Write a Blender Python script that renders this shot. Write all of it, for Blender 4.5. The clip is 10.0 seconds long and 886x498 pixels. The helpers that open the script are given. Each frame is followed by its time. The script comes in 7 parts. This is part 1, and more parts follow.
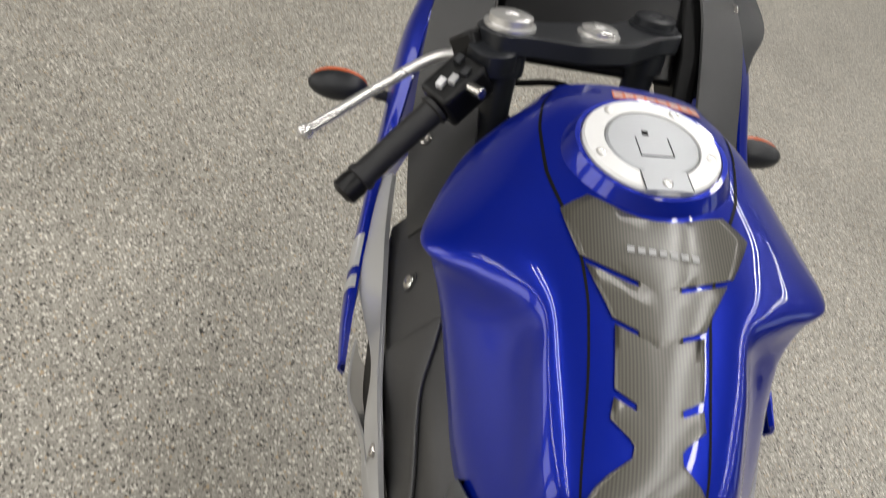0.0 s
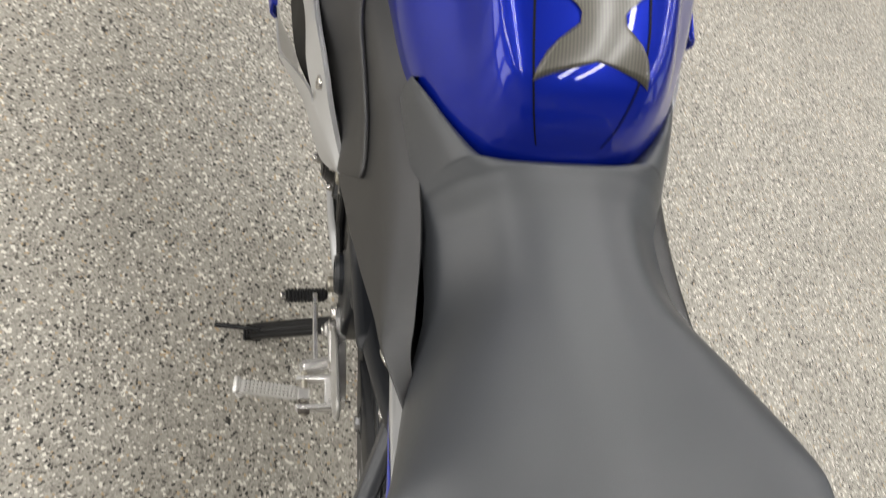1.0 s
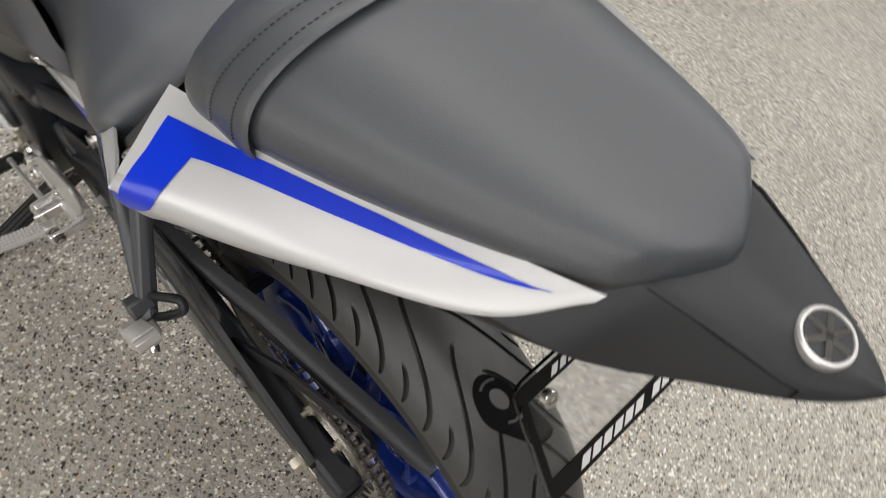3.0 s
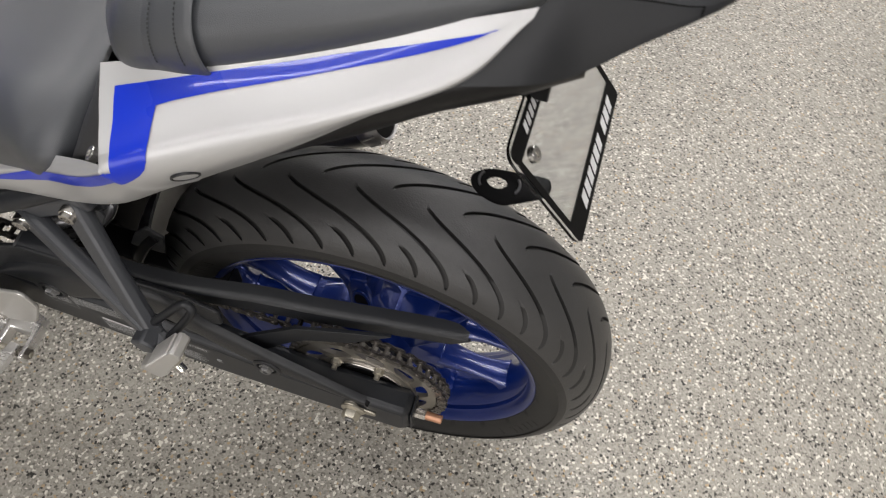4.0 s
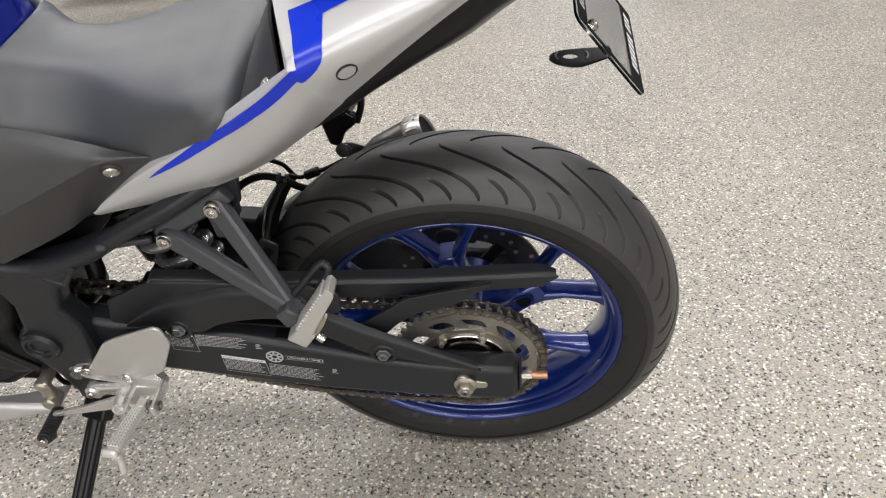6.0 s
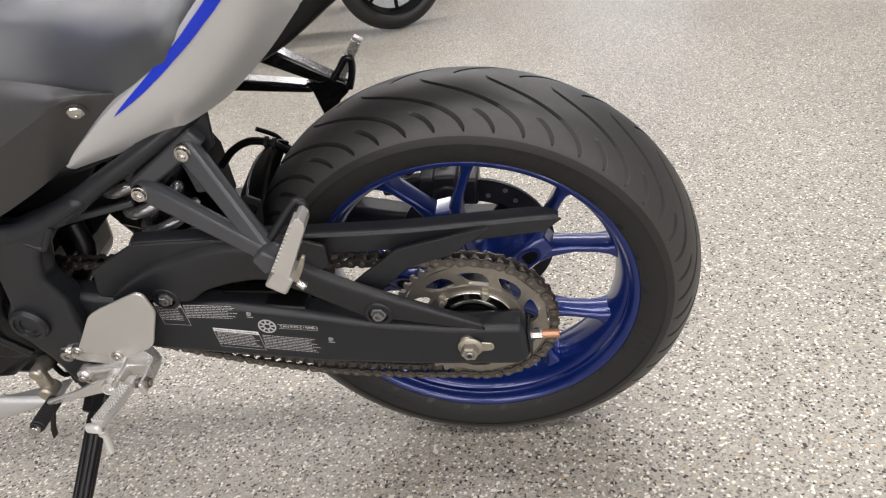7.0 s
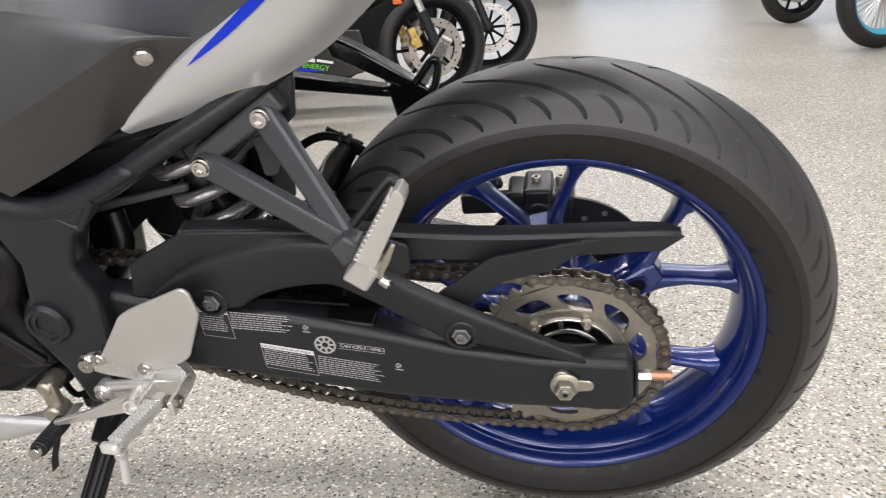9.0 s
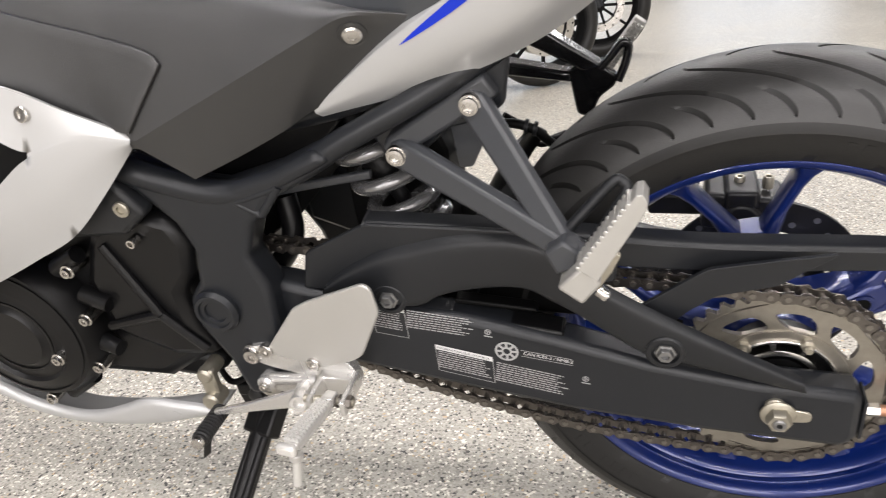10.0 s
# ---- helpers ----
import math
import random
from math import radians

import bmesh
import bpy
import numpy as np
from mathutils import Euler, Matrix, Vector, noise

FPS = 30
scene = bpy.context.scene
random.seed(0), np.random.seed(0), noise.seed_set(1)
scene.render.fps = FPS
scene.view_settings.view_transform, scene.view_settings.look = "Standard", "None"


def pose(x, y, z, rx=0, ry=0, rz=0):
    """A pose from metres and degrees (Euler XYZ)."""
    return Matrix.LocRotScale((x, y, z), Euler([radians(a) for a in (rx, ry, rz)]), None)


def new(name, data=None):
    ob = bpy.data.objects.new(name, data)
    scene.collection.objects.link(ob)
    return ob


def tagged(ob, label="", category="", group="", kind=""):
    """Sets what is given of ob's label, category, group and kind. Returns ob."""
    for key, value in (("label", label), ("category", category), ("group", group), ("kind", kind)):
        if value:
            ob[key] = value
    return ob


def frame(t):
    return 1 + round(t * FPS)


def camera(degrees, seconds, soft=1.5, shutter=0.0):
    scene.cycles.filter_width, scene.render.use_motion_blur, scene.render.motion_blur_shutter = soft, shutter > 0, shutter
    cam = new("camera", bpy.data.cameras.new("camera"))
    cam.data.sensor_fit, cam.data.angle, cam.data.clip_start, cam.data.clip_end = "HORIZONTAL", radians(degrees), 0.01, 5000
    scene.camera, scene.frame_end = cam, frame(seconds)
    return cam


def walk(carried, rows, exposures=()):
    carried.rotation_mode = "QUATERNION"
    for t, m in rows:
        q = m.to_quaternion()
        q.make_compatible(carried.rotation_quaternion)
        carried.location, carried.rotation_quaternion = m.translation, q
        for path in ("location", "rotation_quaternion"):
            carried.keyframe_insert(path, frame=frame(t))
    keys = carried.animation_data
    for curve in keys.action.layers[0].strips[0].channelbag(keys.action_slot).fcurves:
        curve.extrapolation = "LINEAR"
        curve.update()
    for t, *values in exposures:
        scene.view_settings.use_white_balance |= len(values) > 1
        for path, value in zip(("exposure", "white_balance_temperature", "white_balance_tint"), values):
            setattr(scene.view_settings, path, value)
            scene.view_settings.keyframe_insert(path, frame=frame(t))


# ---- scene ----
cam = camera(60.5, 10.0, soft=1.1, shutter=0.3)
ROWS = [
    (0, 0.2628, 0.4353, 1.3014, 45.10, -18.51, -85.35),
    (0.5, 0.2161, 0.4346, 1.2642, 36.12, -20.01, -88.31),
    (1, 0.1590, 0.4532, 1.2389, 28.30, -20.98, -94.03),
    (1.5, 0.0860, 0.4417, 1.2431, 25.70, -21.12, -99.07),
    (2, -0.0375, 0.4474, 1.2338, 26.45, -21.76, -105.63),
    (2.5, -0.1325, 0.4478, 1.2279, 29.71, -21.00, -116.92),
    (2.7, -0.1558, 0.4534, 1.2276, 31.53, -19.73, -123.20),
    (3.8, -0.1614, 0.6112, 1.1916, 38.66, -6.86, -160.45),
    (4, -0.1773, 0.6414, 1.1852, 39.91, -4.79, -163.86),
    (4.5, -0.2236, 0.7644, 1.1652, 44.93, -0.37, -167.48),
    (5, -0.2267, 0.8570, 1.1304, 50.56, 2.56, -169.08),
    (5.5, -0.1362, 0.9291, 1.0914, 53.61, 3.46, -173.32),
    (5.7, -0.0887, 0.9569, 1.0749, 54.50, 3.48, -174.68),
    (6.8, -0.1344, 0.9815, 0.9112, 59.58, 6.97, -173.05),
    (7, -0.1596, 0.9882, 0.8688, 61.12, 8.55, -172.58),
    (7.5, -0.1441, 0.9765, 0.7783, 65.30, 7.86, -172.13),
    (8, -0.1026, 0.9748, 0.7304, 67.77, 6.86, -172.81),
    (8.5, -0.0717, 0.9533, 0.7286, 68.72, 5.88, -172.55),
    (9, -0.0276, 0.9250, 0.7285, 68.89, 5.07, -170.62),
    (9.5, 0.0399, 0.8978, 0.7357, 68.39, 4.67, -167.27),
    (10, 0.1102, 0.8773, 0.7343, 67.76, 4.54, -164.36),
]
walk(cam, [(t, pose(x, y, z, rx, ry, rz)) for t, x, y, z, rx, ry, rz in ROWS],
     [(0.0, -1.2, 6500, 10), (1.0, -0.85, 6500, 10), (1.5, -0.72, 6500, 10), (2.0, -0.88, 6460, 11), (2.5, -1.0, 6440, 11), (4.5, -0.98, 6400, 13), (5.7, -0.78, 6360, 12),
      (7.5, -0.60, 6420, 15), (8.5, -0.50, 6330, 14), (9.5, -0.37, 6300, 14), (10.0, -0.27, 6440, 14)])

# ---- world and light ----
world = bpy.data.worlds.new("world")
scene.world = world
world.use_nodes = True
wn = world.node_tree
sky = wn.nodes.new("ShaderNodeTexSky")
sky.sky_type, sky.sun_disc = "NISHITA", False
sky.sun_elevation, sky.sun_rotation = radians(40), radians(200)
wn.nodes["Background"].inputs[1].default_value = 0.1
wn.links.new(sky.outputs[0], wn.nodes["Background"].inputs[0])

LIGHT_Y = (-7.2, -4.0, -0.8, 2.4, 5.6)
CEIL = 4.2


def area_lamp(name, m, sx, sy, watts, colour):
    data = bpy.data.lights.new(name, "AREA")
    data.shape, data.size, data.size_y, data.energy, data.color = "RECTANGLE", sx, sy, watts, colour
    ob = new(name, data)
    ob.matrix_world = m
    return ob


# rows at y > 0 are added fill, shortened to keep streaks off the tank
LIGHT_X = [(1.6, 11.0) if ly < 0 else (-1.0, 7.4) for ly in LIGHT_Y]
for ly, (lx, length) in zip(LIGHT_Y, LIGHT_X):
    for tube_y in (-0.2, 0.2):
        area_lamp("strip_and_fill_lamp", pose(lx, ly + tube_y, CEIL - 0.13), length - 0.2, 0.09, 16.5 * length, (1.0, 0.975, 0.945))
for wx in (-4.6, -1.2, 2.2):
    area_lamp("window_light", pose(wx, -12.9, 1.75, 90, 0, 0), 2.4, 2.7, 32, (0.74, 0.86, 1.0))
    # made-up south window lamp, an unseen fill for the motorcycle's left side
    area_lamp("window_light", pose(wx, 6.9, 1.75, 90, 0, 180), 2.4, 2.7, 150, (1.0, 0.955, 0.90))

# ---- materials ----
def mat(name, colour, rough=0.5, metal=0.0, coat=0.0, grain=0.0, grain_scale=60.0, bump=0.0, bump_scale=300.0, wear=0.08, coat_rough=0.05, spec=0.5):
    """A principled material with blotchy wear at one scale and grain at another."""
    m = bpy.data.materials.new(name)
    m.use_nodes = True
    nt = m.node_tree
    b = nt.nodes["Principled BSDF"]
    b.inputs["Metallic"].default_value = metal
    b.inputs["Specular IOR Level"].default_value = spec
    b.inputs["Coat Weight"].default_value = coat
    b.inputs["Coat Roughness"].default_value = coat_rough
    co = nt.nodes.new("ShaderNodeTexCoord")
    big = nt.nodes.new("ShaderNodeTexNoise")
    big.inputs["Scale"].default_value, big.inputs["Detail"].default_value = 7.0, 5.0
    nt.links.new(co.outputs["Object"], big.inputs["Vector"])
    fine = nt.nodes.new("ShaderNodeTexNoise")
    fine.inputs["Scale"].default_value, fine.inputs["Detail"].default_value = grain_scale, 3.0
    nt.links.new(co.outputs["Object"], fine.inputs["Vector"])
    add = nt.nodes.new("ShaderNodeMath")
    add.operation = "MULTIPLY_ADD"
    nt.links.new(fine.outputs[0], add.inputs[0])
    add.inputs[1].default_value = grain
    ad2 = nt.nodes.new("ShaderNodeMath")
    ad2.operation = "MULTIPLY_ADD"
    nt.links.new(big.outputs[0], ad2.inputs[0])
    ad2.inputs[1].default_value = wear * 2
    ad2.inputs[2].default_value = 1.0 - wear - grain / 2
    nt.links.new(ad2.outputs[0], add.inputs[2])
    mul = nt.nodes.new("ShaderNodeVectorMath")
    mul.operation = "SCALE"
    mul.inputs[0].default_value = colour
    nt.links.new(add.outputs[0], mul.inputs["Scale"])
    nt.links.new(mul.outputs[0], b.inputs["Base Color"])
    rr = nt.nodes.new("ShaderNodeMapRange")
    rr.inputs[3].default_value, rr.inputs[4].default_value = rough * 0.85, min(1.0, rough * 1.18)
    nt.links.new(big.outputs[0], rr.inputs[0])
    nt.links.new(rr.outputs[0], b.inputs["Roughness"])
    if bump:
        bt = nt.nodes.new("ShaderNodeTexNoise")
        bt.inputs["Scale"].default_value, bt.inputs["Detail"].default_value = bump_scale, 2.0
        nt.links.new(co.outputs["Object"], bt.inputs["Vector"])
        bp = nt.nodes.new("ShaderNodeBump")
        bp.inputs["Strength"].default_value, bp.inputs["Distance"].default_value = bump, 0.002
        nt.links.new(bt.outputs[0], bp.inputs["Height"])
        nt.links.new(bp.outputs[0], b.inputs["Normal"])
    return m


BLUE = mat("blue_paint", (0.0003, 0.013, 0.31), 0.32, 0.5, 0.8, 0.10, 900, wear=0.03, coat_rough=0.02, spec=0.15)
BLUE_DECAL = mat("blue_decal", (0.0006, 0.026, 0.50), 0.28, 0.0, 0.35, wear=0.03, spec=0.3)
BLUE_RIM = mat("blue_rim_paint", (0.003, 0.0175, 0.140), 0.30, 0.35, 0.8, wear=0.1)
SILVER = mat("silver_paint", (0.505, 0.508, 0.508), 0.36, 0.3, 0.6, 0.06, 1500, wear=0.03, coat_rough=0.2)
PLASTIC = mat("black_plastic", (0.0125, 0.0136, 0.0158), 0.40, 0.0, 0.0, 0.1, 300, 0.12, 1400, spec=0.42)
COVER = mat("side_cover_plastic", (0.018, 0.018, 0.0185), 0.40, 0.0, 0.0, 0.12, 300, 0.25, 1800, spec=0.9)
PLASTIC_DARK = mat("black_moulding", (0.005, 0.005, 0.0055), 0.32, 0.0, 0.0, 0.1, 300, 0.1, 900, spec=0.3)
FRAME_BLACK = mat("frame_black", (0.0140, 0.0155, 0.0185), 0.36, 0.0, 0.0, 0.1, 300, 0.06, 700, spec=0.42)
STITCH = mat("stitch_thread", (0.027, 0.028, 0.030), 0.7)
BRACKET = mat("bracket_paint", (0.050, 0.053, 0.059), 0.36, 0.0, 0.0, 0.08, 300, 0.06, 700)
VINYL = mat("seat_vinyl", (0.046, 0.050, 0.056), 0.42, 0.0, 0.55, 0.14, 700, 0.3, 1600, wear=0.1, coat_rough=0.36, spec=0.5)
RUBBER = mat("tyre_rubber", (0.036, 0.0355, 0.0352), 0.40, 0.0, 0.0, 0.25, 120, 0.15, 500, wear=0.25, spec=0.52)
# dark sidewall rubber; in the grooves it puts shade into the colour
RUBBER_DARK = mat("sidewall_and_groove_shade", (0.016, 0.0158, 0.0155), 0.46, 0.0, 0.0, 0.2, 120, 0.1, 500, wear=0.2, spec=0.38)
RUBBER_SOFT = mat("grip_rubber", (0.012, 0.012, 0.013), 0.5, 0.0, 0.0, 0.1, 300, 0.2, 900)
ALU = mat("cast_aluminium", (0.74, 0.73, 0.71), 0.27, 0.75, 0.0, 0.1, 400, 0.05, 900)
CAP_RING = mat("brushed_cap_aluminium", (0.78, 0.78, 0.77), 0.38, 0.25, 0.0, 0.06, 900, wear=0.06)
CAP_LID = mat("grey_cap_lid", (0.40, 0.415, 0.43), 0.36, 0.3, 0.0, 0.06, 900, wear=0.08)
PEG_ALU = mat("polished_peg_aluminium", (0.80, 0.79, 0.76), 0.26, 0.5, 0.0, 0.08, 500)
ALU_PAINT = mat("satin_aluminium", (0.54, 0.53, 0.505), 0.36, 0.55, 0.0, 0.06, 900, wear=0.06)
STEEL = mat("bright_steel", (0.62, 0.60, 0.57), 0.24, 1.0, 0.0, 0.15, 200)
STEEL_DARK = mat("oily_chain_steel", (0.17, 0.155, 0.14), 0.34, 0.9, 0.0, 0.5, 150, wear=0.3)
CALIPER = mat("caliper_grey", (0.022, 0.022, 0.024), 0.38, 0.2)
DISC_BLACK = mat("dark_disc_steel", (0.035, 0.035, 0.037), 0.35, 0.6)
STEEL_DISC = mat("disc_steel", (0.30, 0.30, 0.30), 0.4, 0.9, 0.0, 0.15, 200)
STEEL_DULL = mat("sprocket_steel", (0.46, 0.43, 0.36), 0.40, 0.85, 0.0, 0.3, 150, wear=0.2)
SPROCKET = mat("dark_sprocket_steel", (0.36, 0.335, 0.29), 0.36, 0.85, 0.0, 0.3, 150, wear=0.2)
CAP_STEEL = mat("satin_cap_steel", (0.42, 0.41, 0.40), 0.34, 0.95, 0.0, 0.15, 200, wear=0.15)
MUFFLER = mat("muffler_steel", (0.16, 0.155, 0.15), 0.32, 0.9, 0.0, 0.2, 200, wear=0.2)
PIN = mat("chain_pin_steel", (0.26, 0.24, 0.215), 0.38, 0.85, 0.0, 0.3, 150, wear=0.2)
SPRING_BLACK = mat("spring_paint", (0.26, 0.26, 0.265), 0.25, 0.7, 0.5, 0.05, 300)
GLOSS_BLACK = mat("gloss_black_paint", (0.008, 0.008, 0.009), 0.16, 0.0, 0.5)
COPPER = mat("copper", (0.50, 0.27, 0.17), 0.45, 0.8)
CHROME = mat("chrome", (0.8, 0.8, 0.8), 0.1, 1.0)
WHITE_INK = mat("white_ink", (0.7, 0.7, 0.7), 0.6)
GREY_INK = mat("grey_ink", (0.42, 0.42, 0.42), 0.6)
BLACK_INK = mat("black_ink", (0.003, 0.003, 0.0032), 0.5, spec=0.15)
ORANGE = mat("orange_lens", (0.75, 0.13, 0.02), 0.3, 0.0, 0.5)
ORANGE_INK = mat("orange_label", (0.7, 0.2, 0.1), 0.5)
WALL = mat("wall_paint", (0.42, 0.42, 0.415), 0.7, 0, 0, 0.04, 30, 0.1, 200, wear=0.05)
CEILING = mat("ceiling_paint", (0.24, 0.24, 0.235), 0.8, 0, 0, 0.04, 30, wear=0.05)
GOLD = mat("gold_anodised", (0.55, 0.38, 0.12), 0.35, 0.8)
CYAN = mat("cyan_rim_paint", (0.08, 0.45, 0.62), 0.35, 0.1, 0.5)
GREEN_INK = mat("green_ink", (0.15, 0.6, 0.05), 0.5)


def glass_material():
    m = bpy.data.materials.new("clear_acrylic")
    m.use_nodes = True
    b = m.node_tree.nodes["Principled BSDF"]
    b.inputs["Base Color"].default_value = (0.93, 0.95, 0.97, 1)
    b.inputs["Transmission Weight"].default_value = 1.0
    b.inputs["Roughness"].default_value = 0.06
    b.inputs["IOR"].default_value = 1.3
    return m


ACRYLIC = glass_material()


def carbon_material():
    """Carbon look: fine ribs along the pad under a glossy coat."""
    m = mat("carbon_pad", (0.08, 0.075, 0.06), 0.40, 0.3, 0.7, 0.15, 200, coat_rough=0.14)
    nt = m.node_tree
    b = nt.nodes["Principled BSDF"]
    co = nt.nodes.new("ShaderNodeTexCoord")
    wave = nt.nodes.new("ShaderNodeTexWave")
    wave.bands_direction = "Y"
    wave.inputs["Scale"].default_value, wave.inputs["Distortion"].default_value = 110, 0.3
    nt.links.new(co.outputs["Object"], wave.inputs["Vector"])
    ramp = nt.nodes.new("ShaderNodeMix")
    ramp.data_type = "RGBA"
    ramp.inputs[6].default_value, ramp.inputs[7].default_value = (0.105, 0.098, 0.078, 1), (0.058, 0.054, 0.044, 1)
    nt.links.new(wave.outputs["Color"], ramp.inputs[0])
    nt.links.new(ramp.outputs[2], b.inputs["Base Color"])
    return m


CARBON = carbon_material()


def floor_material():
    """Epoxy with broadcast stone chips of several colours, coated."""
    m = bpy.data.materials.new("chip_floor")
    m.use_nodes = True
    nt = m.node_tree
    b = nt.nodes["Principled BSDF"]
    co = nt.nodes.new("ShaderNodeTexCoord")

    def chips(scale, stops):
        v = nt.nodes.new("ShaderNodeTexVoronoi")
        v.inputs["Scale"].default_value = scale
        nt.links.new(co.outputs["Object"], v.inputs["Vector"])
        r = nt.nodes.new("ShaderNodeValToRGB")
        r.color_ramp.interpolation = "CONSTANT"
        els = r.color_ramp.elements
        while len(els) < len(stops):
            els.new(0.5)
        for e, (p, c) in zip(els, stops):
            e.position, e.color = p, (*c, 1)
        sep = nt.nodes.new("ShaderNodeSeparateColor")
        nt.links.new(v.outputs["Color"], sep.inputs[0])
        nt.links.new(sep.outputs[0], r.inputs[0])
        return v, sep, r

    base = ((0.0, (0.200, 0.187, 0.160)), (0.10, (0.315, 0.296, 0.255)), (0.30, (0.385, 0.362, 0.313)), (0.55, (0.425, 0.400, 0.346)),
            (0.78, (0.470, 0.442, 0.384)), (0.95, (0.56, 0.53, 0.465)))
    v1, _, r1 = chips(300, base)
    _, s2, r2 = chips(250, ((0.0, (0.045, 0.043, 0.038)), (0.27, (0.13, 0.12, 0.10)), (0.42, (0.82, 0.79, 0.70)), (0.88, (0.50, 0.38, 0.24))))
    gate = nt.nodes.new("ShaderNodeMath")
    gate.operation = "GREATER_THAN"
    nt.links.new(s2.outputs[1], gate.inputs[0])
    gate.inputs[1].default_value = 0.82
    mix = nt.nodes.new("ShaderNodeMix")
    mix.data_type = "RGBA"
    nt.links.new(gate.outputs[0], mix.inputs[0])
    nt.links.new(r1.outputs[0], mix.inputs[6])
    nt.links.new(r2.outputs[0], mix.inputs[7])
    big = nt.nodes.new("ShaderNodeTexNoise")
    big.inputs["Scale"].default_value, big.inputs["Detail"].default_value = 1.7, 6
    nt.links.new(co.outputs["Object"], big.inputs["Vector"])
    rng = nt.nodes.new("ShaderNodeMapRange")
    rng.inputs[1].default_value, rng.inputs[2].default_value = 0.3, 0.7
    rng.inputs[3].default_value, rng.inputs[4].default_value = 0.82, 1.0
    nt.links.new(big.outputs[0], rng.inputs[0])
    sc = nt.nodes.new("ShaderNodeVectorMath")
    sc.operation = "SCALE"
    nt.links.new(mix.outputs[2], sc.inputs[0])
    nt.links.new(rng.outputs[0], sc.inputs["Scale"])
    nt.links.new(sc.outputs[0], b.inputs["Base Color"])
    r = nt.nodes.new("ShaderNodeMapRange")
    r.inputs[3].default_value, r.inputs[4].default_value = 0.28, 0.42
    b.inputs["Specular IOR Level"].default_value = 0.36
    nt.links.new(big.outputs[0], r.inputs[0])
    nt.links.new(r.outputs[0], b.inputs["Roughness"])
    bp = nt.nodes.new("ShaderNodeBump")
    bp.inputs["Strength"].default_value, bp.inputs["Distance"].default_value = 0.25, 0.0015
    nt.links.new(v1.outputs["Distance"], bp.inputs["Height"])
    nt.links.new(bp.outputs[0], b.inputs["Normal"])
    return m


FLOOR = floor_material()


# ---- mesh helpers ----
def mesh_from(bm, name, material, smooth=True, angle=35):
    bmesh.ops.recalc_face_normals(bm, faces=bm.faces)
    me = bpy.data.meshes.new(name)
    lim = radians(angle)
    for f in bm.faces:
        f.smooth = smooth
    for e in bm.edges:
        if len(e.link_faces) == 2 and e.calc_face_angle(0) > lim:
            e.smooth = False
    bm.to_mesh(me)
    bm.free()
    me.materials.append(material)
    return me


def part(name, bm, material, parent=None, label="", angle=35):
    ob = new(name, mesh_from(bm, name, material, True, angle))
    if parent is not None:
        ob.parent = parent
    if label:
        tagged(ob, label)
    return ob


def bevel(ob, width, segments=2):
    b = ob.modifiers.new("edge", "BEVEL")
    b.width, b.segments, b.limit_method, b.angle_limit = width, segments, "ANGLE", radians(40)
    return ob


def bm_box(bm, lo, hi, m=None):
    c = [(a + b) / 2 for a, b in zip(lo, hi)]
    d = [b - a for a, b in zip(lo, hi)]
    mm = Matrix.Translation(c) @ Matrix.Diagonal((*d, 1))
    bmesh.ops.create_cube(bm, size=1.0, matrix=(m @ mm) if m else mm)
    return bm


def aim(a, b):
    """A matrix whose z axis runs from a to b, at a."""
    a, b = Vector(a), Vector(b)
    return Matrix.Translation(a) @ (b - a).to_track_quat("Z", "Y").to_matrix().to_4x4()


def bm_lathe(bm, profile, m, steps=24, closed=False):
    """Turns (radius, height) pairs about the z axis of m."""
    rings = []
    for r, h in profile:
        rings.append([bm.verts.new(m @ Vector((r * math.cos(2 * math.pi * i / steps), r * math.sin(2 * math.pi * i / steps), h))) for i in range(steps)])
    pairs = list(zip(rings, rings[1:])) + ([(rings[-1], rings[0])] if closed else [])
    for p, q in pairs:
        for i in range(steps):
            j = (i + 1) % steps
            bm.faces.new((p[i], p[j], q[j], q[i]))
    if not closed:
        for ring in (rings[0], rings[-1]):
            bm.faces.new(ring)
    return bm


def bm_rod(bm, a, b, r0, r1=None, steps=14, ch=0.0):
    length = (Vector(b) - Vector(a)).length
    r1 = r0 if r1 is None else r1
    prof = [(r0, 0), (r1, length)] if not ch else [(r0 - ch, 0), (r0, ch), (r1, length - ch), (r1 - ch, length)]
    return bm_lathe(bm, prof, aim(a, b), steps)


def rod(name, a, b, r, material, parent, label="", r1=None, steps=16, ch=0.001):
    return part(name, bm_rod(bmesh.new(), a, b, r, r1, steps, ch), material, parent, label)


def catmull(points, n):
    """A smooth line through points, n steps between two of them."""
    pts = [Vector(p) for p in points]
    pts = [2 * pts[0] - pts[1], *pts, 2 * pts[-1] - pts[-2]]
    out = []
    for i in range(1, len(pts) - 2):
        a, b, c, d = pts[i - 1:i + 3]
        for k in range(n):
            t = k / n
            out.append(0.5 * (2 * b + (c - a) * t + (2 * a - 5 * b + 4 * c - d) * t * t + (3 * b - a - 3 * c + d) * t ** 3))
    return out + [pts[-2]]


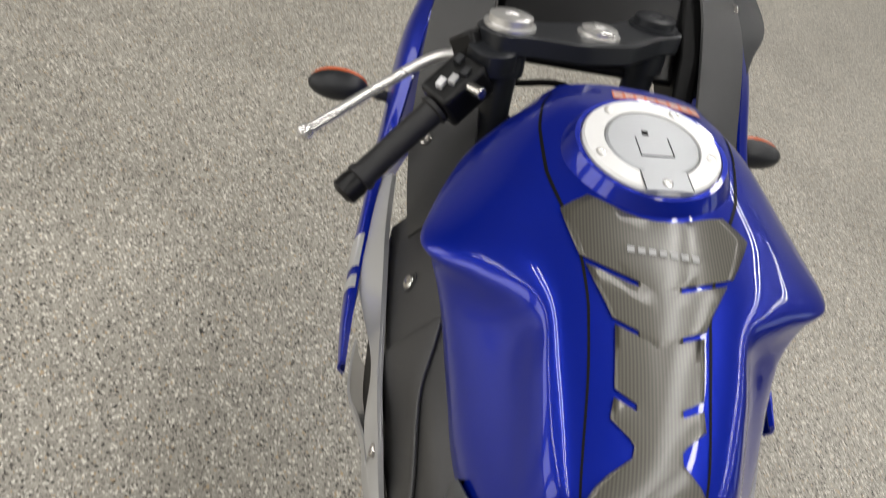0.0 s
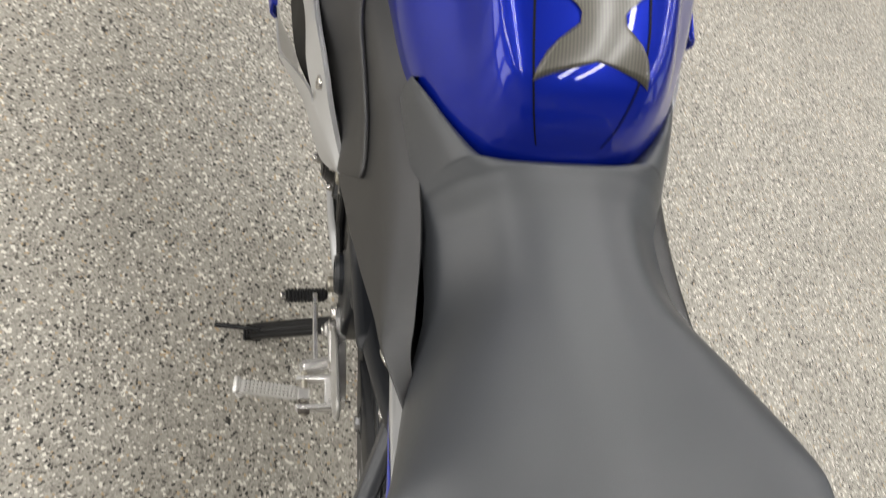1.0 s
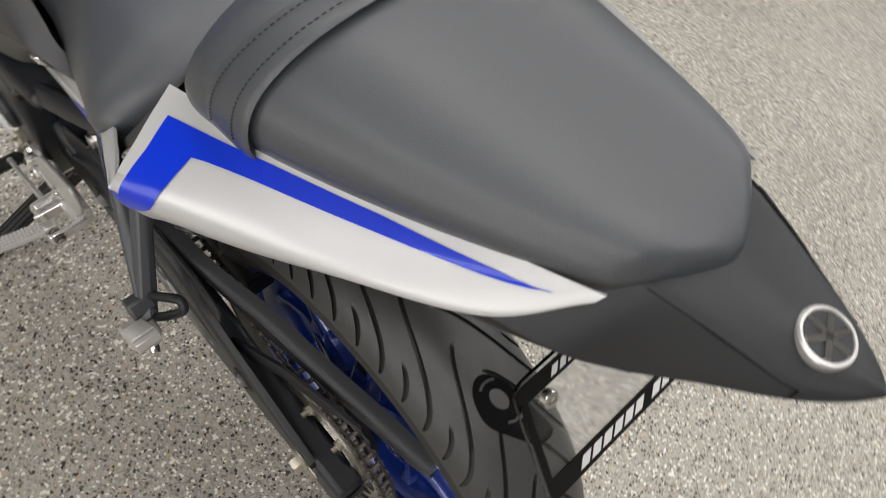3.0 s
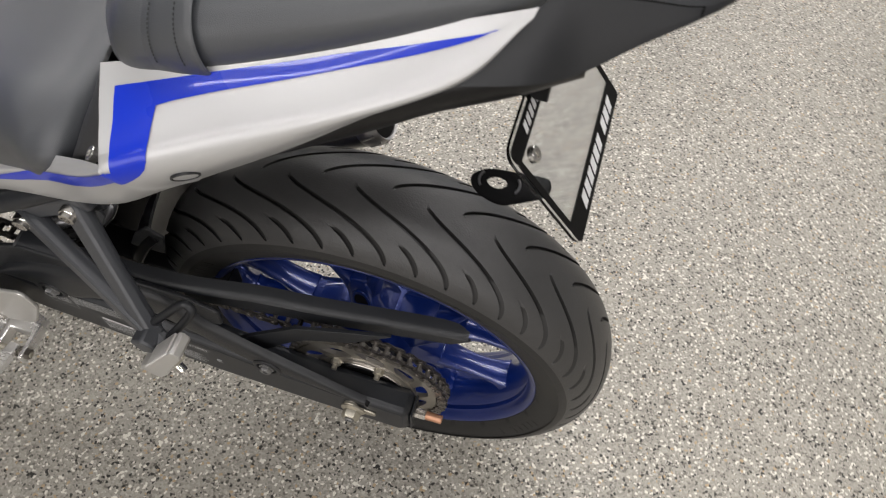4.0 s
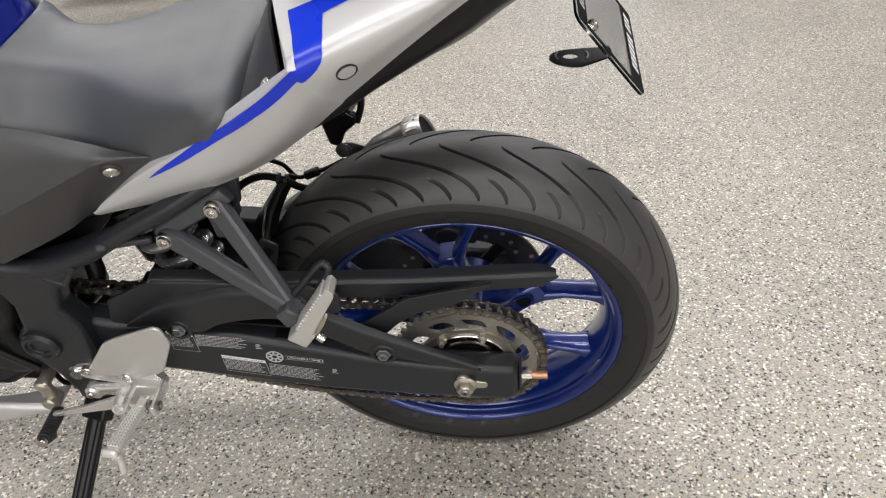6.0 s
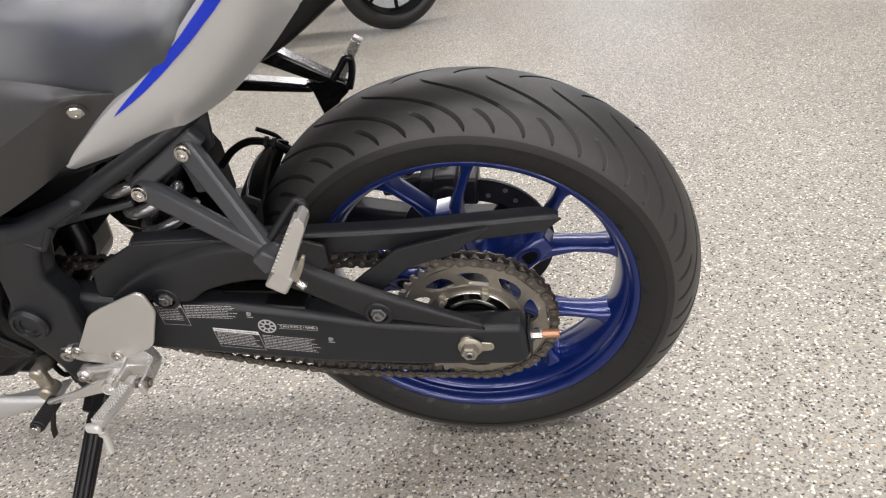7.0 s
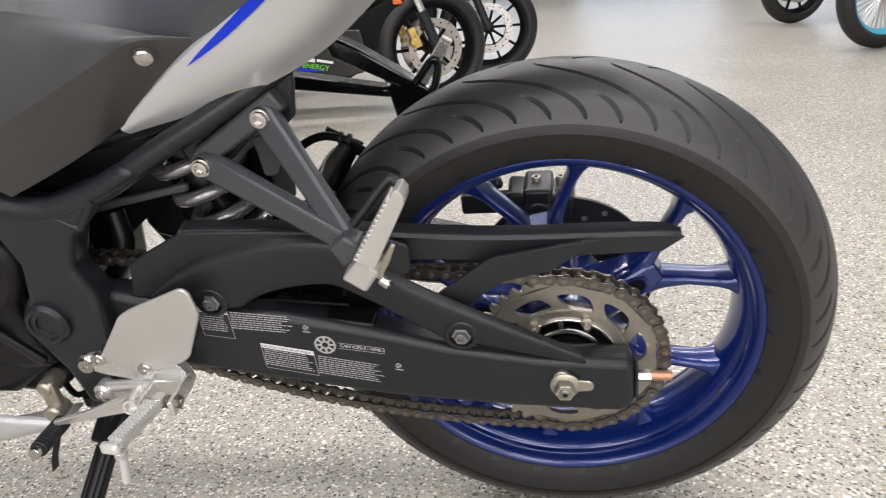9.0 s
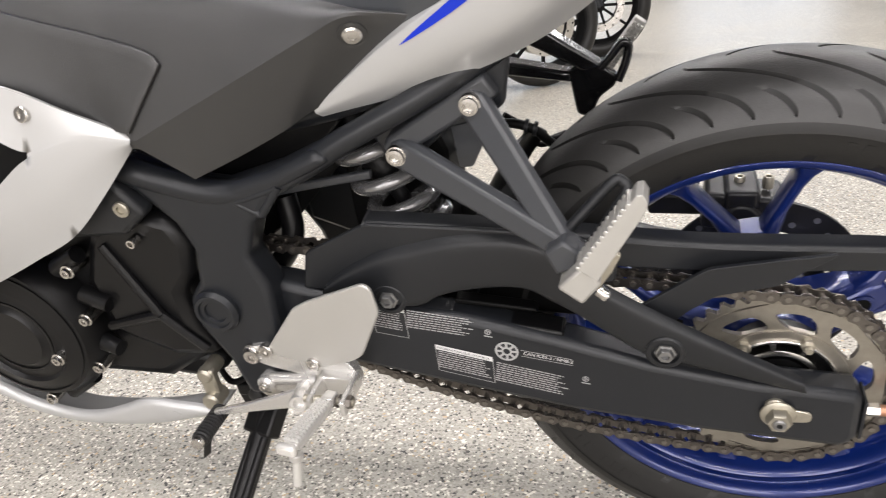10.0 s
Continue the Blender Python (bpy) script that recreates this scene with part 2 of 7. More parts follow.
def bm_tube(bm, points, r, steps=12, n=6, r1=None, squash=1.0):
    line = catmull(points, n)
    rings, up = [], Vector((0, 0, 1))
    r1 = r if r1 is None else r1
    last = None
    for i, p in enumerate(line):
        d = (line[min(i + 1, len(line) - 1)] - line[max(i - 1, 0)]).normalized()
        side = d.cross(up)
        if side.length < 0.2:
            side = d.cross(Vector((1, 0, 0)))
        side.normalize()
        if last is not None and side.dot(last) < 0:
            side = -side
        last = side
        v = side.cross(d)
        rr = r + (r1 - r) * i / (len(line) - 1)
        rings.append([bm.verts.new(p + rr * (math.cos(2 * math.pi * k / steps) * side * squash + math.sin(2 * math.pi * k / steps) * v)) for k in range(steps)])
    for p, q in zip(rings, rings[1:]):
        for i in range(steps):
            j = (i + 1) % steps
            bm.faces.new((p[i], p[j], q[j], q[i]))
    bm.faces.new(rings[0])
    bm.faces.new(rings[-1])
    return bm


def tube(name, points, r, material, parent, label="", **more):
    return part(name, bm_tube(bmesh.new(), points, r, **more), material, parent, label, 60)


def bm_slab(bm, outline, y0, y1, lean=0.0, ref=0.0, holes=()):
    """A plate: an outline in x and z between two y; lean shifts y with x, from ref on."""
    def lay(y):
        return [bm.verts.new((x, y + lean * (x - ref), z)) for x, z in outline]
    a, b = lay(y0), lay(y1)
    bm.faces.new(a)
    bm.faces.new(b)
    n = len(a)
    for i in range(n):
        j = (i + 1) % n
        bm.faces.new((a[i], a[j], b[j], b[i]))
    return bm


def slab(name, outline, y0, y1, material, parent, label="", lean=0.0, ref=0.0, edge=0.003, seg=2, round_it=0):
    if round_it:
        outline = [(p.x, p.z) for p in rounded([(x, 0, z) for x, z in outline], round_it)]
    ob = part(name, bm_slab(bmesh.new(), outline, y0, y1, lean, ref), material, parent, label, 30)
    return bevel(ob, edge, seg) if edge else ob


def rounded(points, r, n=4):
    """A closed outline with its corners rounded."""
    pts = [Vector(p) for p in points]
    out = []
    for i, p in enumerate(pts):
        a, b = pts[i - 1], pts[(i + 1) % len(pts)]
        ra = min(r, (a - p).length * 0.45)
        rb = min(r, (b - p).length * 0.45)
        s, e = p + (a - p).normalized() * ra, p + (b - p).normalized() * rb
        for k in range(n + 1):
            t = k / n
            out.append((1 - t) ** 2 * s + 2 * t * (1 - t) * p + t * t * e)
    return out


class Surface:
    """A smooth sheet through a grid of points: rows run along u, columns along v."""

    def __init__(self, grid, creases_u=(), creases_v=()):
        self.g = [[Vector(p) for p in row] for row in grid]
        self.cu, self.cv = creases_u, creases_v

    @staticmethod
    def line(p, t, creases=()):
        n = len(p)
        i = min(max(int(math.floor(t)), 0), n - 2)
        f = t - i
        b, c = p[i], p[i + 1]
        a = p[i - 1] if i > 0 and i not in creases else 2 * b - c
        d = p[i + 2] if i + 2 < n and i + 1 not in creases else 2 * c - b
        return 0.5 * (2 * b + (c - a) * f + (2 * a - 5 * b + 4 * c - d) * f * f + (3 * b - a - 3 * c + d) * f ** 3)

    def at(self, u, v):
        return self.line([self.line(row, v, self.cv) for row in self.g], u, self.cu)

    def normal(self, u, v):
        e = 0.02
        n = (self.at(u + e, v) - self.at(u - e, v)).cross(self.at(u, v + e) - self.at(u, v - e))
        return n.normalized() if n.length > 1e-12 else Vector((0, 0, 1))

    def size(self):
        return len(self.g) - 1, len(self.g[0]) - 1

    def sheet(self, bm, nu, nv, thick=0.0, side=1, u0=0.0, u1=None, v0=0.0, v1=None):
        """A sheet of the surface, or a shell where thick is given."""
        mu, mv = self.size()
        u1, v1 = mu if u1 is None else u1, mv if v1 is None else v1
        us = [u0 + (u1 - u0) * i / nu for i in range(nu + 1)]
        vs = [v0 + (v1 - v0) * i / nv for i in range(nv + 1)]
        top = [[bm.verts.new(self.at(u, v)) for v in vs] for u in us]
        for i in range(nu):
            for j in range(nv):
                bm.faces.new((top[i][j], top[i + 1][j], top[i + 1][j + 1], top[i][j + 1]))
        if thick:
            low = [[bm.verts.new(self.at(u, v) - side * thick * self.normal(u, v)) for v in vs] for u in us]
            for i in range(nu):
                for j in range(nv):
                    bm.faces.new((low[i][j], low[i][j + 1], low[i + 1][j + 1], low[i + 1][j]))
            rim = [(i, 0) for i in range(nu)] + [(nu, j) for j in range(nv)] + [(i, nv) for i in range(nu, 0, -1)] + [(0, j) for j in range(nv, 0, -1)]
            for k in range(len(rim)):
                (a, b), (c, d) = rim[k], rim[(k + 1) % len(rim)]
                bm.faces.new((top[a][b], top[c][d], low[c][d], low[a][b]))
        return bm

    def patch(self, bm, outline, lift, side=1, rows=1):
        """A thin sticker on the surface: pairs of (u, v) ends, one pair a step, lifted off it."""
        strips = []
        for (ua, va), (ub, vb) in outline:
            col = []
            for k in range(rows + 1):
                t = k / rows
                u, v = ua + (ub - ua) * t, va + (vb - va) * t
                col.append(bm.verts.new(self.at(u, v) + side * lift * self.normal(u, v)))
            strips.append(col)
        for p, q in zip(strips, strips[1:]):
            for k in range(rows):
                bm.faces.new((p[k], q[k], q[k + 1], p[k + 1]))
        return bm


def loft(name, sections, material, parent, label="", nu=6, nv=4, shift=0.0, right=None):
    """A body from half sections (x, [(y, z), ...] from the middle outwards), mirrored, closed below and at its ends."""
    grid = []
    for x, half in sections:
        mid = shift(x) if callable(shift) else shift
        k = right(x) if right else 1.0
        pts = [Vector((x, mid - y * k, z)) for y, z in reversed(half[1:])] + [Vector((x, mid, half[0][1]))] + [Vector((x, mid + y, z)) for y, z in half[1:]]
        grid.append(pts)
    s = Surface(grid)
    mu, mv = s.size()
    bm = bmesh.new()
    rows = [[bm.verts.new(s.at(i / nu, j / nv)) for j in range(mv * nv + 1)] for i in range(mu * nu + 1)]
    for p, q in zip(rows, rows[1:]):
        for j in range(len(p) - 1):
            bm.faces.new((p[j], p[j + 1], q[j + 1], q[j]))
        bm.faces.new((p[-1], p[0], q[0], q[-1]))
    bm.faces.new(rows[0])
    bm.faces.new(rows[-1])
    ob = part(name, bm, material, parent, label, 50)
    return ob, s


def bolt_bm(bm, at, axis, r, h, socket=True):
    a = Vector(at)
    m = aim(a, a + Vector(axis))
    prof = [(r, -0.004), (r, h * 0.7), (r * 0.85, h)]
    if socket:
        prof += [(r * 0.5, h), (r * 0.45, h * 0.4)]
    return bm_lathe(bm, prof, m, 14)


def bolt(at, axis, r, h, material, parent, name="bolt", label=""):
    return part(name, bolt_bm(bmesh.new(), at, axis, r, h), material, parent, label)


# ---- room ----
def room():
    x0, x1, y0, y1 = -7.0, 8.0, -13.0, 7.0
    bm = bm_box(bmesh.new(), (x0 - 0.2, y0 - 0.2, -0.1), (x1 + 0.2, y1 + 0.2, 0.0))
    tagged(part("floor", bm, FLOOR), "grey beige speckled epoxy chip floor with a soft sheen", "floor", kind="structure")
    bm = bm_box(bmesh.new(), (x0 - 0.2, y0 - 0.2, CEIL), (x1 + 0.2, y1 + 0.2, CEIL + 0.1))
    tagged(part("ceiling", bm, CEILING), "plain grey showroom ceiling with strip lights", "ceiling", kind="structure")
    for name, lo, hi in (("wall_west", (x0 - 0.2, y0, 0), (x0, y1, CEIL)), ("wall_east", (x1, y0, 0), (x1 + 0.2, y1, CEIL))):
        tagged(part(name, bm_box(bmesh.new(), lo, hi), WALL), "plain off-white painted showroom wall", "wall", kind="structure")
    # long walls, each with three windows; the south ones are added for fill
    holes = [(wx - 1.2, wx + 1.2) for wx in (-4.6, -1.2, 2.2)]
    edges = [x0] + [v for h in holes for v in h] + [x1]
    number = 0
    for name, ya, yb, mid in (("wall_north", y0 - 0.2, y0, y0 - 0.10), ("wall_south", y1, y1 + 0.2, y1 + 0.10)):
        bm = bmesh.new()
        for a, b in zip(edges[::2], edges[1::2]):
            bm_box(bm, (a, ya, 0), (b, yb, CEIL))
        for a, b in holes:
            bm_box(bm, (a, ya, 0), (b, yb, 0.4))
            bm_box(bm, (a, ya, 3.1), (b, yb, CEIL))
        tagged(part(name, bm, WALL), "off-white showroom wall with tall windows, unseen", "wall", kind="structure")
        for a, b in holes:
            number += 1
            e = new("window_%d" % number)
            tagged(e, "tall unseen shop window with a dark metal frame", "window", kind="structure")
            bm = bmesh.new()
            for lo, hi in (((a, mid - 0.04, 0.4), (a + 0.06, mid + 0.04, 3.1)), ((b - 0.06, mid - 0.04, 0.4), (b, mid + 0.04, 3.1)),
                           ((a + 0.06, mid - 0.04, 0.4), (b - 0.06, mid + 0.04, 0.46)), ((a + 0.06, mid - 0.04, 3.04), (b - 0.06, mid + 0.04, 3.1)),
                           (((a + b) / 2 - 0.03, mid - 0.04, 0.46), ((a + b) / 2 + 0.03, mid + 0.04, 3.04))):
                bm_box(bm, lo, hi)
            part("window_frame", bm, PLASTIC_DARK, e)
            for p, q in ((a + 0.06, (a + b) / 2 - 0.03), ((a + b) / 2 + 0.03, b - 0.06)):
                g = part("pane", bm_box(bmesh.new(), (p, mid - 0.005, 0.46), (q, mid + 0.005, 3.04)), ACRYLIC, e)
                g.visible_shadow = False
    # fixtures at y > 0 only house the added fill rows
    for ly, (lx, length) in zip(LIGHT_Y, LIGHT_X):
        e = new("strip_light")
        tagged(e, "long white ceiling strip light fixture, unseen", "light fixture", "ceiling strip lights")
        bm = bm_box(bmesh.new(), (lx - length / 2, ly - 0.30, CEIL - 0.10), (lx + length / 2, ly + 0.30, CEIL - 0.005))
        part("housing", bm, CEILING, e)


room()


# ---- motorcycle: x ahead, y to its left, z up, leaning on its side stand ----
BIKE = tagged(new("motorcycle"), "blue and silver sport motorcycle leaning on its side stand", "motorcycle")
BIKE.matrix_world = pose(0, 0, 0.001, -10.36, 0, 0)
AXLE_Z = 0.314
Y_AXIS = (0, 1, 0)


def wheel_matrix():
    """z of the matrix is the axle, to the left."""
    return Matrix.Translation((0, 0, AXLE_Z)) @ pose(0, 0, 0, -90, 0, 0)


CHAIN_C = Vector((-0.006, 0, 0.310))
PITCH = 2 * math.pi / 25


def sweep(c):
    """Angle by which a groove has swept back at the share c of the half width."""
    f = min(max((c - 0.05) / 0.88, 0.0), 1.0)
    return radians(24.5) * (0.35 * f + 0.65 * (3 * f * f - 2 * f ** 3))


def tyre_bm(W):
    """Tread mesh whose columns follow the rain grooves: long ones and, half a pitch on, short ones."""
    bm = bmesh.new()
    half = [(0.226, 0.050), (0.228, 0.0585), (0.238, 0.0635), (0.246, 0.0660), (0.254, 0.0684), (0.262, 0.0700)]
    rows = []
    n = 80
    for k in range(n + 1):
        a = (-1 + 2 * k / n) * radians(78)
        rows.append((0.242 + 0.0705 * math.cos(a) ** 0.85, 0.0714 * math.sin(a) / math.sin(radians(78)), True))
    prof = [(r, -y, False) for r, y in half] + rows + [(r, y, False) for r, y in reversed(half)]
    marks = (-1.5, -1.0, -0.62, 0.0, 0.62, 1.0, 1.5)
    rings = []
    for p in range(25):
        for half_pitch in (0, 1):
            for j in range(len(marks) + 3):
                ring = []
                for r, y, tread in prof:
                    s = y / 0.0714
                    c = abs(s)
                    f = min(max((c - 0.05) / 0.88, 0.0), 1.0)
                    slope = radians(24.5) * (0.35 + 3.9 * f * (1 - f)) / 0.88 * 0.31 / 0.0714
                    hw = 0.0022 * math.sqrt(1 + slope * slope) / 0.31
                    long_one = (half_pitch == 0) == (s > 0)
                    lo, hi = (0.06, 0.93) if long_one else (0.69, 0.93)
                    tip = min(1.0, max(0.0, (c - lo) / 0.035), max(0.0, (hi - c) / 0.03)) if lo < c < hi else 0.0
                    hw *= 0.55 + 0.45 * tip
                    if j < len(marks):
                        off = marks[j] * hw
                        depth = 0.0048 * min(1.0, tip * 1.6) if abs(marks[j]) < 0.9 else 0.0
                    else:
                        g = (j - len(marks) + 1) / 4
                        off = 1.5 * hw + (PITCH / 2 - 3.0 * hw) * g
                        depth = 0.0
                    th = p * PITCH + half_pitch * PITCH / 2 + off + sweep(c)
                    d = depth if tread else 0.0
                    ring.append(bm.verts.new(W @ Vector(((r - d) * math.cos(-th), (r - d) * math.sin(-th), y))))
                rings.append((ring, j))
    m = len(rings)
    last = len(prof) - 1
    for i in range(m):
        (p, j), (q, _) = rings[i], rings[(i + 1) % m]
        hp = (i // (len(marks) + 3)) % 2
        for k in range(last):
            f = bm.faces.new((p[k], p[k + 1], q[k + 1], q[k]))
            y = (prof[k][1] + prof[k + 1][1]) / 2 / 0.0714
            c = abs(y)
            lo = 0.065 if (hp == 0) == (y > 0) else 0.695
            # groove faces get the dark rubber too, as painted shade
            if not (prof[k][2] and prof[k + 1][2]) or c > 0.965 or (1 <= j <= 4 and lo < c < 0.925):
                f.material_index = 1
        bm.faces.new((p[-1], p[0], q[0], q[-1]))
    return bm


def rear_wheel():
    W = wheel_matrix()
    w = part("rear_wheel", rim_bm(W), BLUE_RIM, BIKE, "blue painted cast rear wheel", 40)
    for k in range(5):
        spoke(W, k, w)
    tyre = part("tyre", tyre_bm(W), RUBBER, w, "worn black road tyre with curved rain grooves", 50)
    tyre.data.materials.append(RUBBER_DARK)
    # faint raised characters on the sidewall, as plain bars
    rnd = random.Random(8)
    for a0, count in ((100, 9), (196, 7), (300, 8), (20, 6)):
        for k in range(count):
            a = radians(a0 + k * 3.4)
            if rnd.random() < 0.15:
                continue
            M = W @ pose(0, 0, 0, 0, 0, -math.degrees(a)) @ pose(0.2485, 0, 0.0667, 0, -17, 0)
            bm = bm_box(bmesh.new(), (-0.006, -0.0035, -0.002), (0.006, 0.0035, 0.0004), M)
            part("sidewall_mark", bm, RUBBER_DARK, tyre)
    S = Matrix.Translation((CHAIN_C.x, 0, CHAIN_C.z)) @ pose(0, 0, 0, -90, 0, 0)
    # sprocket: toothed ring with ten slanted slots
    bm = bmesh.new()
    radii = (0.060, 0.068, 0.0695, 0.0725, 0.0775, 0.0825, 0.0865, 0.088, 0.100)
    share = (0.60, 0.30, 0.58, 0.68, 0.72, 0.70, 0.60, 0.34, 0.30)
    rows = []
    for r, h in zip(radii, share):
        row = []
        for k in range(10):
            c = 2 * math.pi * k / 10 + (r - 0.06) * 9.0
            for e in (-0.5, -0.25, 0, 0.25, 0.5):
                a = c + e * h * 2 * math.pi / 10
                row.append(bm.verts.new(S @ Vector((r * math.cos(a), r * math.sin(a), 0.094))))
        rows.append(row)
    for i in range(len(rows) - 1):
        for j in range(50):
            if 1 <= i < 7 and j % 5 != 4:
                continue
            bm.faces.new((rows[i][j], rows[i + 1][j], rows[i + 1][(j + 1) % 50], rows[i][(j + 1) % 50]))
    teeth = [[], []]
    for i in range(172):
        t = 2 * math.pi * i / 172
        r = 0.1105 if i % 4 in (0, 1) else 0.1035
        teeth[0].append(bm.verts.new(S @ Vector((0.0995 * math.cos(t), 0.0995 * math.sin(t), 0.0935))))
        teeth[1].append(bm.verts.new(S @ Vector((r * math.cos(t), r * math.sin(t), 0.0935))))
    for i in range(172):
        j = (i + 1) % 172
        bm.faces.new((teeth[0][i], teeth[1][i], teeth[1][j], teeth[0][j]))
    sp = part("sprocket", bm, SPROCKET, w, "worn steel rear sprocket with slanted slots", 30)
    for p in sp.data.polygons:
        p.use_smooth = False
    so = sp.modifiers.new("thick", "SOLIDIFY")
    so.thickness, so.offset = 0.006, 0
    bm = bm_lathe(bmesh.new(), [(0.0675, 0.096), (0.0670, 0.0990), (0.0570, 0.0990), (0.0570, 0.096)], S, 56, True)
    ring = part("bolted_ring", bm, SPROCKET, sp, "flat steel ring under the nuts")
    bm = bm_lathe(bmesh.new(), [(0.0574, 0.080), (0.0574, 0.1010), (0.0562, 0.1020), (0.0540, 0.1012), (0.0530, 0.080)], S, 56, True)
    part("turned_lip", bm, STEEL, ring, "bright turned steel lip")
    bm = bm_lathe(bmesh.new(), [(0.0535, 0.060), (0.0535, 0.082), (0.0515, 0.082), (0.048, 0.072), (0.038, 0.070), (0.038, 0.092), (0.033, 0.094), (0.033, 0.072), (0.018, 0.072), (0.018, 0.06)], S, 48)
    carrier = part("sprocket_carrier", bm, CALIPER, w, "black cast sprocket carrier")
    for k in range(8):
        part("rib", bm_box(bmesh.new(), (0.037, -0.003, 0.062), (0.0535, 0.003, 0.088), S @ pose(0, 0, 0, 0, 0, 45 * k + 10)), CALIPER, carrier)
    bm = bm_lathe(bmesh.new(), [(0.0405, 0.080), (0.0405, 0.0965), (0.0385, 0.0975), (0.0345, 0.097), (0.0335, 0.080)], S, 40, True)
    part("bearing_ring", bm, STEEL, w)
    bm = bm_lathe(bmesh.new(), [(0.030, 0.070), (0.030, 0.096), (0.018, 0.098), (0.018, 0.07)], S, 32)
    part("axle_spacer", bm, BLACK_INK, w)
    for k in range(6):
        t = -radians(52 + 60 * k)
        p = S @ Vector((0.0585 * math.cos(t), 0.0585 * math.sin(t), 0.099))
        bm = bm_lathe(bmesh.new(), [(0.0070, 0), (0.0070, 0.006), (0.0038, 0.007), (0.0038, 0.013)], aim(p, p + Vector(Y_AXIS)), 6)
        part("stud_nut", bm, STEEL_DULL, w)
    # brake disc on the right
    bm = bm_lathe(bmesh.new(), [(0.116, -0.066), (0.116, -0.071), (0.078, -0.071), (0.078, -0.066)], W, 72, True)
    disc = part("brake_disc", bm, DISC_BLACK, w, "drilled steel brake disc")
    # lighter steel discs stand in for the bright floor seen through the holes
    for k in range(30):
        t = 2 * math.pi * k / 30
        r = 0.090 + 0.008 * (k % 3)
        p = W @ Vector((r * math.cos(t), r * math.sin(t), -0.0655))
        part("hole_disc", bm_lathe(bmesh.new(), [(0.0038, 0), (0.0038, 0.0006)], aim(p, p + Vector(Y_AXIS)), 10), STEEL_DISC, disc)
    bm = bmesh.new()
    for k in range(5):
        t = 2 * math.pi * k / 5 + 0.3
        m = W @ pose(0, 0, 0, 0, 0, math.degrees(t))
        bm_box(bm, (0.030, -0.009, -0.070), (0.082, 0.009, -0.064), m)
    part("disc_carrier", bm, BLACK_INK, w)


def rim_bm(W):
    bm = bmesh.new()
    prof = [(0.228, 0.054), (0.2285, 0.057), (0.2265, 0.0585), (0.222, 0.0575), (0.219, 0.0545), (0.2165, 0.050), (0.2152, 0.0465), (0.2135, 0.0450), (0.2130, 0.0385), (0.2100, 0.0365), (0.205, 0.028), (0.200, 0.012), (0.199, 0.0)]
    prof = prof + [(r, -y) for r, y in reversed(prof[:-1])] + [(0.226, -0.045), (0.214, -0.03), (0.207, 0.0), (0.214, 0.03), (0.226, 0.045)]
    bm_lathe(bm, prof, W, 144, True)
    bm_lathe(bm, [(0.052, -0.055), (0.052, 0.058), (0.046, 0.062), (0.018, 0.062), (0.018, -0.055)], W, 48, True)
    return bm


def spoke(W, k, wheel):
    """One arm of the wheel, forking in two thin legs towards the rim, with an oval pocket."""
    bm = bmesh.new()
    base = pose(0, 0, 0, 0, 0, -(79 + 72 * k))

    def limb(pts):
        rings = []
        for r, t, wd, z0, z1 in pts:
            c = Vector((r * math.cos(t), r * math.sin(t), 0))
            side = Vector((-math.sin(t), math.cos(t), 0))
            mid, hh = (z0 + z1) / 2, (z1 - z0) / 2
            ring = []
            for a, b in ((-1, -0.6), (-0.6, -1), (0.6, -1), (1, -0.6), (1, 0.6), (0.6, 1), (-0.6, 1), (-1, 0.6)):
                ring.append(bm.verts.new(W @ base @ (c + side * a * wd + Vector((0, 0, mid + b * hh)))))
            rings.append(ring)
        for p, q in zip(rings, rings[1:]):
            for i in range(8):
                j = (i + 1) % 8
                bm.faces.new((p[i], p[j], q[j], q[i]))
        bm.faces.new(rings[0])
        bm.faces.new(rings[-1])

    limb([(0.030, 0, 0.030, -0.035, 0.048), (0.060, 0, 0.026, -0.028, 0.040), (0.090, 0, 0.023, -0.020, 0.032), (0.115, 0, 0.022, -0.016, 0.026), (0.128, 0, 0.017, -0.014, 0.022)])
    for sgn in (1, -1):
        limb([(0.100, sgn * 0.09, 0.014, -0.018, 0.027), (0.122, sgn * 0.13, 0.0105, -0.016, 0.023), (0.150, sgn * 0.205, 0.0072, -0.014, 0.019),
              (0.180, sgn * 0.272, 0.0070, -0.015, 0.020), (0.194, sgn * 0.298, 0.0095, -0.018, 0.022), (0.206, sgn * 0.315, 0.018, -0.022, 0.025)])
    sp = part("spoke", bm, BLUE_RIM, wheel)
    bevel(sp, 0.0025, 2)
    M = W @ base @ pose(0.094, 0, 0.0312, 0, 9, 0) @ Matrix.Diagonal((1.55, 1, 1, 1))
    bm = bm_lathe(bmesh.new(), [(0.0125, -0.001), (0.0125, 0.0018), (0.0095, 0.0018), (0.009, -0.001)], M, 28, True)
    part("pocket_rim", bm, BLUE_RIM, sp)
    # flat black disc paints the dark inside of the oval hole
    part("pocket", bm_lathe(bmesh.new(), [(0.0092, -0.001), (0.0092, 0.0004)], M, 24), BLACK_INK, sp)


rear_wheel()

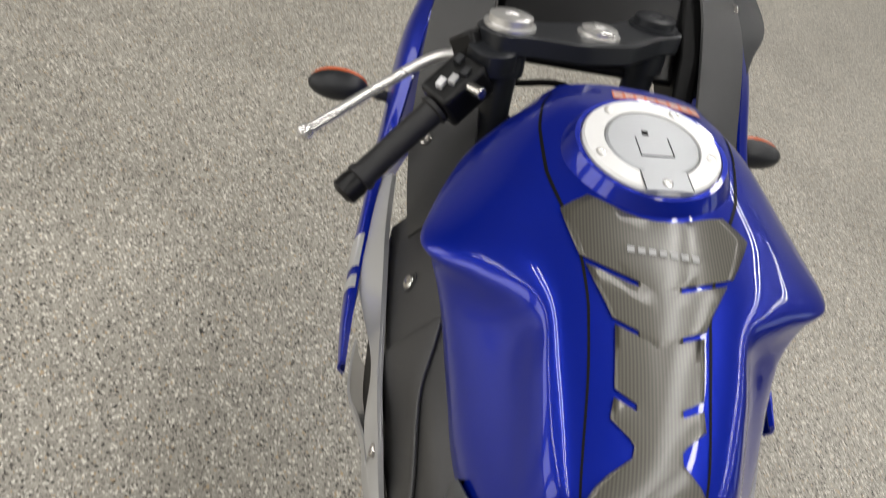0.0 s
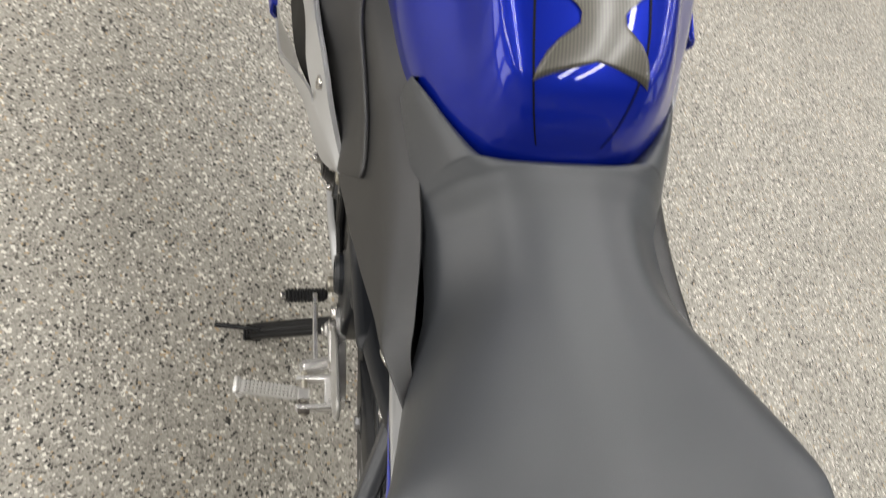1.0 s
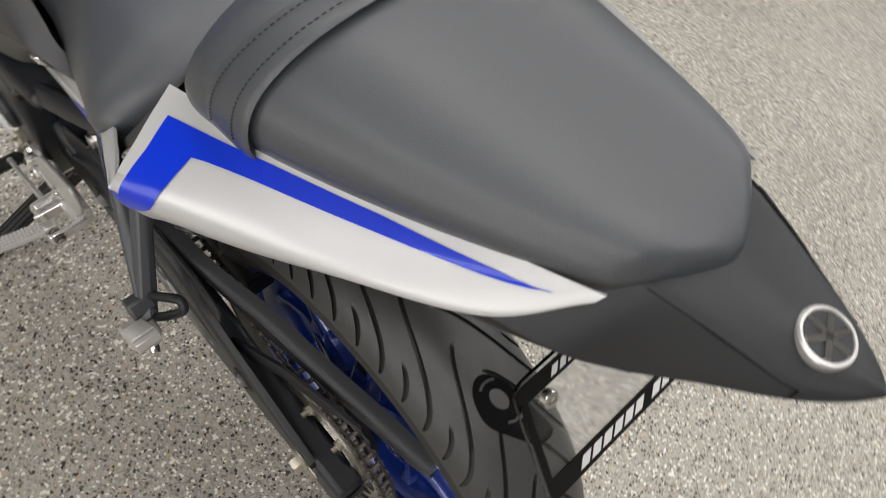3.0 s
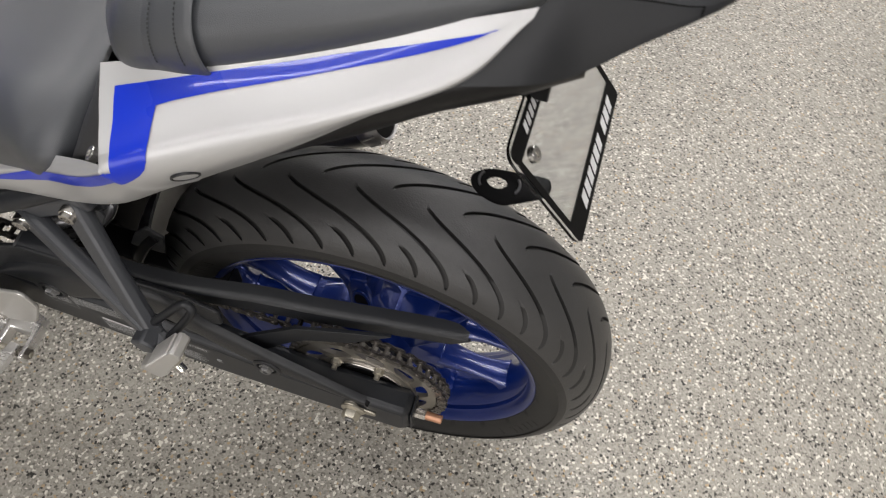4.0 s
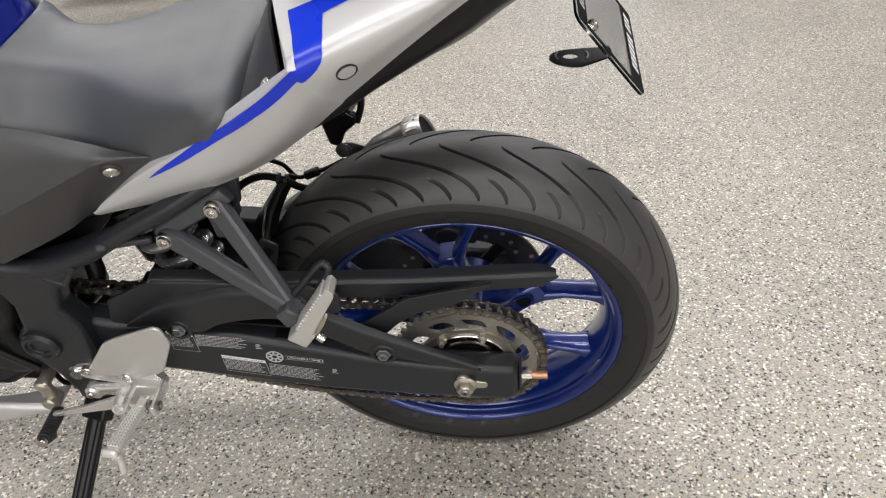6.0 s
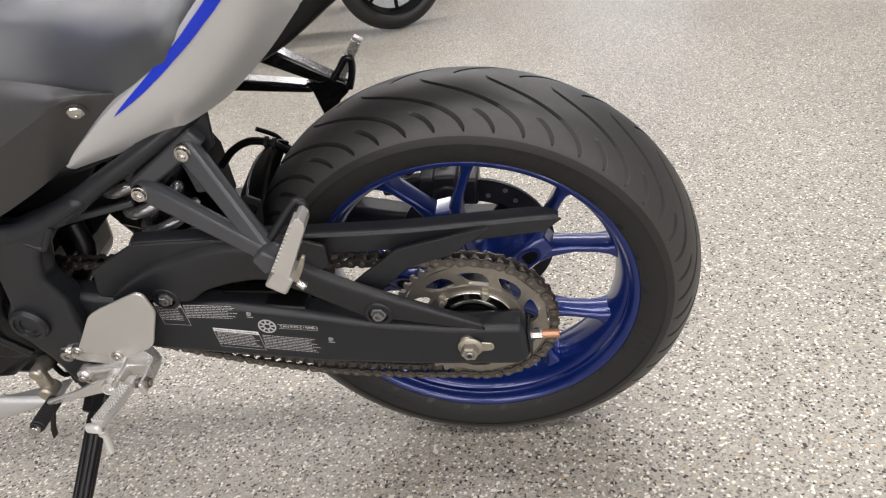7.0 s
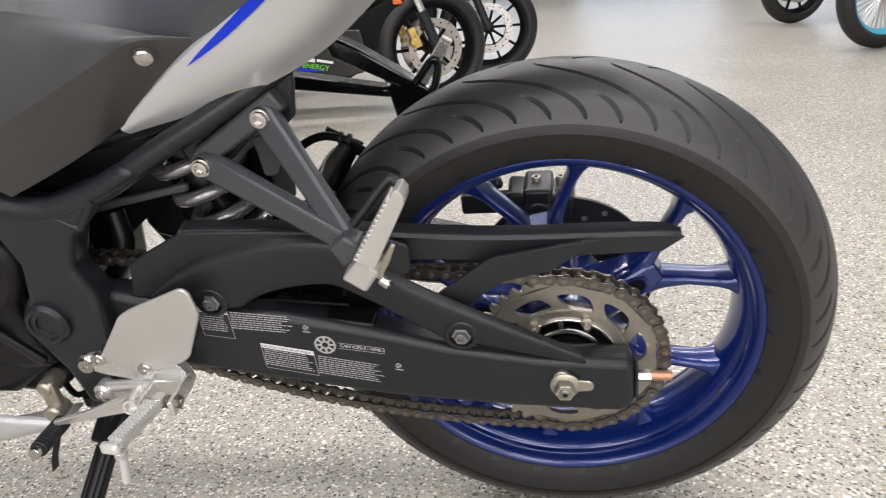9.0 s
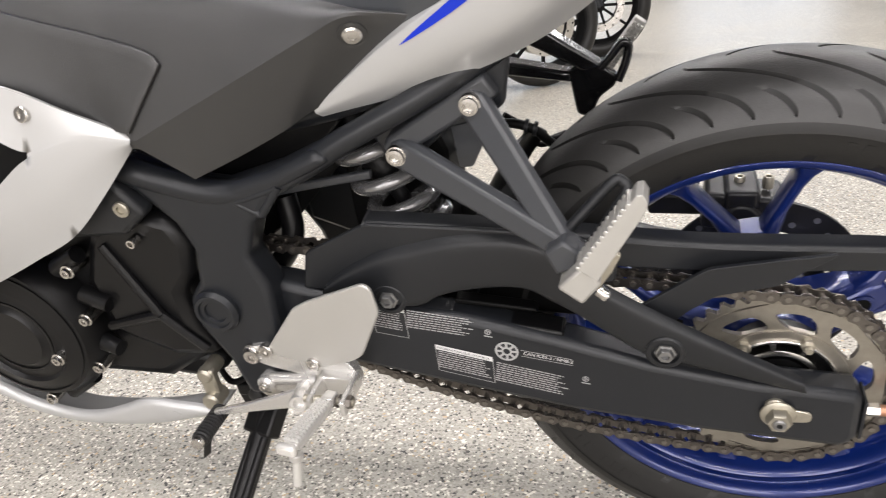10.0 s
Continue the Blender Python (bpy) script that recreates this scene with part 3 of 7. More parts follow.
# ---- swingarm, chain and guard ----
def words(text, x, z, size, slope, material, lift, parent):
    """Flat lettering that faces +y, from x back, its foot at z."""
    curve = bpy.data.curves.new("lettering", "FONT")
    curve.body, curve.size = text, size
    made = bpy.data.objects.new("lettering", curve)
    me = bpy.data.meshes.new_from_object(made)
    bpy.data.objects.remove(made)
    q = 1 / math.sqrt(1 + slope * slope)
    me.transform(Matrix(((-q, -slope * q, 0, x), (0, 0, 1, lift), (-slope * q, q, 0, z), (0, 0, 0, 1))))
    me.materials.append(material)
    ob = new("lettering", me)
    ob.parent = parent


def swingarm():
    top = [(0.585, 0.445), (0.50, 0.432), (0.411, 0.410), (0.309, 0.401), (0.213, 0.380), (0.12, 0.355), (0.02, 0.339), (-0.070, 0.334)]
    low = [(-0.078, 0.327), (-0.079, 0.280), (-0.074, 0.267), (-0.062, 0.262), (0.063, 0.268), (0.196, 0.281), (0.332, 0.305), (0.437, 0.324), (0.52, 0.350), (0.585, 0.375)]
    sw = slab("swingarm", top + low, 0.098, 0.136, FRAME_BLACK, BIKE, "black steel box swingarm with a warning label", edge=0.009, seg=3)
    slab("right_arm", top + low, -0.136, -0.098, FRAME_BLACK, sw, edge=0.006)
    slab("cross_brace", [(0.40, 0.41), (0.46, 0.43), (0.46, 0.34), (0.41, 0.33)], -0.098, 0.098, FRAME_BLACK, sw)
    slab("upper_brace", [(0.345, 0.403), (0.205, 0.382), (0.205, 0.372), (0.345, 0.39)], 0.10, 0.128, PLASTIC_DARK, sw)
    # axle nut, washer block, adjuster with copper cap
    slab("axle_washer", rounded2([(-0.034, 0.297), (0.006, 0.294), (0.006, 0.314), (-0.034, 0.310)], 0.007), 0.136, 0.139, STEEL_DULL, sw, "slotted steel axle washer", edge=0.001)
    A = aim((-0.003, 0.139, 0.306), (-0.003, 1, 0.306))
    nut = part("axle_nut", bm_lathe(bmesh.new(), [(0.0165, 0), (0.0165, 0.002), (0.0125, 0.0045), (0.008, 0.0045), (0.008, 0)], A, 28, True), STEEL_DULL, sw, "flanged steel axle nut")
    part("nut_hexagon", bm_lathe(bmesh.new(), [(0.0122, 0.003), (0.0122, 0.0125), (0.0105, 0.0150), (0.0068, 0.0150), (0.0064, 0.003)], A, 6, True), STEEL_DULL, nut)
    part("axle_end", bm_lathe(bmesh.new(), [(0.0064, 0.000), (0.0064, 0.0165), (0.0052, 0.0175), (0.0030, 0.0175), (0.0028, 0.010)], A, 20), STEEL_DISC, nut)
    slab("end_plate", rounded2([(-0.079, 0.324), (-0.082, 0.322), (-0.082, 0.276), (-0.079, 0.274)], 0.001), 0.102, 0.132, FRAME_BLACK, sw, edge=0)
    rod("adjuster_bolt", (-0.080, 0.118, 0.302), (-0.097, 0.118, 0.302), 0.0068, STEEL, sw, steps=6)
    rod("adjuster_cap", (-0.096, 0.118, 0.302), (-0.119, 0.118, 0.302), 0.0058, COPPER, sw, "copper coloured adjuster tip")
    # warning label: bordered boxes with white headers, blocks of small print, round marks
    bm = bmesh.new()
    bm.faces.new([bm.verts.new((x, 0.1362, z)) for x, z in ((0.416, 0.416), (0.180, 0.360), (0.180, 0.300), (0.416, 0.372))])
    lab = part("warning_label", bm, FRAME_BLACK, sw, "black warning label with rows of small print")
    rnd = random.Random(4)

    def quad(bm, x0, z0, x1, h, slope):
        """A bar from x0 back to x1, its upper front corner at z0."""
        z1 = z0 + slope * (x1 - x0)
        bm.faces.new([bm.verts.new((x, 0.1366, z)) for x, z in ((x0, z0), (x1, z1), (x1, z1 - h), (x0, z0 - h))])

    def print_block(x0, z0, x1, lines, slope, ragged, step=0.00315, h=0.0013):
        bm = bmesh.new()
        for k in range(lines):
            x = x0 + 0.0004 * k
            end = x1 + rnd.uniform(0, ragged)
            z = z0 - k * step
            while x > end:
                word = rnd.uniform(0.002, 0.007)
                stop = max(x - word, end)
                quad(bm, x, z + slope * (x - x0), stop, h, slope)
                x = stop - 0.0011
        tagged(part("small_print", bm, GREY_INK, lab), kind="stuff")

    def box(x0, z0, x1, h, slope):
        bm = bmesh.new()
        quad(bm, x0, z0, x1, 0.0065, slope)
        part("header", bm, WHITE_INK, lab)
        bm = bmesh.new()
        quad(bm, x0, z0 - h, x1, 0.0006, slope)
        quad(bm, x0, z0, x0 - 0.0006, h, slope)
        quad(bm, x1 + 0.0006, z0 + slope * (x1 - x0), x1, h, slope)
        part("border", bm, GREY_INK, lab)

    box(0.407, 0.415, 0.370, 0.040, 0.15)
    words("TIRE INFORMATION", 0.4055, 0.4097, 0.0040, 0.15, BLACK_INK, 0.1368, lab)
    words("INFORMATION SUR LES PNEUS", 0.3408, 0.3578, 0.0042, 0.20, BLACK_INK, 0.1368, lab)
    words("CAN ICES-2 / NMB-2", 0.2468, 0.3572, 0.0058, 0.15, WHITE_INK, 0.1366, lab)
    for za, zb in ((0.3632, 0.0006), (0.3554, 0.0006)):
        bm = bmesh.new()
        quad(bm, 0.2490, za, 0.1960, zb, 0.15)
        part("text_border", bm, GREY_INK, lab)
    print_block(0.404, 0.4065, 0.374, 8, 0.15, 0.004)
    print_block(0.367, 0.4075, 0.292, 8, 0.11, 0.022)
    box(0.342, 0.363, 0.280, 0.036, 0.20)
    print_block(0.339, 0.3545, 0.284, 8, 0.20, 0.006)
    print_block(0.276, 0.3445, 0.192, 9, 0.19, 0.022)

    def ring_mark(x, z, r, spokes):
        c = (x, 0.1364, z)
        bm = bm_lathe(bmesh.new(), [(r, 0), (r, 0.0004), (r * 0.84, 0.0004), (r * 0.84, 0)], aim(c, (x, 1, z)), 32, True)
        bm_lathe(bm, [(r * 0.45, 0), (r * 0.45, 0.0004), (r * 0.30, 0.0004), (r * 0.30, 0)], aim(c, (x, 1, z)), 24, True)
        for k in range(spokes):
            t = 2 * math.pi * k / spokes
            bm_box(bm, (r * 0.45, -r * 0.10, 0), (r * 0.85, r * 0.10, 0.0004), aim(c, (x, 1, z)) @ pose(0, 0, 0, 0, 0, math.degrees(t)))
        part("round_mark", bm, GREY_INK, lab)

    ring_mark(0.264, 0.360, 0.0125, 8)
    for x, z in ((0.282, 0.3845), (0.183, 0.3300)):
        ring_mark(x, z, 0.0034, 3)
        bm = bmesh.new()
        quad(bm, x + 0.0045, z - 0.0045, x - 0.0045, 0.0014, 0.15)
        part("text_bar", bm, GREY_INK, lab)
    return sw


def rounded2(outline, r, n=4):
    return [(p.x, p.z) for p in rounded([(x, 0, z) for x, z in outline], r, n)]


swingarm()


def ridge(name, pairs, y_edge, y_crest, material, parent, label=""):
    """A raised band between two edges, each pair (upper x, z, lower x, z)."""
    grid = []
    for x0, z0, x1, z1 in pairs:
        row = []
        for f, y in ((0.0, y_edge), (0.05, (y_edge + y_crest) / 2), (0.16, y_crest), (0.5, y_crest + 0.0008), (0.84, y_crest - 0.0005), (0.95, (y_edge + y_crest) / 2), (1.0, y_edge - 0.004)):
            row.append((x0 + (x1 - x0) * f, y, z0 + (z1 - z0) * f))
        grid.append(row)
    return part(name, Surface(grid).sheet(bmesh.new(), 6 * (len(grid) - 1), 18), material, parent, label, 50)


def chain_guard():
    front = [(0.483, 0.426), (0.471, 0.472), (0.398, 0.509), (0.300, 0.507), (0.198, 0.504), (0.150, 0.486), (0.152, 0.452), (0.19, 0.440), (0.245, 0.450), (0.300, 0.447), (0.345, 0.424), (0.385, 0.418), (0.430, 0.424)]
    g = slab("chain_guard", rounded2(front, 0.006, 3), 0.126, 0.132, PLASTIC, BIKE, "matt black plastic chain guard", edge=0.002)
    # the raised band rises out of the front plate, arches over and runs down to the rear bolt
    ridge("arched_band", [(0.452, 0.436, 0.458, 0.424), (0.423, 0.458, 0.428, 0.423), (0.385, 0.478, 0.395, 0.413), (0.345, 0.490, 0.356, 0.409), (0.313, 0.498, 0.325, 0.426), (0.280, 0.502, 0.282, 0.437), (0.245, 0.501, 0.240, 0.439),
                          (0.215, 0.494, 0.212, 0.424), (0.192, 0.477, 0.190, 0.411), (0.170, 0.454, 0.158, 0.389), (0.133, 0.430, 0.122, 0.366), (0.094, 0.408, 0.078, 0.356), (0.034, 0.377, 0.020, 0.343), (-0.022, 0.349, -0.026, 0.334)],
          0.1315, 0.1405, PLASTIC, g)
    # upper blade that leans inwards towards its cut-off tip
    blade = [(0.205, 0.490), (0.118, 0.475), (0.049, 0.466), (-0.098, 0.453), (-0.124, 0.450), (-0.133, 0.446), (-0.110, 0.431), (-0.008, 0.436), (0.10, 0.445), (0.160, 0.453), (0.205, 0.452)]
    slab("blade", blade, 0.112, 0.117, PLASTIC, g, lean=0.155, ref=0.22, edge=0.0015)
    grid = []
    for x, z, y in ((0.400, 0.506, 0.131), (0.390, 0.5070, 0.1305), (0.297, 0.504, 0.130), (0.20, 0.494, 0.122), (0.12, 0.4755, 0.1015), (0.049, 0.466, 0.0905), (-0.095, 0.453, 0.068), (-0.129, 0.4475, 0.0625)):
        w = 0.020 if x > -0.12 else 0.010
        grid.append([(x, y, z - 0.001), (x, y - 0.004, z + 0.0035), (x, y - w, z + 0.0055)])
    part("top_flange", Surface(grid).sheet(bmesh.new(), 42, 6, 0.003), PLASTIC, g)
    # second strip from the lower band up to the blade
    strip = [(0.150, 0.402), (0.130, 0.418), (0.070, 0.456), (0.034, 0.459), (-0.046, 0.463), (-0.028, 0.453), (0.006, 0.432), (0.060, 0.425), (0.085, 0.409), (0.110, 0.385), (0.14, 0.38)]
    slab("strip", rounded2(strip, 0.005, 3), 0.121, 0.126, PLASTIC, g, lean=0.19, ref=0.14, edge=0.0015)
    for bx, bz, by in ((0.383, 0.423, 0.139), (0.105, 0.377, 0.1405)):
        bm = bm_lathe(bmesh.new(), [(0.0195, -0.010), (0.019, 0.0015), (0.017, 0.003), (0.0135, 0.003), (0.0125, 0.0005), (0.0125, -0.006)], aim((bx, by, bz), (bx, 1, bz)), 28)
        part("bolt_boss", bm, PLASTIC, g)
        bm = bm_lathe(bmesh.new(), [(0.0105, 0), (0.0105, 0.002), (0.008, 0.0025), (0.008, 0.006), (0.007, 0.0075), (0.004, 0.0075), (0.004, 0.004)], aim((bx, by + 0.001, bz), (bx, 1, bz)), 6)
        part("bolt", bm, STEEL_DISC, g)
    # slider, and a black block added so the gap behind the arch stays dark
    slab("arch_dark_fill", [(0.47, 0.425), (0.36, 0.422), (0.19, 0.408), (0.19, 0.360), (0.47, 0.37)], 0.03, 0.070, BLACK_INK, g)
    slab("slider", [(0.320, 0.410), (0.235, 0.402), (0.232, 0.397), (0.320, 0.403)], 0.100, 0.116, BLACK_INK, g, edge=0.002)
    return g


chain_guard()


def chain():
    rs, rf, yc = 0.107, 0.040, 0.091
    cs, cf = CHAIN_C, Vector((0.655, 0, 0.425))
    d = (cf - cs)
    L = d.length
    phi = math.atan2(d.z, d.x)
    off = math.asin((rs - rf) / L)
    path = []
    # lower run, round the front sprocket, upper run, round the rear one
    a_low, a_up = phi - math.pi / 2 + off, phi + math.pi / 2 - off
    def ring(c, r, a):
        return Vector((c.x + r * math.cos(a), yc, c.z + r * math.sin(a)))
    n = 160
    for i in range(n):
        path.append(ring(cs, rs, a_low).lerp(ring(cf, rf, a_low), i / n))
    for i in range(40):
        path.append(ring(cf, rf, a_low + (a_up - a_low) * i / 40))
    for i in range(n):
        path.append(ring(cf, rf, a_up).lerp(ring(cs, rs, a_up), i / n))
    for i in range(120):
        path.append(ring(cs, rs, a_up + (a_low + 2 * math.pi - a_up) * i / 120))
    path.append(path[0])
    # a little slack in the lower run
    for i in range(n):
        path[i].z -= 0.040 * math.sin(math.pi * (i / n) ** 0.9)
    total = sum((q - p).length for p, q in zip(path, path[1:]))
    count = int(round(total / 0.01588 / 2) * 2)
    step = total / count
    places, acc, k = [], 0.0, 0
    want = 0.0
    for p, q in zip(path, path[1:]):
        seg = (q - p).length
        while want <= acc + seg and len(places) < count:
            places.append(p.lerp(q, (want - acc) / seg))
            want += step
        acc += seg

    def link_mesh(name, half, out):
        """Two waisted side plates with two pins; the pin heads are brighter."""
        bm = bmesh.new()
        outline = []
        for s, a0 in ((1, -70), (-1, 110)):
            for k in range(7):
                t = radians(a0 + 140 * k / 6)
                outline.append((s * half + 0.0074 * math.cos(t), 0.0074 * math.sin(t)))
            outline.append((0.0, s * 0.0046))
        n = len(outline)
        for y in (-out, out):
            p = [bm.verts.new((x, y - 0.0009, z)) for x, z in outline]
            q = [bm.verts.new((x, y + 0.0009, z)) for x, z in outline]
            bm.faces.new(p)
            bm.faces.new(q)
            for i in range(n):
                j = (i + 1) % n
                bm.faces.new((p[i], p[j], q[j], q[i]))
        plates = len(bm.faces)
        for s in (-1, 1):
            bm_rod(bm, (s * half, -out - 0.0024, 0), (s * half, out + 0.0024, 0), 0.0031, steps=10)
        for k, f in enumerate(bm.faces):
            f.material_index = 1 if k >= plates else 0
        me = mesh_from(bm, name, STEEL_DARK)
        me.materials.append(PIN)
        return me

    outer = link_mesh("outer_link", step / 2, 0.0086)
    inner = link_mesh("inner_link", step / 2, 0.0062)
    bm = bmesh.new()
    bm_tube(bm, [cf + Vector((0.0, 0.07, 0.0)), cf + Vector((0.0, 0.11, 0.0))], 0.034, n=1)
    ch = part("chain", bm, STEEL_DARK, BIKE, "oily drive chain running round the rear sprocket")
    for i in range(count):
        p, q = places[i], places[(i + 1) % count]
        dd = q - p
        ob = new("chain_link", outer if i % 2 else inner)
        ob.parent = ch
        ob.matrix_local = Matrix.Translation((p + q) / 2) @ Matrix.Rotation(-math.atan2(dd.z, dd.x), 4, "Y")


chain()


# ---- frame and engine ----
def main_frame():
    # left main spar with its pivot plate
    out = [(0.64, 0.588), (0.585, 0.566), (0.535, 0.560), (0.47, 0.580), (0.42, 0.602), (0.405, 0.590), (0.465, 0.560), (0.505, 0.520), (0.522, 0.480), (0.508, 0.445), (0.512, 0.36), (0.535, 0.285), (0.575, 0.285), (0.588, 0.340),
           (0.610, 0.382), (0.613, 0.420), (0.593, 0.446), (0.584, 0.488), (0.595, 0.520), (0.628, 0.556), (0.660, 0.575)]
    f = slab("frame", out, 0.118, 0.160, FRAME_BLACK, BIKE, "black steel frame with a side pivot plate", edge=0.013, seg=4)
    slab("right_spar", out, -0.160, -0.118, FRAME_BLACK, f, edge=0.008)
    # soft edges of the triangular recess
    tri = ((0.517, 0.546), (0.466, 0.564), (0.492, 0.532))
    for k in range(3):
        (x0, z0), (x1, z1) = tri[k], tri[(k + 1) % 3]
        tube("recess_edge", [(x0, 0.1562, z0), ((x0 + x1) / 2, 0.1566, (z0 + z1) / 2), (x1, 0.1562, z1)], 0.0044, FRAME_BLACK, f, n=6)
    tube("spar", [(0.645, 0.152, 0.585), (0.60, 0.150, 0.567), (0.53, 0.148, 0.552), (0.46, 0.145, 0.570), (0.395, 0.139, 0.604), (0.32, 0.126, 0.639), (0.25, 0.106, 0.674), (0.20, 0.092, 0.705)], 0.0150, FRAME_BLACK, f, n=8, r1=0.0105)
    tube("spar", [(0.645, -0.152, 0.585), (0.60, -0.150, 0.567), (0.53, -0.148, 0.552), (0.46, -0.145, 0.570), (0.395, -0.139, 0.604), (0.32, -0.126, 0.639), (0.25, -0.106, 0.674), (0.20, -0.092, 0.705)], 0.0150, FRAME_BLACK, f, n=8, r1=0.0105)
    bm = bm_lathe(bmesh.new(), [(0.027, -0.01), (0.027, 0.007), (0.023, 0.012), (0.019, 0.012), (0.018, 0.009), (0.013, 0.009), (0.012, 0.006)], aim((0.578, 0.158, 0.412), (0.578, 1, 0.412)), 32)
    part("pivot_cap", bm, FRAME_BLACK, f, "round black pivot cap")
    # subframe rails under the seat
    for s in (1, -1):
        tube("subframe_rail", [(0.52, s * 0.10, 0.60), (0.36, s * 0.10, 0.64), (0.20, s * 0.08, 0.74), (0.06, s * 0.06, 0.82)], 0.013, FRAME_BLACK, f)
    slab("gusset", [(0.368, 0.566), (0.380, 0.596), (0.330, 0.625), (0.243, 0.690), (0.2425, 0.662), (0.249, 0.624), (0.268, 0.608), (0.300, 0.602), (0.338, 0.572)], 0.100, 0.110, FRAME_BLACK, f, edge=0.003)
    slab("stay_plate", rounded2([(0.308, 0.606), (0.286, 0.610), (0.2765, 0.577), (0.288, 0.5545), (0.302, 0.554), (0.304, 0.585)], 0.004, 3), 0.092, 0.096, BRACKET, f, edge=0.001)
    # battery box and inner shield, dark behind the frame
    slab("inner_shield", [(0.60, 0.62), (0.45, 0.64), (0.42, 0.60), (0.48, 0.54), (0.60, 0.52)], -0.09, 0.09, PLASTIC_DARK, f)
    slab("under_tray", [(0.46, 0.66), (0.20, 0.73), (0.19, 0.71), (0.30, 0.655), (0.45, 0.61)], -0.085, 0.085, PLASTIC_DARK, f)
    return f


main_frame()


def engine():
    body = [(0.99, 0.50), (0.80, 0.55), (0.66, 0.50), (0.615, 0.42), (0.63, 0.32), (0.70, 0.275), (0.96, 0.275)]
    e = slab("engine", body, -0.14, 0.14, PLASTIC_DARK, BIKE, "black engine with a round side cover", edge=0.02, seg=3)
    # angular sprocket cover
    slab("sprocket_cover", [(0.715, 0.505), (0.655, 0.535), (0.606, 0.520), (0.592, 0.490), (0.601, 0.450), (0.623, 0.424), (0.621, 0.382), (0.600, 0.338), (0.66, 0.332), (0.735, 0.36), (0.745, 0.44)], 0.130, 0.156, PLASTIC_DARK, e, "faceted black sprocket cover", edge=0.012, seg=2)
    c = (0.858, 0.14, 0.370)
    bm = bm_lathe(bmesh.new(), [(0.105, 0), (0.105, 0.025), (0.095, 0.040), (0.070, 0.046), (0.066, 0.042), (0.045, 0.045), (0.040, 0.049)], aim(c, (c[0], 1, c[2])), 56)
    part("stator_cover", bm, PLASTIC_DARK, e, "round black generator cover")
    for p in ((0.748, 0.166, 0.461), (0.754, 0.166, 0.393), (0.800, 0.186, 0.345), (0.767, 0.166, 0.319), (0.86, 0.172, 0.262), (0.90, 0.172, 0.47)):
        bm = bm_lathe(bmesh.new(), [(0.0075, -0.03), (0.0085, 0.004), (0.0085, 0.0055), (0.0062, 0.006), (0.0058, 0.010), (0.003, 0.010), (0.0028, 0.007)], aim(p, (p[0], 1, p[2])), 16)
        part("cover_bolt", bm, STEEL, e)
    for k, (r0, r1) in enumerate(((0.088, 0.091), (0.050, 0.053))):
        bm = bm_lathe(bmesh.new(), [(r0, 0.040), (r0, 0.0455 if k else 0.0435), (r1, 0.0455 if k else 0.0430), (r1, 0.040)], aim(c, (c[0], 1, c[2])), 56, True)
        part("raised_ring", bm, PLASTIC_DARK, e)
    for p, q in (((0.70, 0.157, 0.49), (0.655, 0.161, 0.40)), ((0.655, 0.161, 0.40), (0.735, 0.157, 0.375)), ((0.655, 0.161, 0.40), (0.612, 0.157, 0.35))):
        rod("cover_fold", p, q, 0.006, PLASTIC_DARK, e, steps=10)
    # ribs between the cover and the bolts
    for a, b in (((0.775, 0.455), (0.735, 0.478)), ((0.755, 0.42), (0.72, 0.41)), ((0.760, 0.35), (0.733, 0.343)), ((0.80, 0.29), (0.84, 0.262))):
        bm = bm_rod(bmesh.new(), (a[0], 0.155, a[1]), (b[0], 0.160, b[1]), 0.012, 0.010)
        part("rib", bm, PLASTIC_DARK, e)
    # bracket above with two screws
    slab("bracket", [(0.745, 0.60), (0.650, 0.585), (0.615, 0.538), (0.65, 0.512), (0.735, 0.505)], 0.15, 0.172, PLASTIC, e, edge=0.006)
    bolt((0.640, 0.172, 0.545), Y_AXIS, 0.009, 0.004, STEEL_DULL, e)
    bolt((0.650, 0.162, 0.500), Y_AXIS, 0.006, 0.008, STEEL, e)
    # ribs round the cover and the sump below
    slab("sump", [(0.90, 0.30), (0.63, 0.310), (0.625, 0.285), (0.66, 0.262), (0.72, 0.268), (0.86, 0.262)], -0.09, 0.12, PLASTIC_DARK, e, edge=0.012)
    # gear shaft and linkage
    bm = bm_rod(bmesh.new(), (0.628, 0.13, 0.310), (0.628, 0.165, 0.310), 0.010)
    bm_box(bm, (0.617, 0.150, 0.275), (0.637, 0.162, 0.318))
    bm_rod(bm, (0.626, 0.145, 0.275), (0.626, 0.172, 0.275), 0.012)
    bevel(part("gear_shaft_arm", bm, STEEL_DULL, e, "cast gear linkage arm"), 0.003)
    for a, b, c in (((0.66, 0.10, 0.29), (0.63, 0.12, 0.265), (0.60, 0.12, 0.275)), ((0.59, 0.12, 0.30), (0.578, 0.135, 0.278), (0.60, 0.13, 0.255))):
        tube("wire", [a, b, c], 0.004, BLACK_INK, e)
    return e


engine()


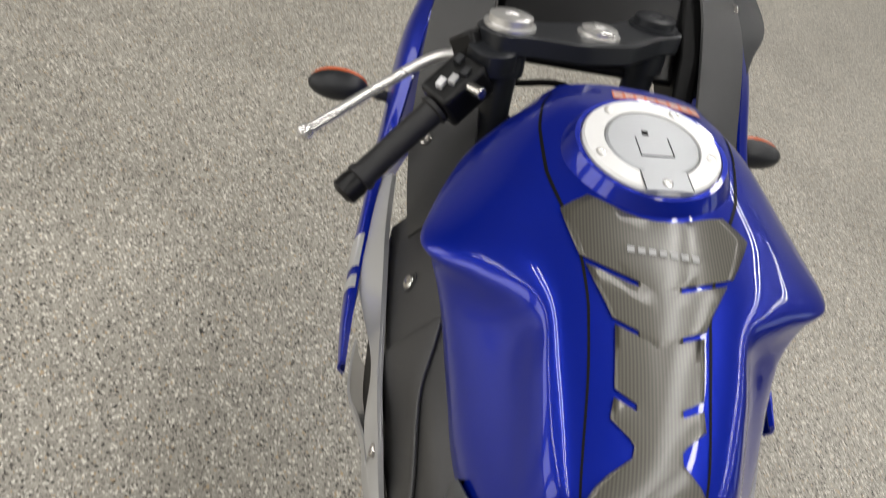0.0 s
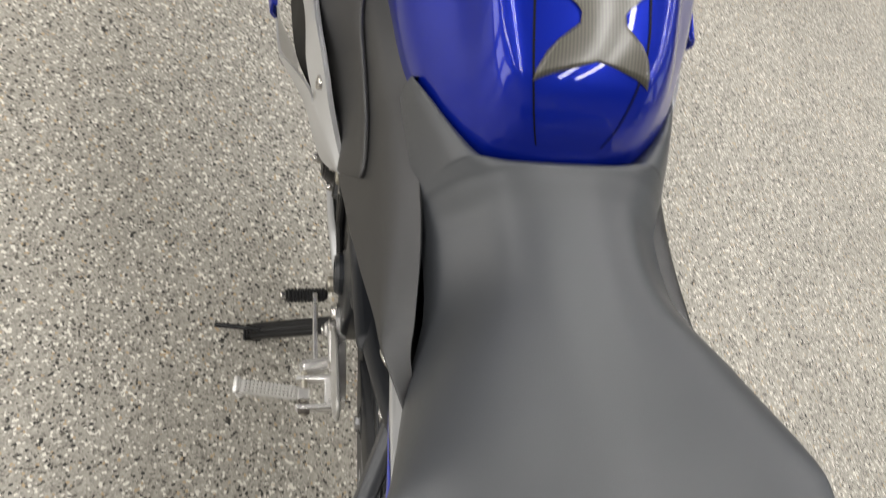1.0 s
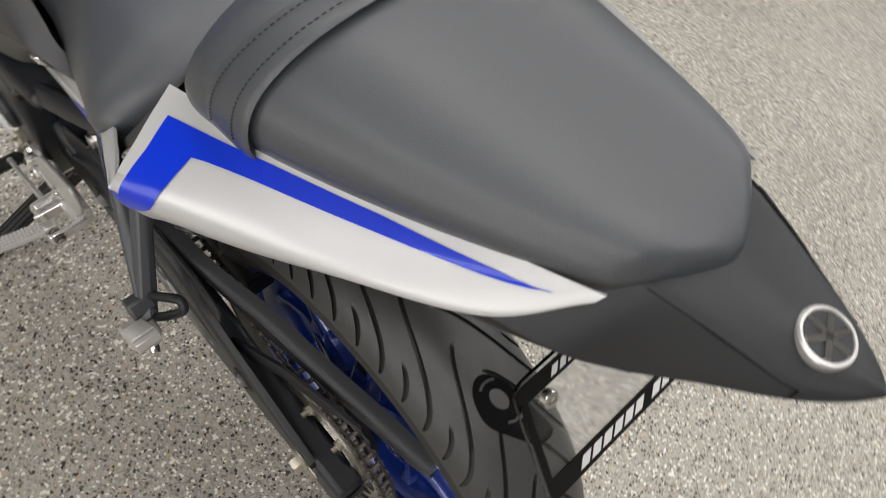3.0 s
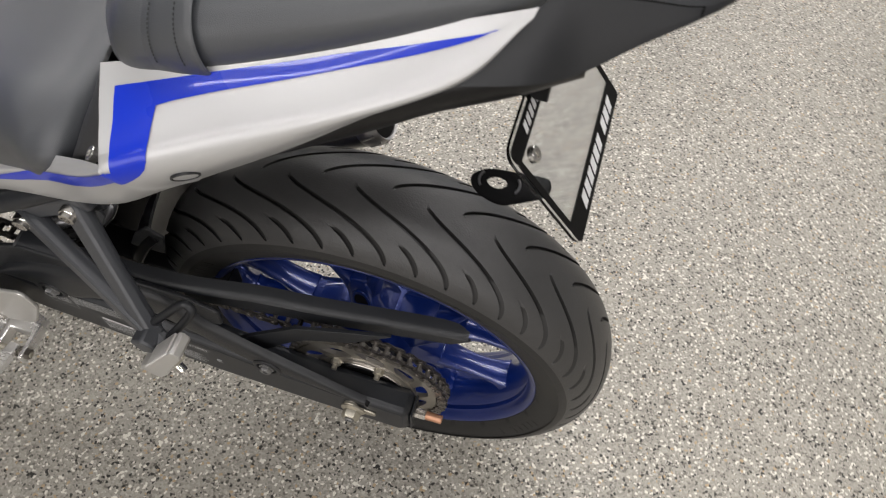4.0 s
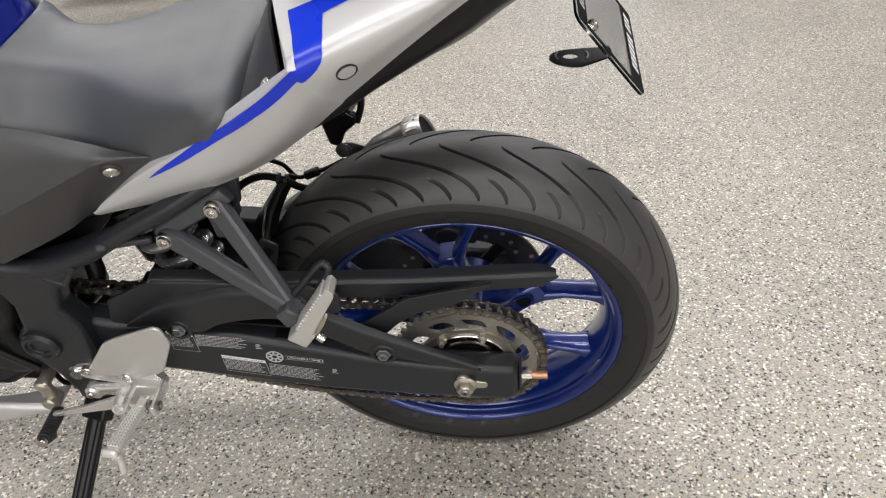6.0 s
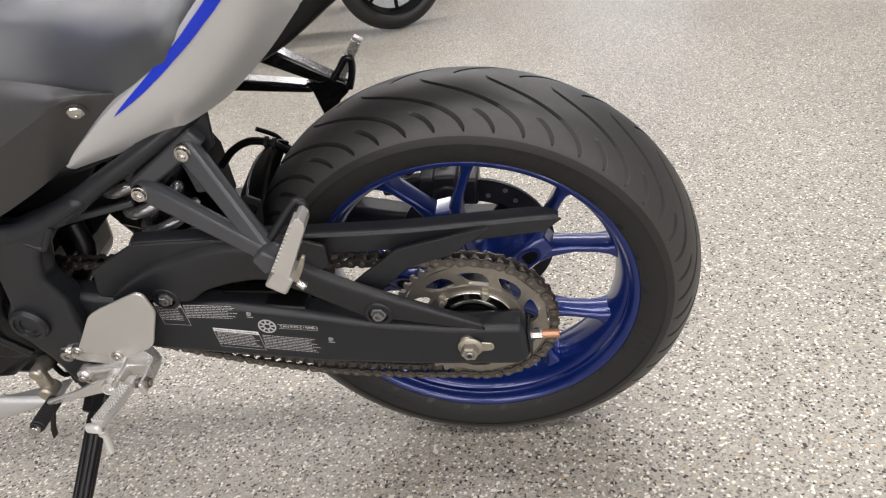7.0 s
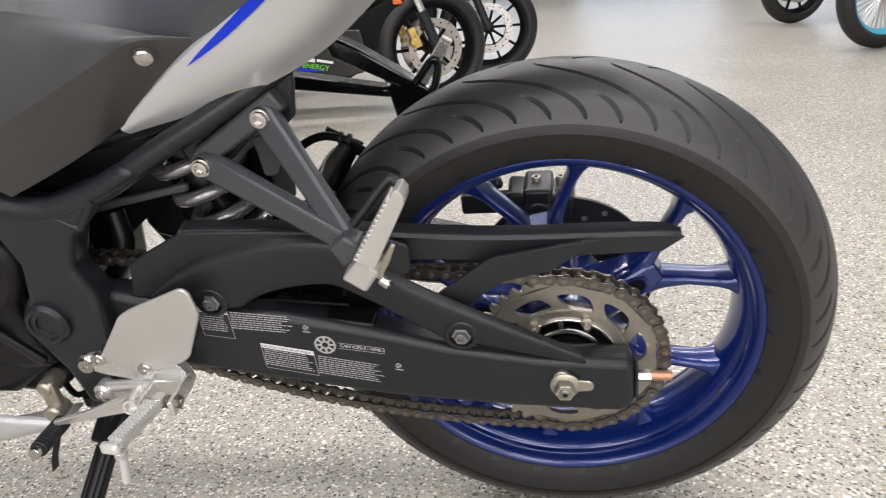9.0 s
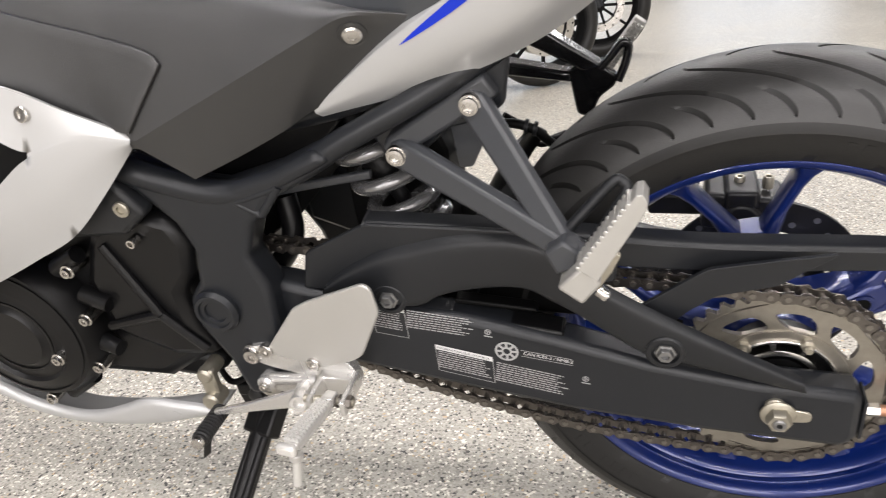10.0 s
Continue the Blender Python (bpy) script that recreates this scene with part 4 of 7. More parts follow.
def belly_pan():
    edge = ((1.02, 0.190, 0.325, 0.300), (0.946, 0.178, 0.281, 0.264), (0.906, 0.172, 0.250, 0.233), (0.853, 0.168, 0.231, 0.217), (0.807, 0.167, 0.232, 0.217),
            (0.766, 0.166, 0.245, 0.220), (0.726, 0.164, 0.260, 0.225), (0.690, 0.161, 0.256, 0.232), (0.664, 0.158, 0.252, 0.237), (0.640, 0.154, 0.246, 0.239))
    grid = [[(x, y - 0.006, hi), (x, y, hi - 0.002), (x, y + 0.001, (hi + lo) / 2), (x, y - 0.001, lo + 0.002), (x, y - 0.008, lo - 0.002), (x, y - 0.05, lo - 0.004)] for x, y, hi, lo in edge]
    p = part("belly_pan", Surface(grid).sheet(bmesh.new(), 48, 20, 0.003), SILVER, BIKE, "silver painted lower fairing edge", 60)
    bm = bm_lathe(bmesh.new(), [(0.010, -0.001), (0.010, 0.0015), (0.008, 0.0018), (0.0075, 0.0008)], aim((0.691, 0.162, 0.240), (0.691, 0.6, 0.16)), 20)
    part("plug", bm, GREY_INK, p)


belly_pan()


# ---- footrests and stand ----
def bevel_core(M, L):
    bm = bm_box(bmesh.new(), (-0.0084, -0.0045, 0.0), (0.0084, 0.0045, L), M)
    bmesh.ops.bevel(bm, geom=list(bm.edges), offset=0.002, segments=1, affect="EDGES")
    return bm


def rider_footrest():
    out = [(0.556, 0.364), (0.556, 0.350), (0.535, 0.340), (0.490, 0.330), (0.482, 0.322), (0.520, 0.326), (0.545, 0.318), (0.545, 0.304), (0.515, 0.300), (0.470, 0.300), (0.440, 0.305), (0.424, 0.325), (0.430, 0.350), (0.452, 0.362), (0.500, 0.360), (0.535, 0.370)]
    b = slab("rider_footrest", rounded2(out, 0.006, 3), 0.152, 0.166, ALU, BIKE, "cast aluminium rider footrest with a heel plate", edge=0.003, seg=3)
    for p in ((0.549, 0.158, 0.354), (0.542, 0.155, 0.303)):
        bm = bm_lathe(bmesh.new(), [(0.013, -0.03), (0.013, 0.006), (0.010, 0.009), (0.009, 0.013), (0.004, 0.013), (0.004, 0.008)], aim(p, (p[0], 1, p[2])), 20)
        part("mount_bolt", bm, STEEL, b)
    slab("heel_plate", rounded2([(0.396, 0.463), (0.387, 0.458), (0.383, 0.428), (0.412, 0.369), (0.424, 0.361), (0.462, 0.348), (0.528, 0.364), (0.480, 0.427), (0.462, 0.437)], 0.006), 0.166, 0.171, ALU_PAINT, b, "satin aluminium heel guard plate", edge=0.0015)
    for p in ((0.526, 0.171, 0.367), (0.472, 0.171, 0.353)):
        bolt(p, Y_AXIS, 0.0085, 0.004, STEEL, b)
    # open clevis with the studded peg folded out
    u = [(0.4235, 0.163), (0.4235, 0.213), (0.4290, 0.215), (0.4295, 0.178), (0.4610, 0.178), (0.4615, 0.215), (0.4670, 0.213), (0.4670, 0.163)]
    bm = bm_slab(bmesh.new(), u, 0.322, 0.341)
    bmesh.ops.transform(bm, matrix=Matrix(((1, 0, 0, 0), (0, 0, 1, 0), (0, 1, 0, 0), (0, 0, 0, 1))), verts=bm.verts)
    bmesh.ops.recalc_face_normals(bm, faces=bm.faces)
    bevel(part("clevis", bm, ALU, b, "open U-shaped aluminium clevis"), 0.0014)
    rod("hinge_pin", (0.416, 0.204, 0.334), (0.474, 0.204, 0.334), 0.0042, STEEL_DULL, b)
    part("pin_nut", bm_lathe(bmesh.new(), [(0.0075, 0), (0.0075, 0.005), (0.006, 0.006), (0.002, 0.006)], aim((0.4235, 0.204, 0.334), (0.3, 0.204, 0.334)), 6), STEEL_DARK, b)
    a, c = Vector((0.4435, 0.211, 0.3385)), Vector((0.4515, 0.284, 0.3470))
    M = aim(a, c)
    L = (c - a).length
    core = part("peg", bevel_core(M, L), PEG_ALU, b, "studded aluminium foot peg")
    bevel(part("tongue", bm_box(bmesh.new(), (-0.0070, -0.005, -0.014), (0.0070, 0.005, 0.002), M), ALU, core), 0.002)
    nub = bm_lathe(bmesh.new(), [(0.0029, 0.0), (0.0027, 0.0012), (0.0012, 0.0032)], Matrix.Rotation(radians(45), 4, "Z"), 4)
    nub = mesh_from(nub, "stud", PEG_ALU, False)
    for i in range(14):
        for k in (-1.5, -0.5, 0.5, 1.5):
            for face in (1, -1):
                ob = new("stud", nub)
                ob.parent = core
                ob.matrix_local = M @ Matrix.Translation((k * 0.0043, 0.0044 * face, 0.006 + i * (L - 0.012) / 13)) @ pose(0, 0, 0, -90 * face, 0, 0)
    bevel(part("peg_tip", bm_box(bmesh.new(), (-0.012, -0.0068, L - 0.001), (0.010, 0.0068, L + 0.008), M), PEG_ALU, core), 0.004, 3)
    rod("feeler_collar", (0.4470, 0.283, 0.340), (0.4482, 0.2832, 0.331), 0.0070, ALU, b)
    rod("feeler", (0.4466, 0.282, 0.338), (0.4555, 0.2845, 0.294), 0.0048, PEG_ALU, b, "bank angle feeler pin", r1=0.0046)
    # return spring round the pin
    pts = [Vector((0.430 + 0.0011 * i, 0.204 + 0.0065 * math.cos(i * 1.3), 0.334 + 0.0065 * math.sin(i * 1.3))) for i in range(14)]
    tube("spring", pts, 0.0013, STEEL_DARK, b, n=3, steps=6)
    # flat tapered gear lever, its pivot boss, and the link rod above it
    slab("gear_lever", rounded2([(0.490, 0.331), (0.486, 0.316), (0.500, 0.304), (0.575, 0.286), (0.606, 0.279), (0.608, 0.286), (0.560, 0.302)], 0.004, 3), 0.186, 0.193, ALU, b, "flat aluminium gear lever", edge=0.002)
    bm = bm_lathe(bmesh.new(), [(0.0105, 0), (0.0105, 0.048), (0.0092, 0.050), (0.0066, 0.050), (0.0058, 0.044), (0.003, 0.044)], aim((0.4920, 0.160, 0.3160), (0.4800, 0.212, 0.3275)), 24)
    part("lever_boss", bm, ALU, b)
    rod("link_rod", (0.475, 0.166, 0.326), (0.540, 0.166, 0.321), 0.0075, ALU, b)
    rod("ball_joint", (0.538, 0.154, 0.319), (0.538, 0.178, 0.319), 0.0105, ALU, b, ch=0.003)
    bolt((0.538, 0.178, 0.319), Y_AXIS, 0.006, 0.004, STEEL, b)
    a, c = Vector((0.611, 0.172, 0.270)), Vector((0.605, 0.233, 0.279))
    M = aim(a, c)
    prof = [(0.006, 0)]
    for i in range(11):
        h = 0.004 + i * 0.0050
        prof += [(0.0085, h), (0.0105, h + 0.001), (0.0105, h + 0.0030), (0.0085, h + 0.004)]
    prof += [(0.009, 0.061)]
    part("toe_peg", bm_lathe(bmesh.new(), prof, M, 18), RUBBER_SOFT, b, "ribbed black rubber toe peg")
    rod("toe_peg_tip", c - (c - a).normalized() * 0.002, c + (c - a).normalized() * 0.006, 0.0075, STEEL, b)


rider_footrest()


def side_stand():
    s = tube("side_stand", [(0.580, 0.085, 0.255), (0.590, 0.118, 0.218), (0.608, 0.188, 0.150), (0.622, 0.242, 0.100), (0.633, 0.284, 0.061)], 0.0150, PLASTIC_DARK, BIKE, "black steel side stand resting on the floor", n=6, r1=0.0135)
    M = aim((0.596, 0.142, 0.196), (0.583, 0.092, 0.242))
    bevel(part("stand_head", bm_box(bmesh.new(), (-0.022, -0.013, 0.0), (0.022, 0.013, 0.055), M), PLASTIC_DARK, s), 0.004)
    for k in (-1, 1):
        rod("rail", (0.594 + 0.008 * k, 0.146, 0.200), (0.630 + 0.008 * k, 0.284, 0.072), 0.006, PLASTIC_DARK, s)
    slab("stand_bracket", rounded2([(0.640, 0.330), (0.566, 0.320), (0.562, 0.240), (0.580, 0.196), (0.616, 0.182), (0.655, 0.180), (0.660, 0.204), (0.636, 0.236), (0.634, 0.285)], 0.008, 3), 0.056, 0.078, PLASTIC_DARK, s, edge=0.003)
    bevel(part("stand_switch", bm_box(bmesh.new(), (0.604, 0.088, 0.232), (0.632, 0.112, 0.252)), PLASTIC_DARK, s), 0.003)
    bm = bm_box(bmesh.new(), (0.556, 0.08, 0.240), (0.60, 0.13, 0.305))
    bevel(part("mount", bm, PLASTIC_DARK, s), 0.005)
    bm = bm_lathe(bmesh.new(), [(0.010, -0.02), (0.010, 0.010), (0.006, 0.012)], aim((0.585, 0.13, 0.262), (0.585, 0.6, 0.262)), 18)
    part("pivot_bolt", bm, DISC_BLACK, s)
    # foot plate, flat on the floor
    inv = BIKE.matrix_world.inverted()
    e = BIKE.matrix_world @ Vector((0.633, 0.284, 0.061))
    bm = bm_box(bmesh.new(), (e.x - 0.013, e.y - 0.014, 0.0), (e.x + 0.013, e.y + 0.016, 0.006))
    bm_box(bm, (e.x - 0.010, e.y - 0.012, 0.004), (e.x + 0.010, e.y + 0.012, 0.020))
    bmesh.ops.transform(bm, matrix=inv, verts=bm.verts)
    bevel(part("foot", bm, PLASTIC_DARK, s), 0.002)
    tube("kick_tab", [(0.626, 0.262, 0.088), (0.630, 0.300, 0.088), (0.636, 0.345, 0.086)], 0.0042, PLASTIC_DARK, s)
    slab("guide_tab", [(0.628, 0.246), (0.640, 0.222), (0.652, 0.200), (0.658, 0.182), (0.672, 0.170), (0.664, 0.194), (0.650, 0.220), (0.638, 0.246)], 0.166, 0.170, PLASTIC_DARK, s, edge=0.001)


side_stand()


APEX = Vector((0.190, 0.195, 0.526))


def passenger_footrest(s, name):
    # two arms from the subframe bolts meeting at the peg
    f, r, apex = Vector((0.350, 0.128, 0.584)), Vector((0.275, 0.127, 0.632)), APEX
    bm = bmesh.new()

    def arm(a, b, wa, wb, hook):
        d = (b - a).normalized()
        n = Vector((0, 1, 0))
        side = d.cross(n).normalized()
        rings = []
        for p, w, dep in ((a - d * 0.012, wa * 0.6, 0.016), (a, wa, 0.020), (a.lerp(b, 0.5), (wa + wb) / 2, 0.018), (b, wb, 0.020), (b + d * 0.02, wb * 0.9, 0.018)):
            ring = [p + side * w * i + n * dep * j for i, j in ((-1, -0.5), (-0.8, 0.1), (0.8, 0.1), (1, -0.5), (0.7, -1), (-0.7, -1))]
            rings.append([bm.verts.new((q.x, q.y * s, q.z)) for q in ring])
        for p, q in zip(rings, rings[1:]):
            for i in range(6):
                j = (i + 1) % 6
                bm.faces.new((p[i], p[j], q[j], q[i]))
        bm.faces.new(rings[0])
        bm.faces.new(rings[-1])

    arm(f, apex, 0.017, 0.012, 0)
    arm(r, apex, 0.016, 0.012, 0)
    web = [apex + Vector((0.012, -0.004, 0.004)), f.lerp(apex, 0.78), f.lerp(apex, 0.70).lerp(r.lerp(apex, 0.70), 0.5), r.lerp(apex, 0.78)]
    lo = [bm.verts.new((q.x, (q.y - 0.014) * s, q.z)) for q in web]
    hi = [bm.verts.new((q.x, (q.y - 0.006) * s, q.z)) for q in web]
    bm.faces.new(lo)
    bm.faces.new(hi)
    for k in range(4):
        bm.faces.new((lo[k], lo[(k + 1) % 4], hi[(k + 1) % 4], hi[k]))
    arm(f + Vector((0.002, -0.005, 0.006)), r + Vector((0.0, -0.005, 0.004)), 0.013, 0.014, 0)
    b = part(name, bm, BRACKET, BIKE, "black V-shaped passenger footrest bracket with a folded silver peg", 25)
    bevel(b, 0.003)
    for p in (f, r):
        q = (p.x, p.y * s, p.z)
        bm = bm_lathe(bmesh.new(), [(0.0105, -0.006), (0.0105, 0.004), (0.0098, 0.0055), (0.0086, 0.0055), (0.0080, 0.0095), (0.005, 0.010), (0.0045, 0.006)], aim(q, (q[0], s * 1.0, q[2])), 20)
        part("bolt", bm, STEEL, b)
    clevis = bm_slab(bmesh.new(), [(0.206, 0.530), (0.196, 0.508), (0.180, 0.516), (0.176, 0.532), (0.190, 0.542)], 0.180 * s, 0.206 * s)
    bevel(part("clevis", clevis, BRACKET, b), 0.003)
    hoop = [(0.196, 0.182, 0.530), (0.176, 0.176, 0.552), (0.152, 0.167, 0.577), (0.144, 0.166, 0.577), (0.141, 0.170, 0.570), (0.158, 0.182, 0.544), (0.174, 0.188, 0.520)]
    tube("hoop", hoop, 0.0048, PLASTIC, b)
    # folded peg: square block and a tapered blade with one toothed edge
    blade = [(0.176, 0.527)]
    n = 13
    for k in range(n):
        f0, f1 = k / n, (k + 0.5) / n
        x0, z0, x1, z1 = 0.176 - 0.042 * f0, 0.527 + 0.064 * f0, 0.176 - 0.042 * f1, 0.527 + 0.064 * f1
        blade += [(x0 + 0.0022, z0 + 0.0012), (x1 + 0.0022, z1 + 0.0012), (x1, z1), (x1 - 0.0008, z1 + 0.0012)]
    blade += [(0.131, 0.596), (0.126, 0.597), (0.122, 0.590), (0.123, 0.583), (0.160, 0.517)]
    peg = slab("peg", blade, 0.200, 0.224, ALU_PAINT, b, "tapered silver passenger peg folded up", edge=0.0012)
    block = part("peg_block", bm_slab(bmesh.new(), [(0.194, 0.506), (0.173, 0.490), (0.157, 0.512), (0.172, 0.530)], 0.190, 0.222), ALU_PAINT, peg)
    bevel(block, 0.003, 2)
    slab("spring_clip", [(0.162, 0.494), (0.150, 0.514), (0.143, 0.530), (0.147, 0.532), (0.158, 0.515), (0.168, 0.498)], 0.200, 0.206, STEEL_DULL, peg, edge=0.001)
    rod("pivot_knuckle", (0.197, 0.190, 0.516), (0.185, 0.190, 0.535), 0.008, PLASTIC, b)
    bolt((0.158, 0.205, 0.492), (-0.7, 0.3, -0.4), 0.0055, 0.006, STEEL, b)


def right_footrest():
    """Seen from its inner side: two flat arms, a hub, a triangular hoop round the peg."""
    hub = [(0.232, 0.5425), (0.226, 0.547), (0.205, 0.556), (0.186, 0.546), (0.170, 0.534), (0.174, 0.522), (0.192, 0.508), (0.205, 0.48), (0.222, 0.485), (0.229, 0.526)]
    b = slab("right_footrest_bracket", rounded2(hub, 0.005, 3), -0.204, -0.188, GLOSS_BLACK, BIKE, "gloss black passenger footrest bracket with a silver peg", edge=0.003)
    for nm, o in (("upper_arm", [(0.310, 0.628), (0.262, 0.602), (0.188, 0.5505), (0.212, 0.5445), (0.300, 0.592)]), ("lower_arm", [(0.372, 0.5735), (0.238, 0.5455), (0.229, 0.5445), (0.226, 0.5305), (0.385, 0.553)])):
        slab(nm, o, -0.206, -0.180, GLOSS_BLACK, b, edge=0.004, seg=3)
    tube("hoop", [(0.192, -0.186, 0.546), (0.178, -0.188, 0.562), (0.167, -0.190, 0.5755), (0.161, -0.190, 0.5765), (0.158, -0.190, 0.568), (0.162, -0.188, 0.550), (0.170, -0.186, 0.530)], 0.0056, GLOSS_BLACK, b)
    a, c = Vector((0.186, -0.204, 0.541)), Vector((0.144, -0.206, 0.599))
    M = aim(a, c)
    L = (c - a).length
    peg = part("peg", bm_box(bmesh.new(), (-0.006, -0.0075, 0), (0.006, 0.0075, L), M), ALU_PAINT, b, "ribbed silver passenger peg folded up")
    bevel(peg, 0.0015)
    nub = bmesh.new()
    bm_lathe(nub, [(0.0031, 0.0), (0.0029, 0.0014), (0.0012, 0.0030)], Matrix.Rotation(radians(45), 4, "Z"), 4)
    nub = mesh_from(nub, "nub", ALU_PAINT)
    for i in range(13):
        for k in (-1, 0, 1):
            for face in (1, -1):
                ob = new("nub", nub)
                ob.parent = peg
                ob.matrix_local = M @ Matrix.Translation((0.0055 * face, k * 0.0052, 0.004 + i * (L - 0.006) / 13)) @ pose(0, 0, 0, 0, 90 * face, 0)


passenger_footrest(1, "left_footrest_bracket")
right_footrest()


# ---- tank, seats, tail ----
def tank():
    secs = [
        (0.503, [(0, 0.800), (0.022, 0.797), (0.032, 0.790), (0.040, 0.778), (0.046, 0.765), (0.050, 0.740), (0.052, 0.700)]),
        (0.515, [(0, 0.845), (0.038, 0.842), (0.052, 0.832), (0.061, 0.818), (0.069, 0.798), (0.077, 0.760), (0.078, 0.700)]),
        (0.550, [(0, 0.885), (0.048, 0.882), (0.066, 0.874), (0.076, 0.860), (0.086, 0.835), (0.104, 0.780), (0.100, 0.700)]),
        (0.62, [(0, 0.912), (0.050, 0.910), (0.074, 0.904), (0.084, 0.892), (0.096, 0.865), (0.130, 0.795), (0.118, 0.700)]),
        (0.68, [(0, 0.926), (0.053, 0.924), (0.080, 0.919), (0.092, 0.908), (0.106, 0.880), (0.145, 0.810), (0.128, 0.705)]),
        (0.72, [(0, 0.933), (0.056, 0.931), (0.100, 0.922), (0.134, 0.900), (0.140, 0.870), (0.156, 0.815), (0.135, 0.710)]),
        (0.765, [(0, 0.938), (0.058, 0.936), (0.120, 0.920), (0.186, 0.884), (0.182, 0.868), (0.166, 0.815), (0.142, 0.715)]),
        (0.83, [(0, 0.946), (0.064, 0.943), (0.126, 0.922), (0.186, 0.878), (0.182, 0.862), (0.172, 0.815), (0.152, 0.73)]),
        (0.93, [(0, 0.950), (0.072, 0.946), (0.122, 0.920), (0.162, 0.876), (0.160, 0.862), (0.156, 0.82), (0.142, 0.75)]),
        (1.00, [(0, 0.940), (0.070, 0.932), (0.102, 0.905), (0.126, 0.868), (0.126, 0.86), (0.126, 0.82), (0.118, 0.77)]),
    ]
    t, s = loft("fuel_tank", secs, BLUE, BIKE, "glossy metallic blue fuel tank", 8, 6, shift=lambda x: 0.003 - 0.045 * (x - 0.54))
    mid = 6  # columns run from the right bottom (0) over the middle (6) to the left bottom (12)
    # seams beside the centre band
    for sg in (-1, 1):
        bm = bmesh.new()
        cols = []
        for k in range(81):
            u = 0.4 + 8.4 * k / 80
            v = mid + sg * float(np.interp(u, (0, 4, 5, 6, 7, 7.7, 8.3, 9), (0.96, 0.93, 1.0, 1.15, 1.42, 1.5, 1.46, 1.3)))
            cols.append(((u, v - 0.026), (u, v + 0.026)))
        s.patch(bm, cols, 0.0006, TANK_SIDE)
        part("seam", bm, BLACK_INK, t)
    # grip pad, set a little to the right: rows of (middle x, edge x, half width in columns); notches cut into its edges
    stations = [x for x, _ in secs]

    def u_of(x):
        return float(np.interp(x, stations, range(len(stations))))

    pm = mid - 0.14
    edge = [(0.568, 0.36), (0.576, 0.34), (0.581, 0.42), (0.592, 0.70), (0.606, 0.66), (0.5985, 0.34), (0.6035, 0.33), (0.613, 0.66), (0.640, 0.66), (0.663, 0.66), (0.655, 0.33), (0.6605, 0.32), (0.670, 0.70),
            (0.684, 0.80), (0.700, 0.95), (0.720, 1.10), (0.7015, 0.32), (0.708, 0.31), (0.730, 1.20), (0.745, 1.28), (0.765, 1.37), (0.783, 1.42)]
    prof = [(x - 0.024 * h, x, h) for x, h in edge] + [(0.760, 0.792, 1.26), (0.770, 0.802, 1.02), (0.776, 0.791, 0.74), (0.778, 0.7825, 0.5), (0.7795, 0.780, 0.1)]
    foot = [(0.5440, 0.534, 1.12), (0.5450, 0.540, 1.02), (0.5475, 0.5475, 0.84), (0.552, 0.5555, 0.66), (0.5570, 0.563, 0.48), (0.5594, 0.568, 0.36)]
    bm = bmesh.new()
    for sg in (-1, 1):
        for rows in (prof, foot):
            s.patch(bm, [((u_of(a), pm), (u_of(b), pm + sg * h)) for a, b, h in rows], 0.0016, TANK_SIDE, 8)
    bmesh.ops.remove_doubles(bm, verts=bm.verts, dist=0.00005)
    pad = part("tank_pad", bm, CARBON, t, "carbon-look tank pad with notched edges", 60)
    sol = pad.modifiers.new("thick", "SOLIDIFY")
    sol.thickness, sol.offset = 0.0014, 0
    # pale bars where the pad is lettered
    bm = bmesh.new()
    for k in range(7):
        v = mid - 0.76 + k * 0.165
        s.patch(bm, [((u_of(0.738), v), (u_of(0.738), v + 0.11)), ((u_of(0.745), v), (u_of(0.745), v + 0.11))], 0.0034, TANK_SIDE)
    part("pad_lettering", bm, GREY_INK, pad)
    # fuel cap
    c = s.at(u_of(0.866), mid) + Vector((0, -0.004, 0.008))
    n = Vector((-0.06, 0, 1)).normalized()
    A = Matrix.Translation(c) @ Matrix(((n.z, 0, n.x, 0), (0, 1, 0, 0), (-n.x, 0, n.z, 0), (0, 0, 0, 1))) @ pose(0, 0, 0, 0, 0, 8)
    bm = bm_lathe(bmesh.new(), [(0.084, -0.016), (0.078, -0.004), (0.0735, 0.0035), (0.069, 0.0035), (0.068, -0.004)], A, 64)
    part("cap_surround", bm, BLUE, t)
    bm = bm_lathe(bmesh.new(), [(0.067, -0.006), (0.067, 0.005), (0.065, 0.0075), (0.047, 0.0085), (0.046, 0.006), (0.046, -0.006)], A, 64, True)
    ring = part("cap_ring", bm, CAP_RING, t, "brushed aluminium fuel cap ring")
    bm = bm_lathe(bmesh.new(), [(0.0452, -0.004), (0.0452, 0.0068), (0.043, 0.0085), (0.012, 0.0088)], A, 64)
    bm_box(bm, (-0.066, -0.022, 0.002), (-0.040, 0.022, 0.0088), A)
    part("cap_lid", bm, CAP_LID, ring, "smooth grey fuel cap lid")
    for n_gap, (lo, hi) in enumerate((((-0.020, -0.0165, 0.0089), (0.006, -0.0157, 0.0094)), ((-0.020, 0.0157, 0.0089), (0.006, 0.0165, 0.0094)), ((-0.0205, -0.0165, 0.0089), (-0.0197, 0.0165, 0.0094)),
                   ((-0.065, -0.0226, 0.0085), (-0.042, -0.0218, 0.0092)), ((-0.065, 0.0218, 0.0085), (-0.042, 0.0226, 0.0092)), ((0.010, 0.002, 0.0089), (0.016, 0.008, 0.0094)))):
        part("key_slot" if n_gap == 5 else "lid_gap", bm_box(bmesh.new(), lo, hi, A), BLACK_INK, ring)
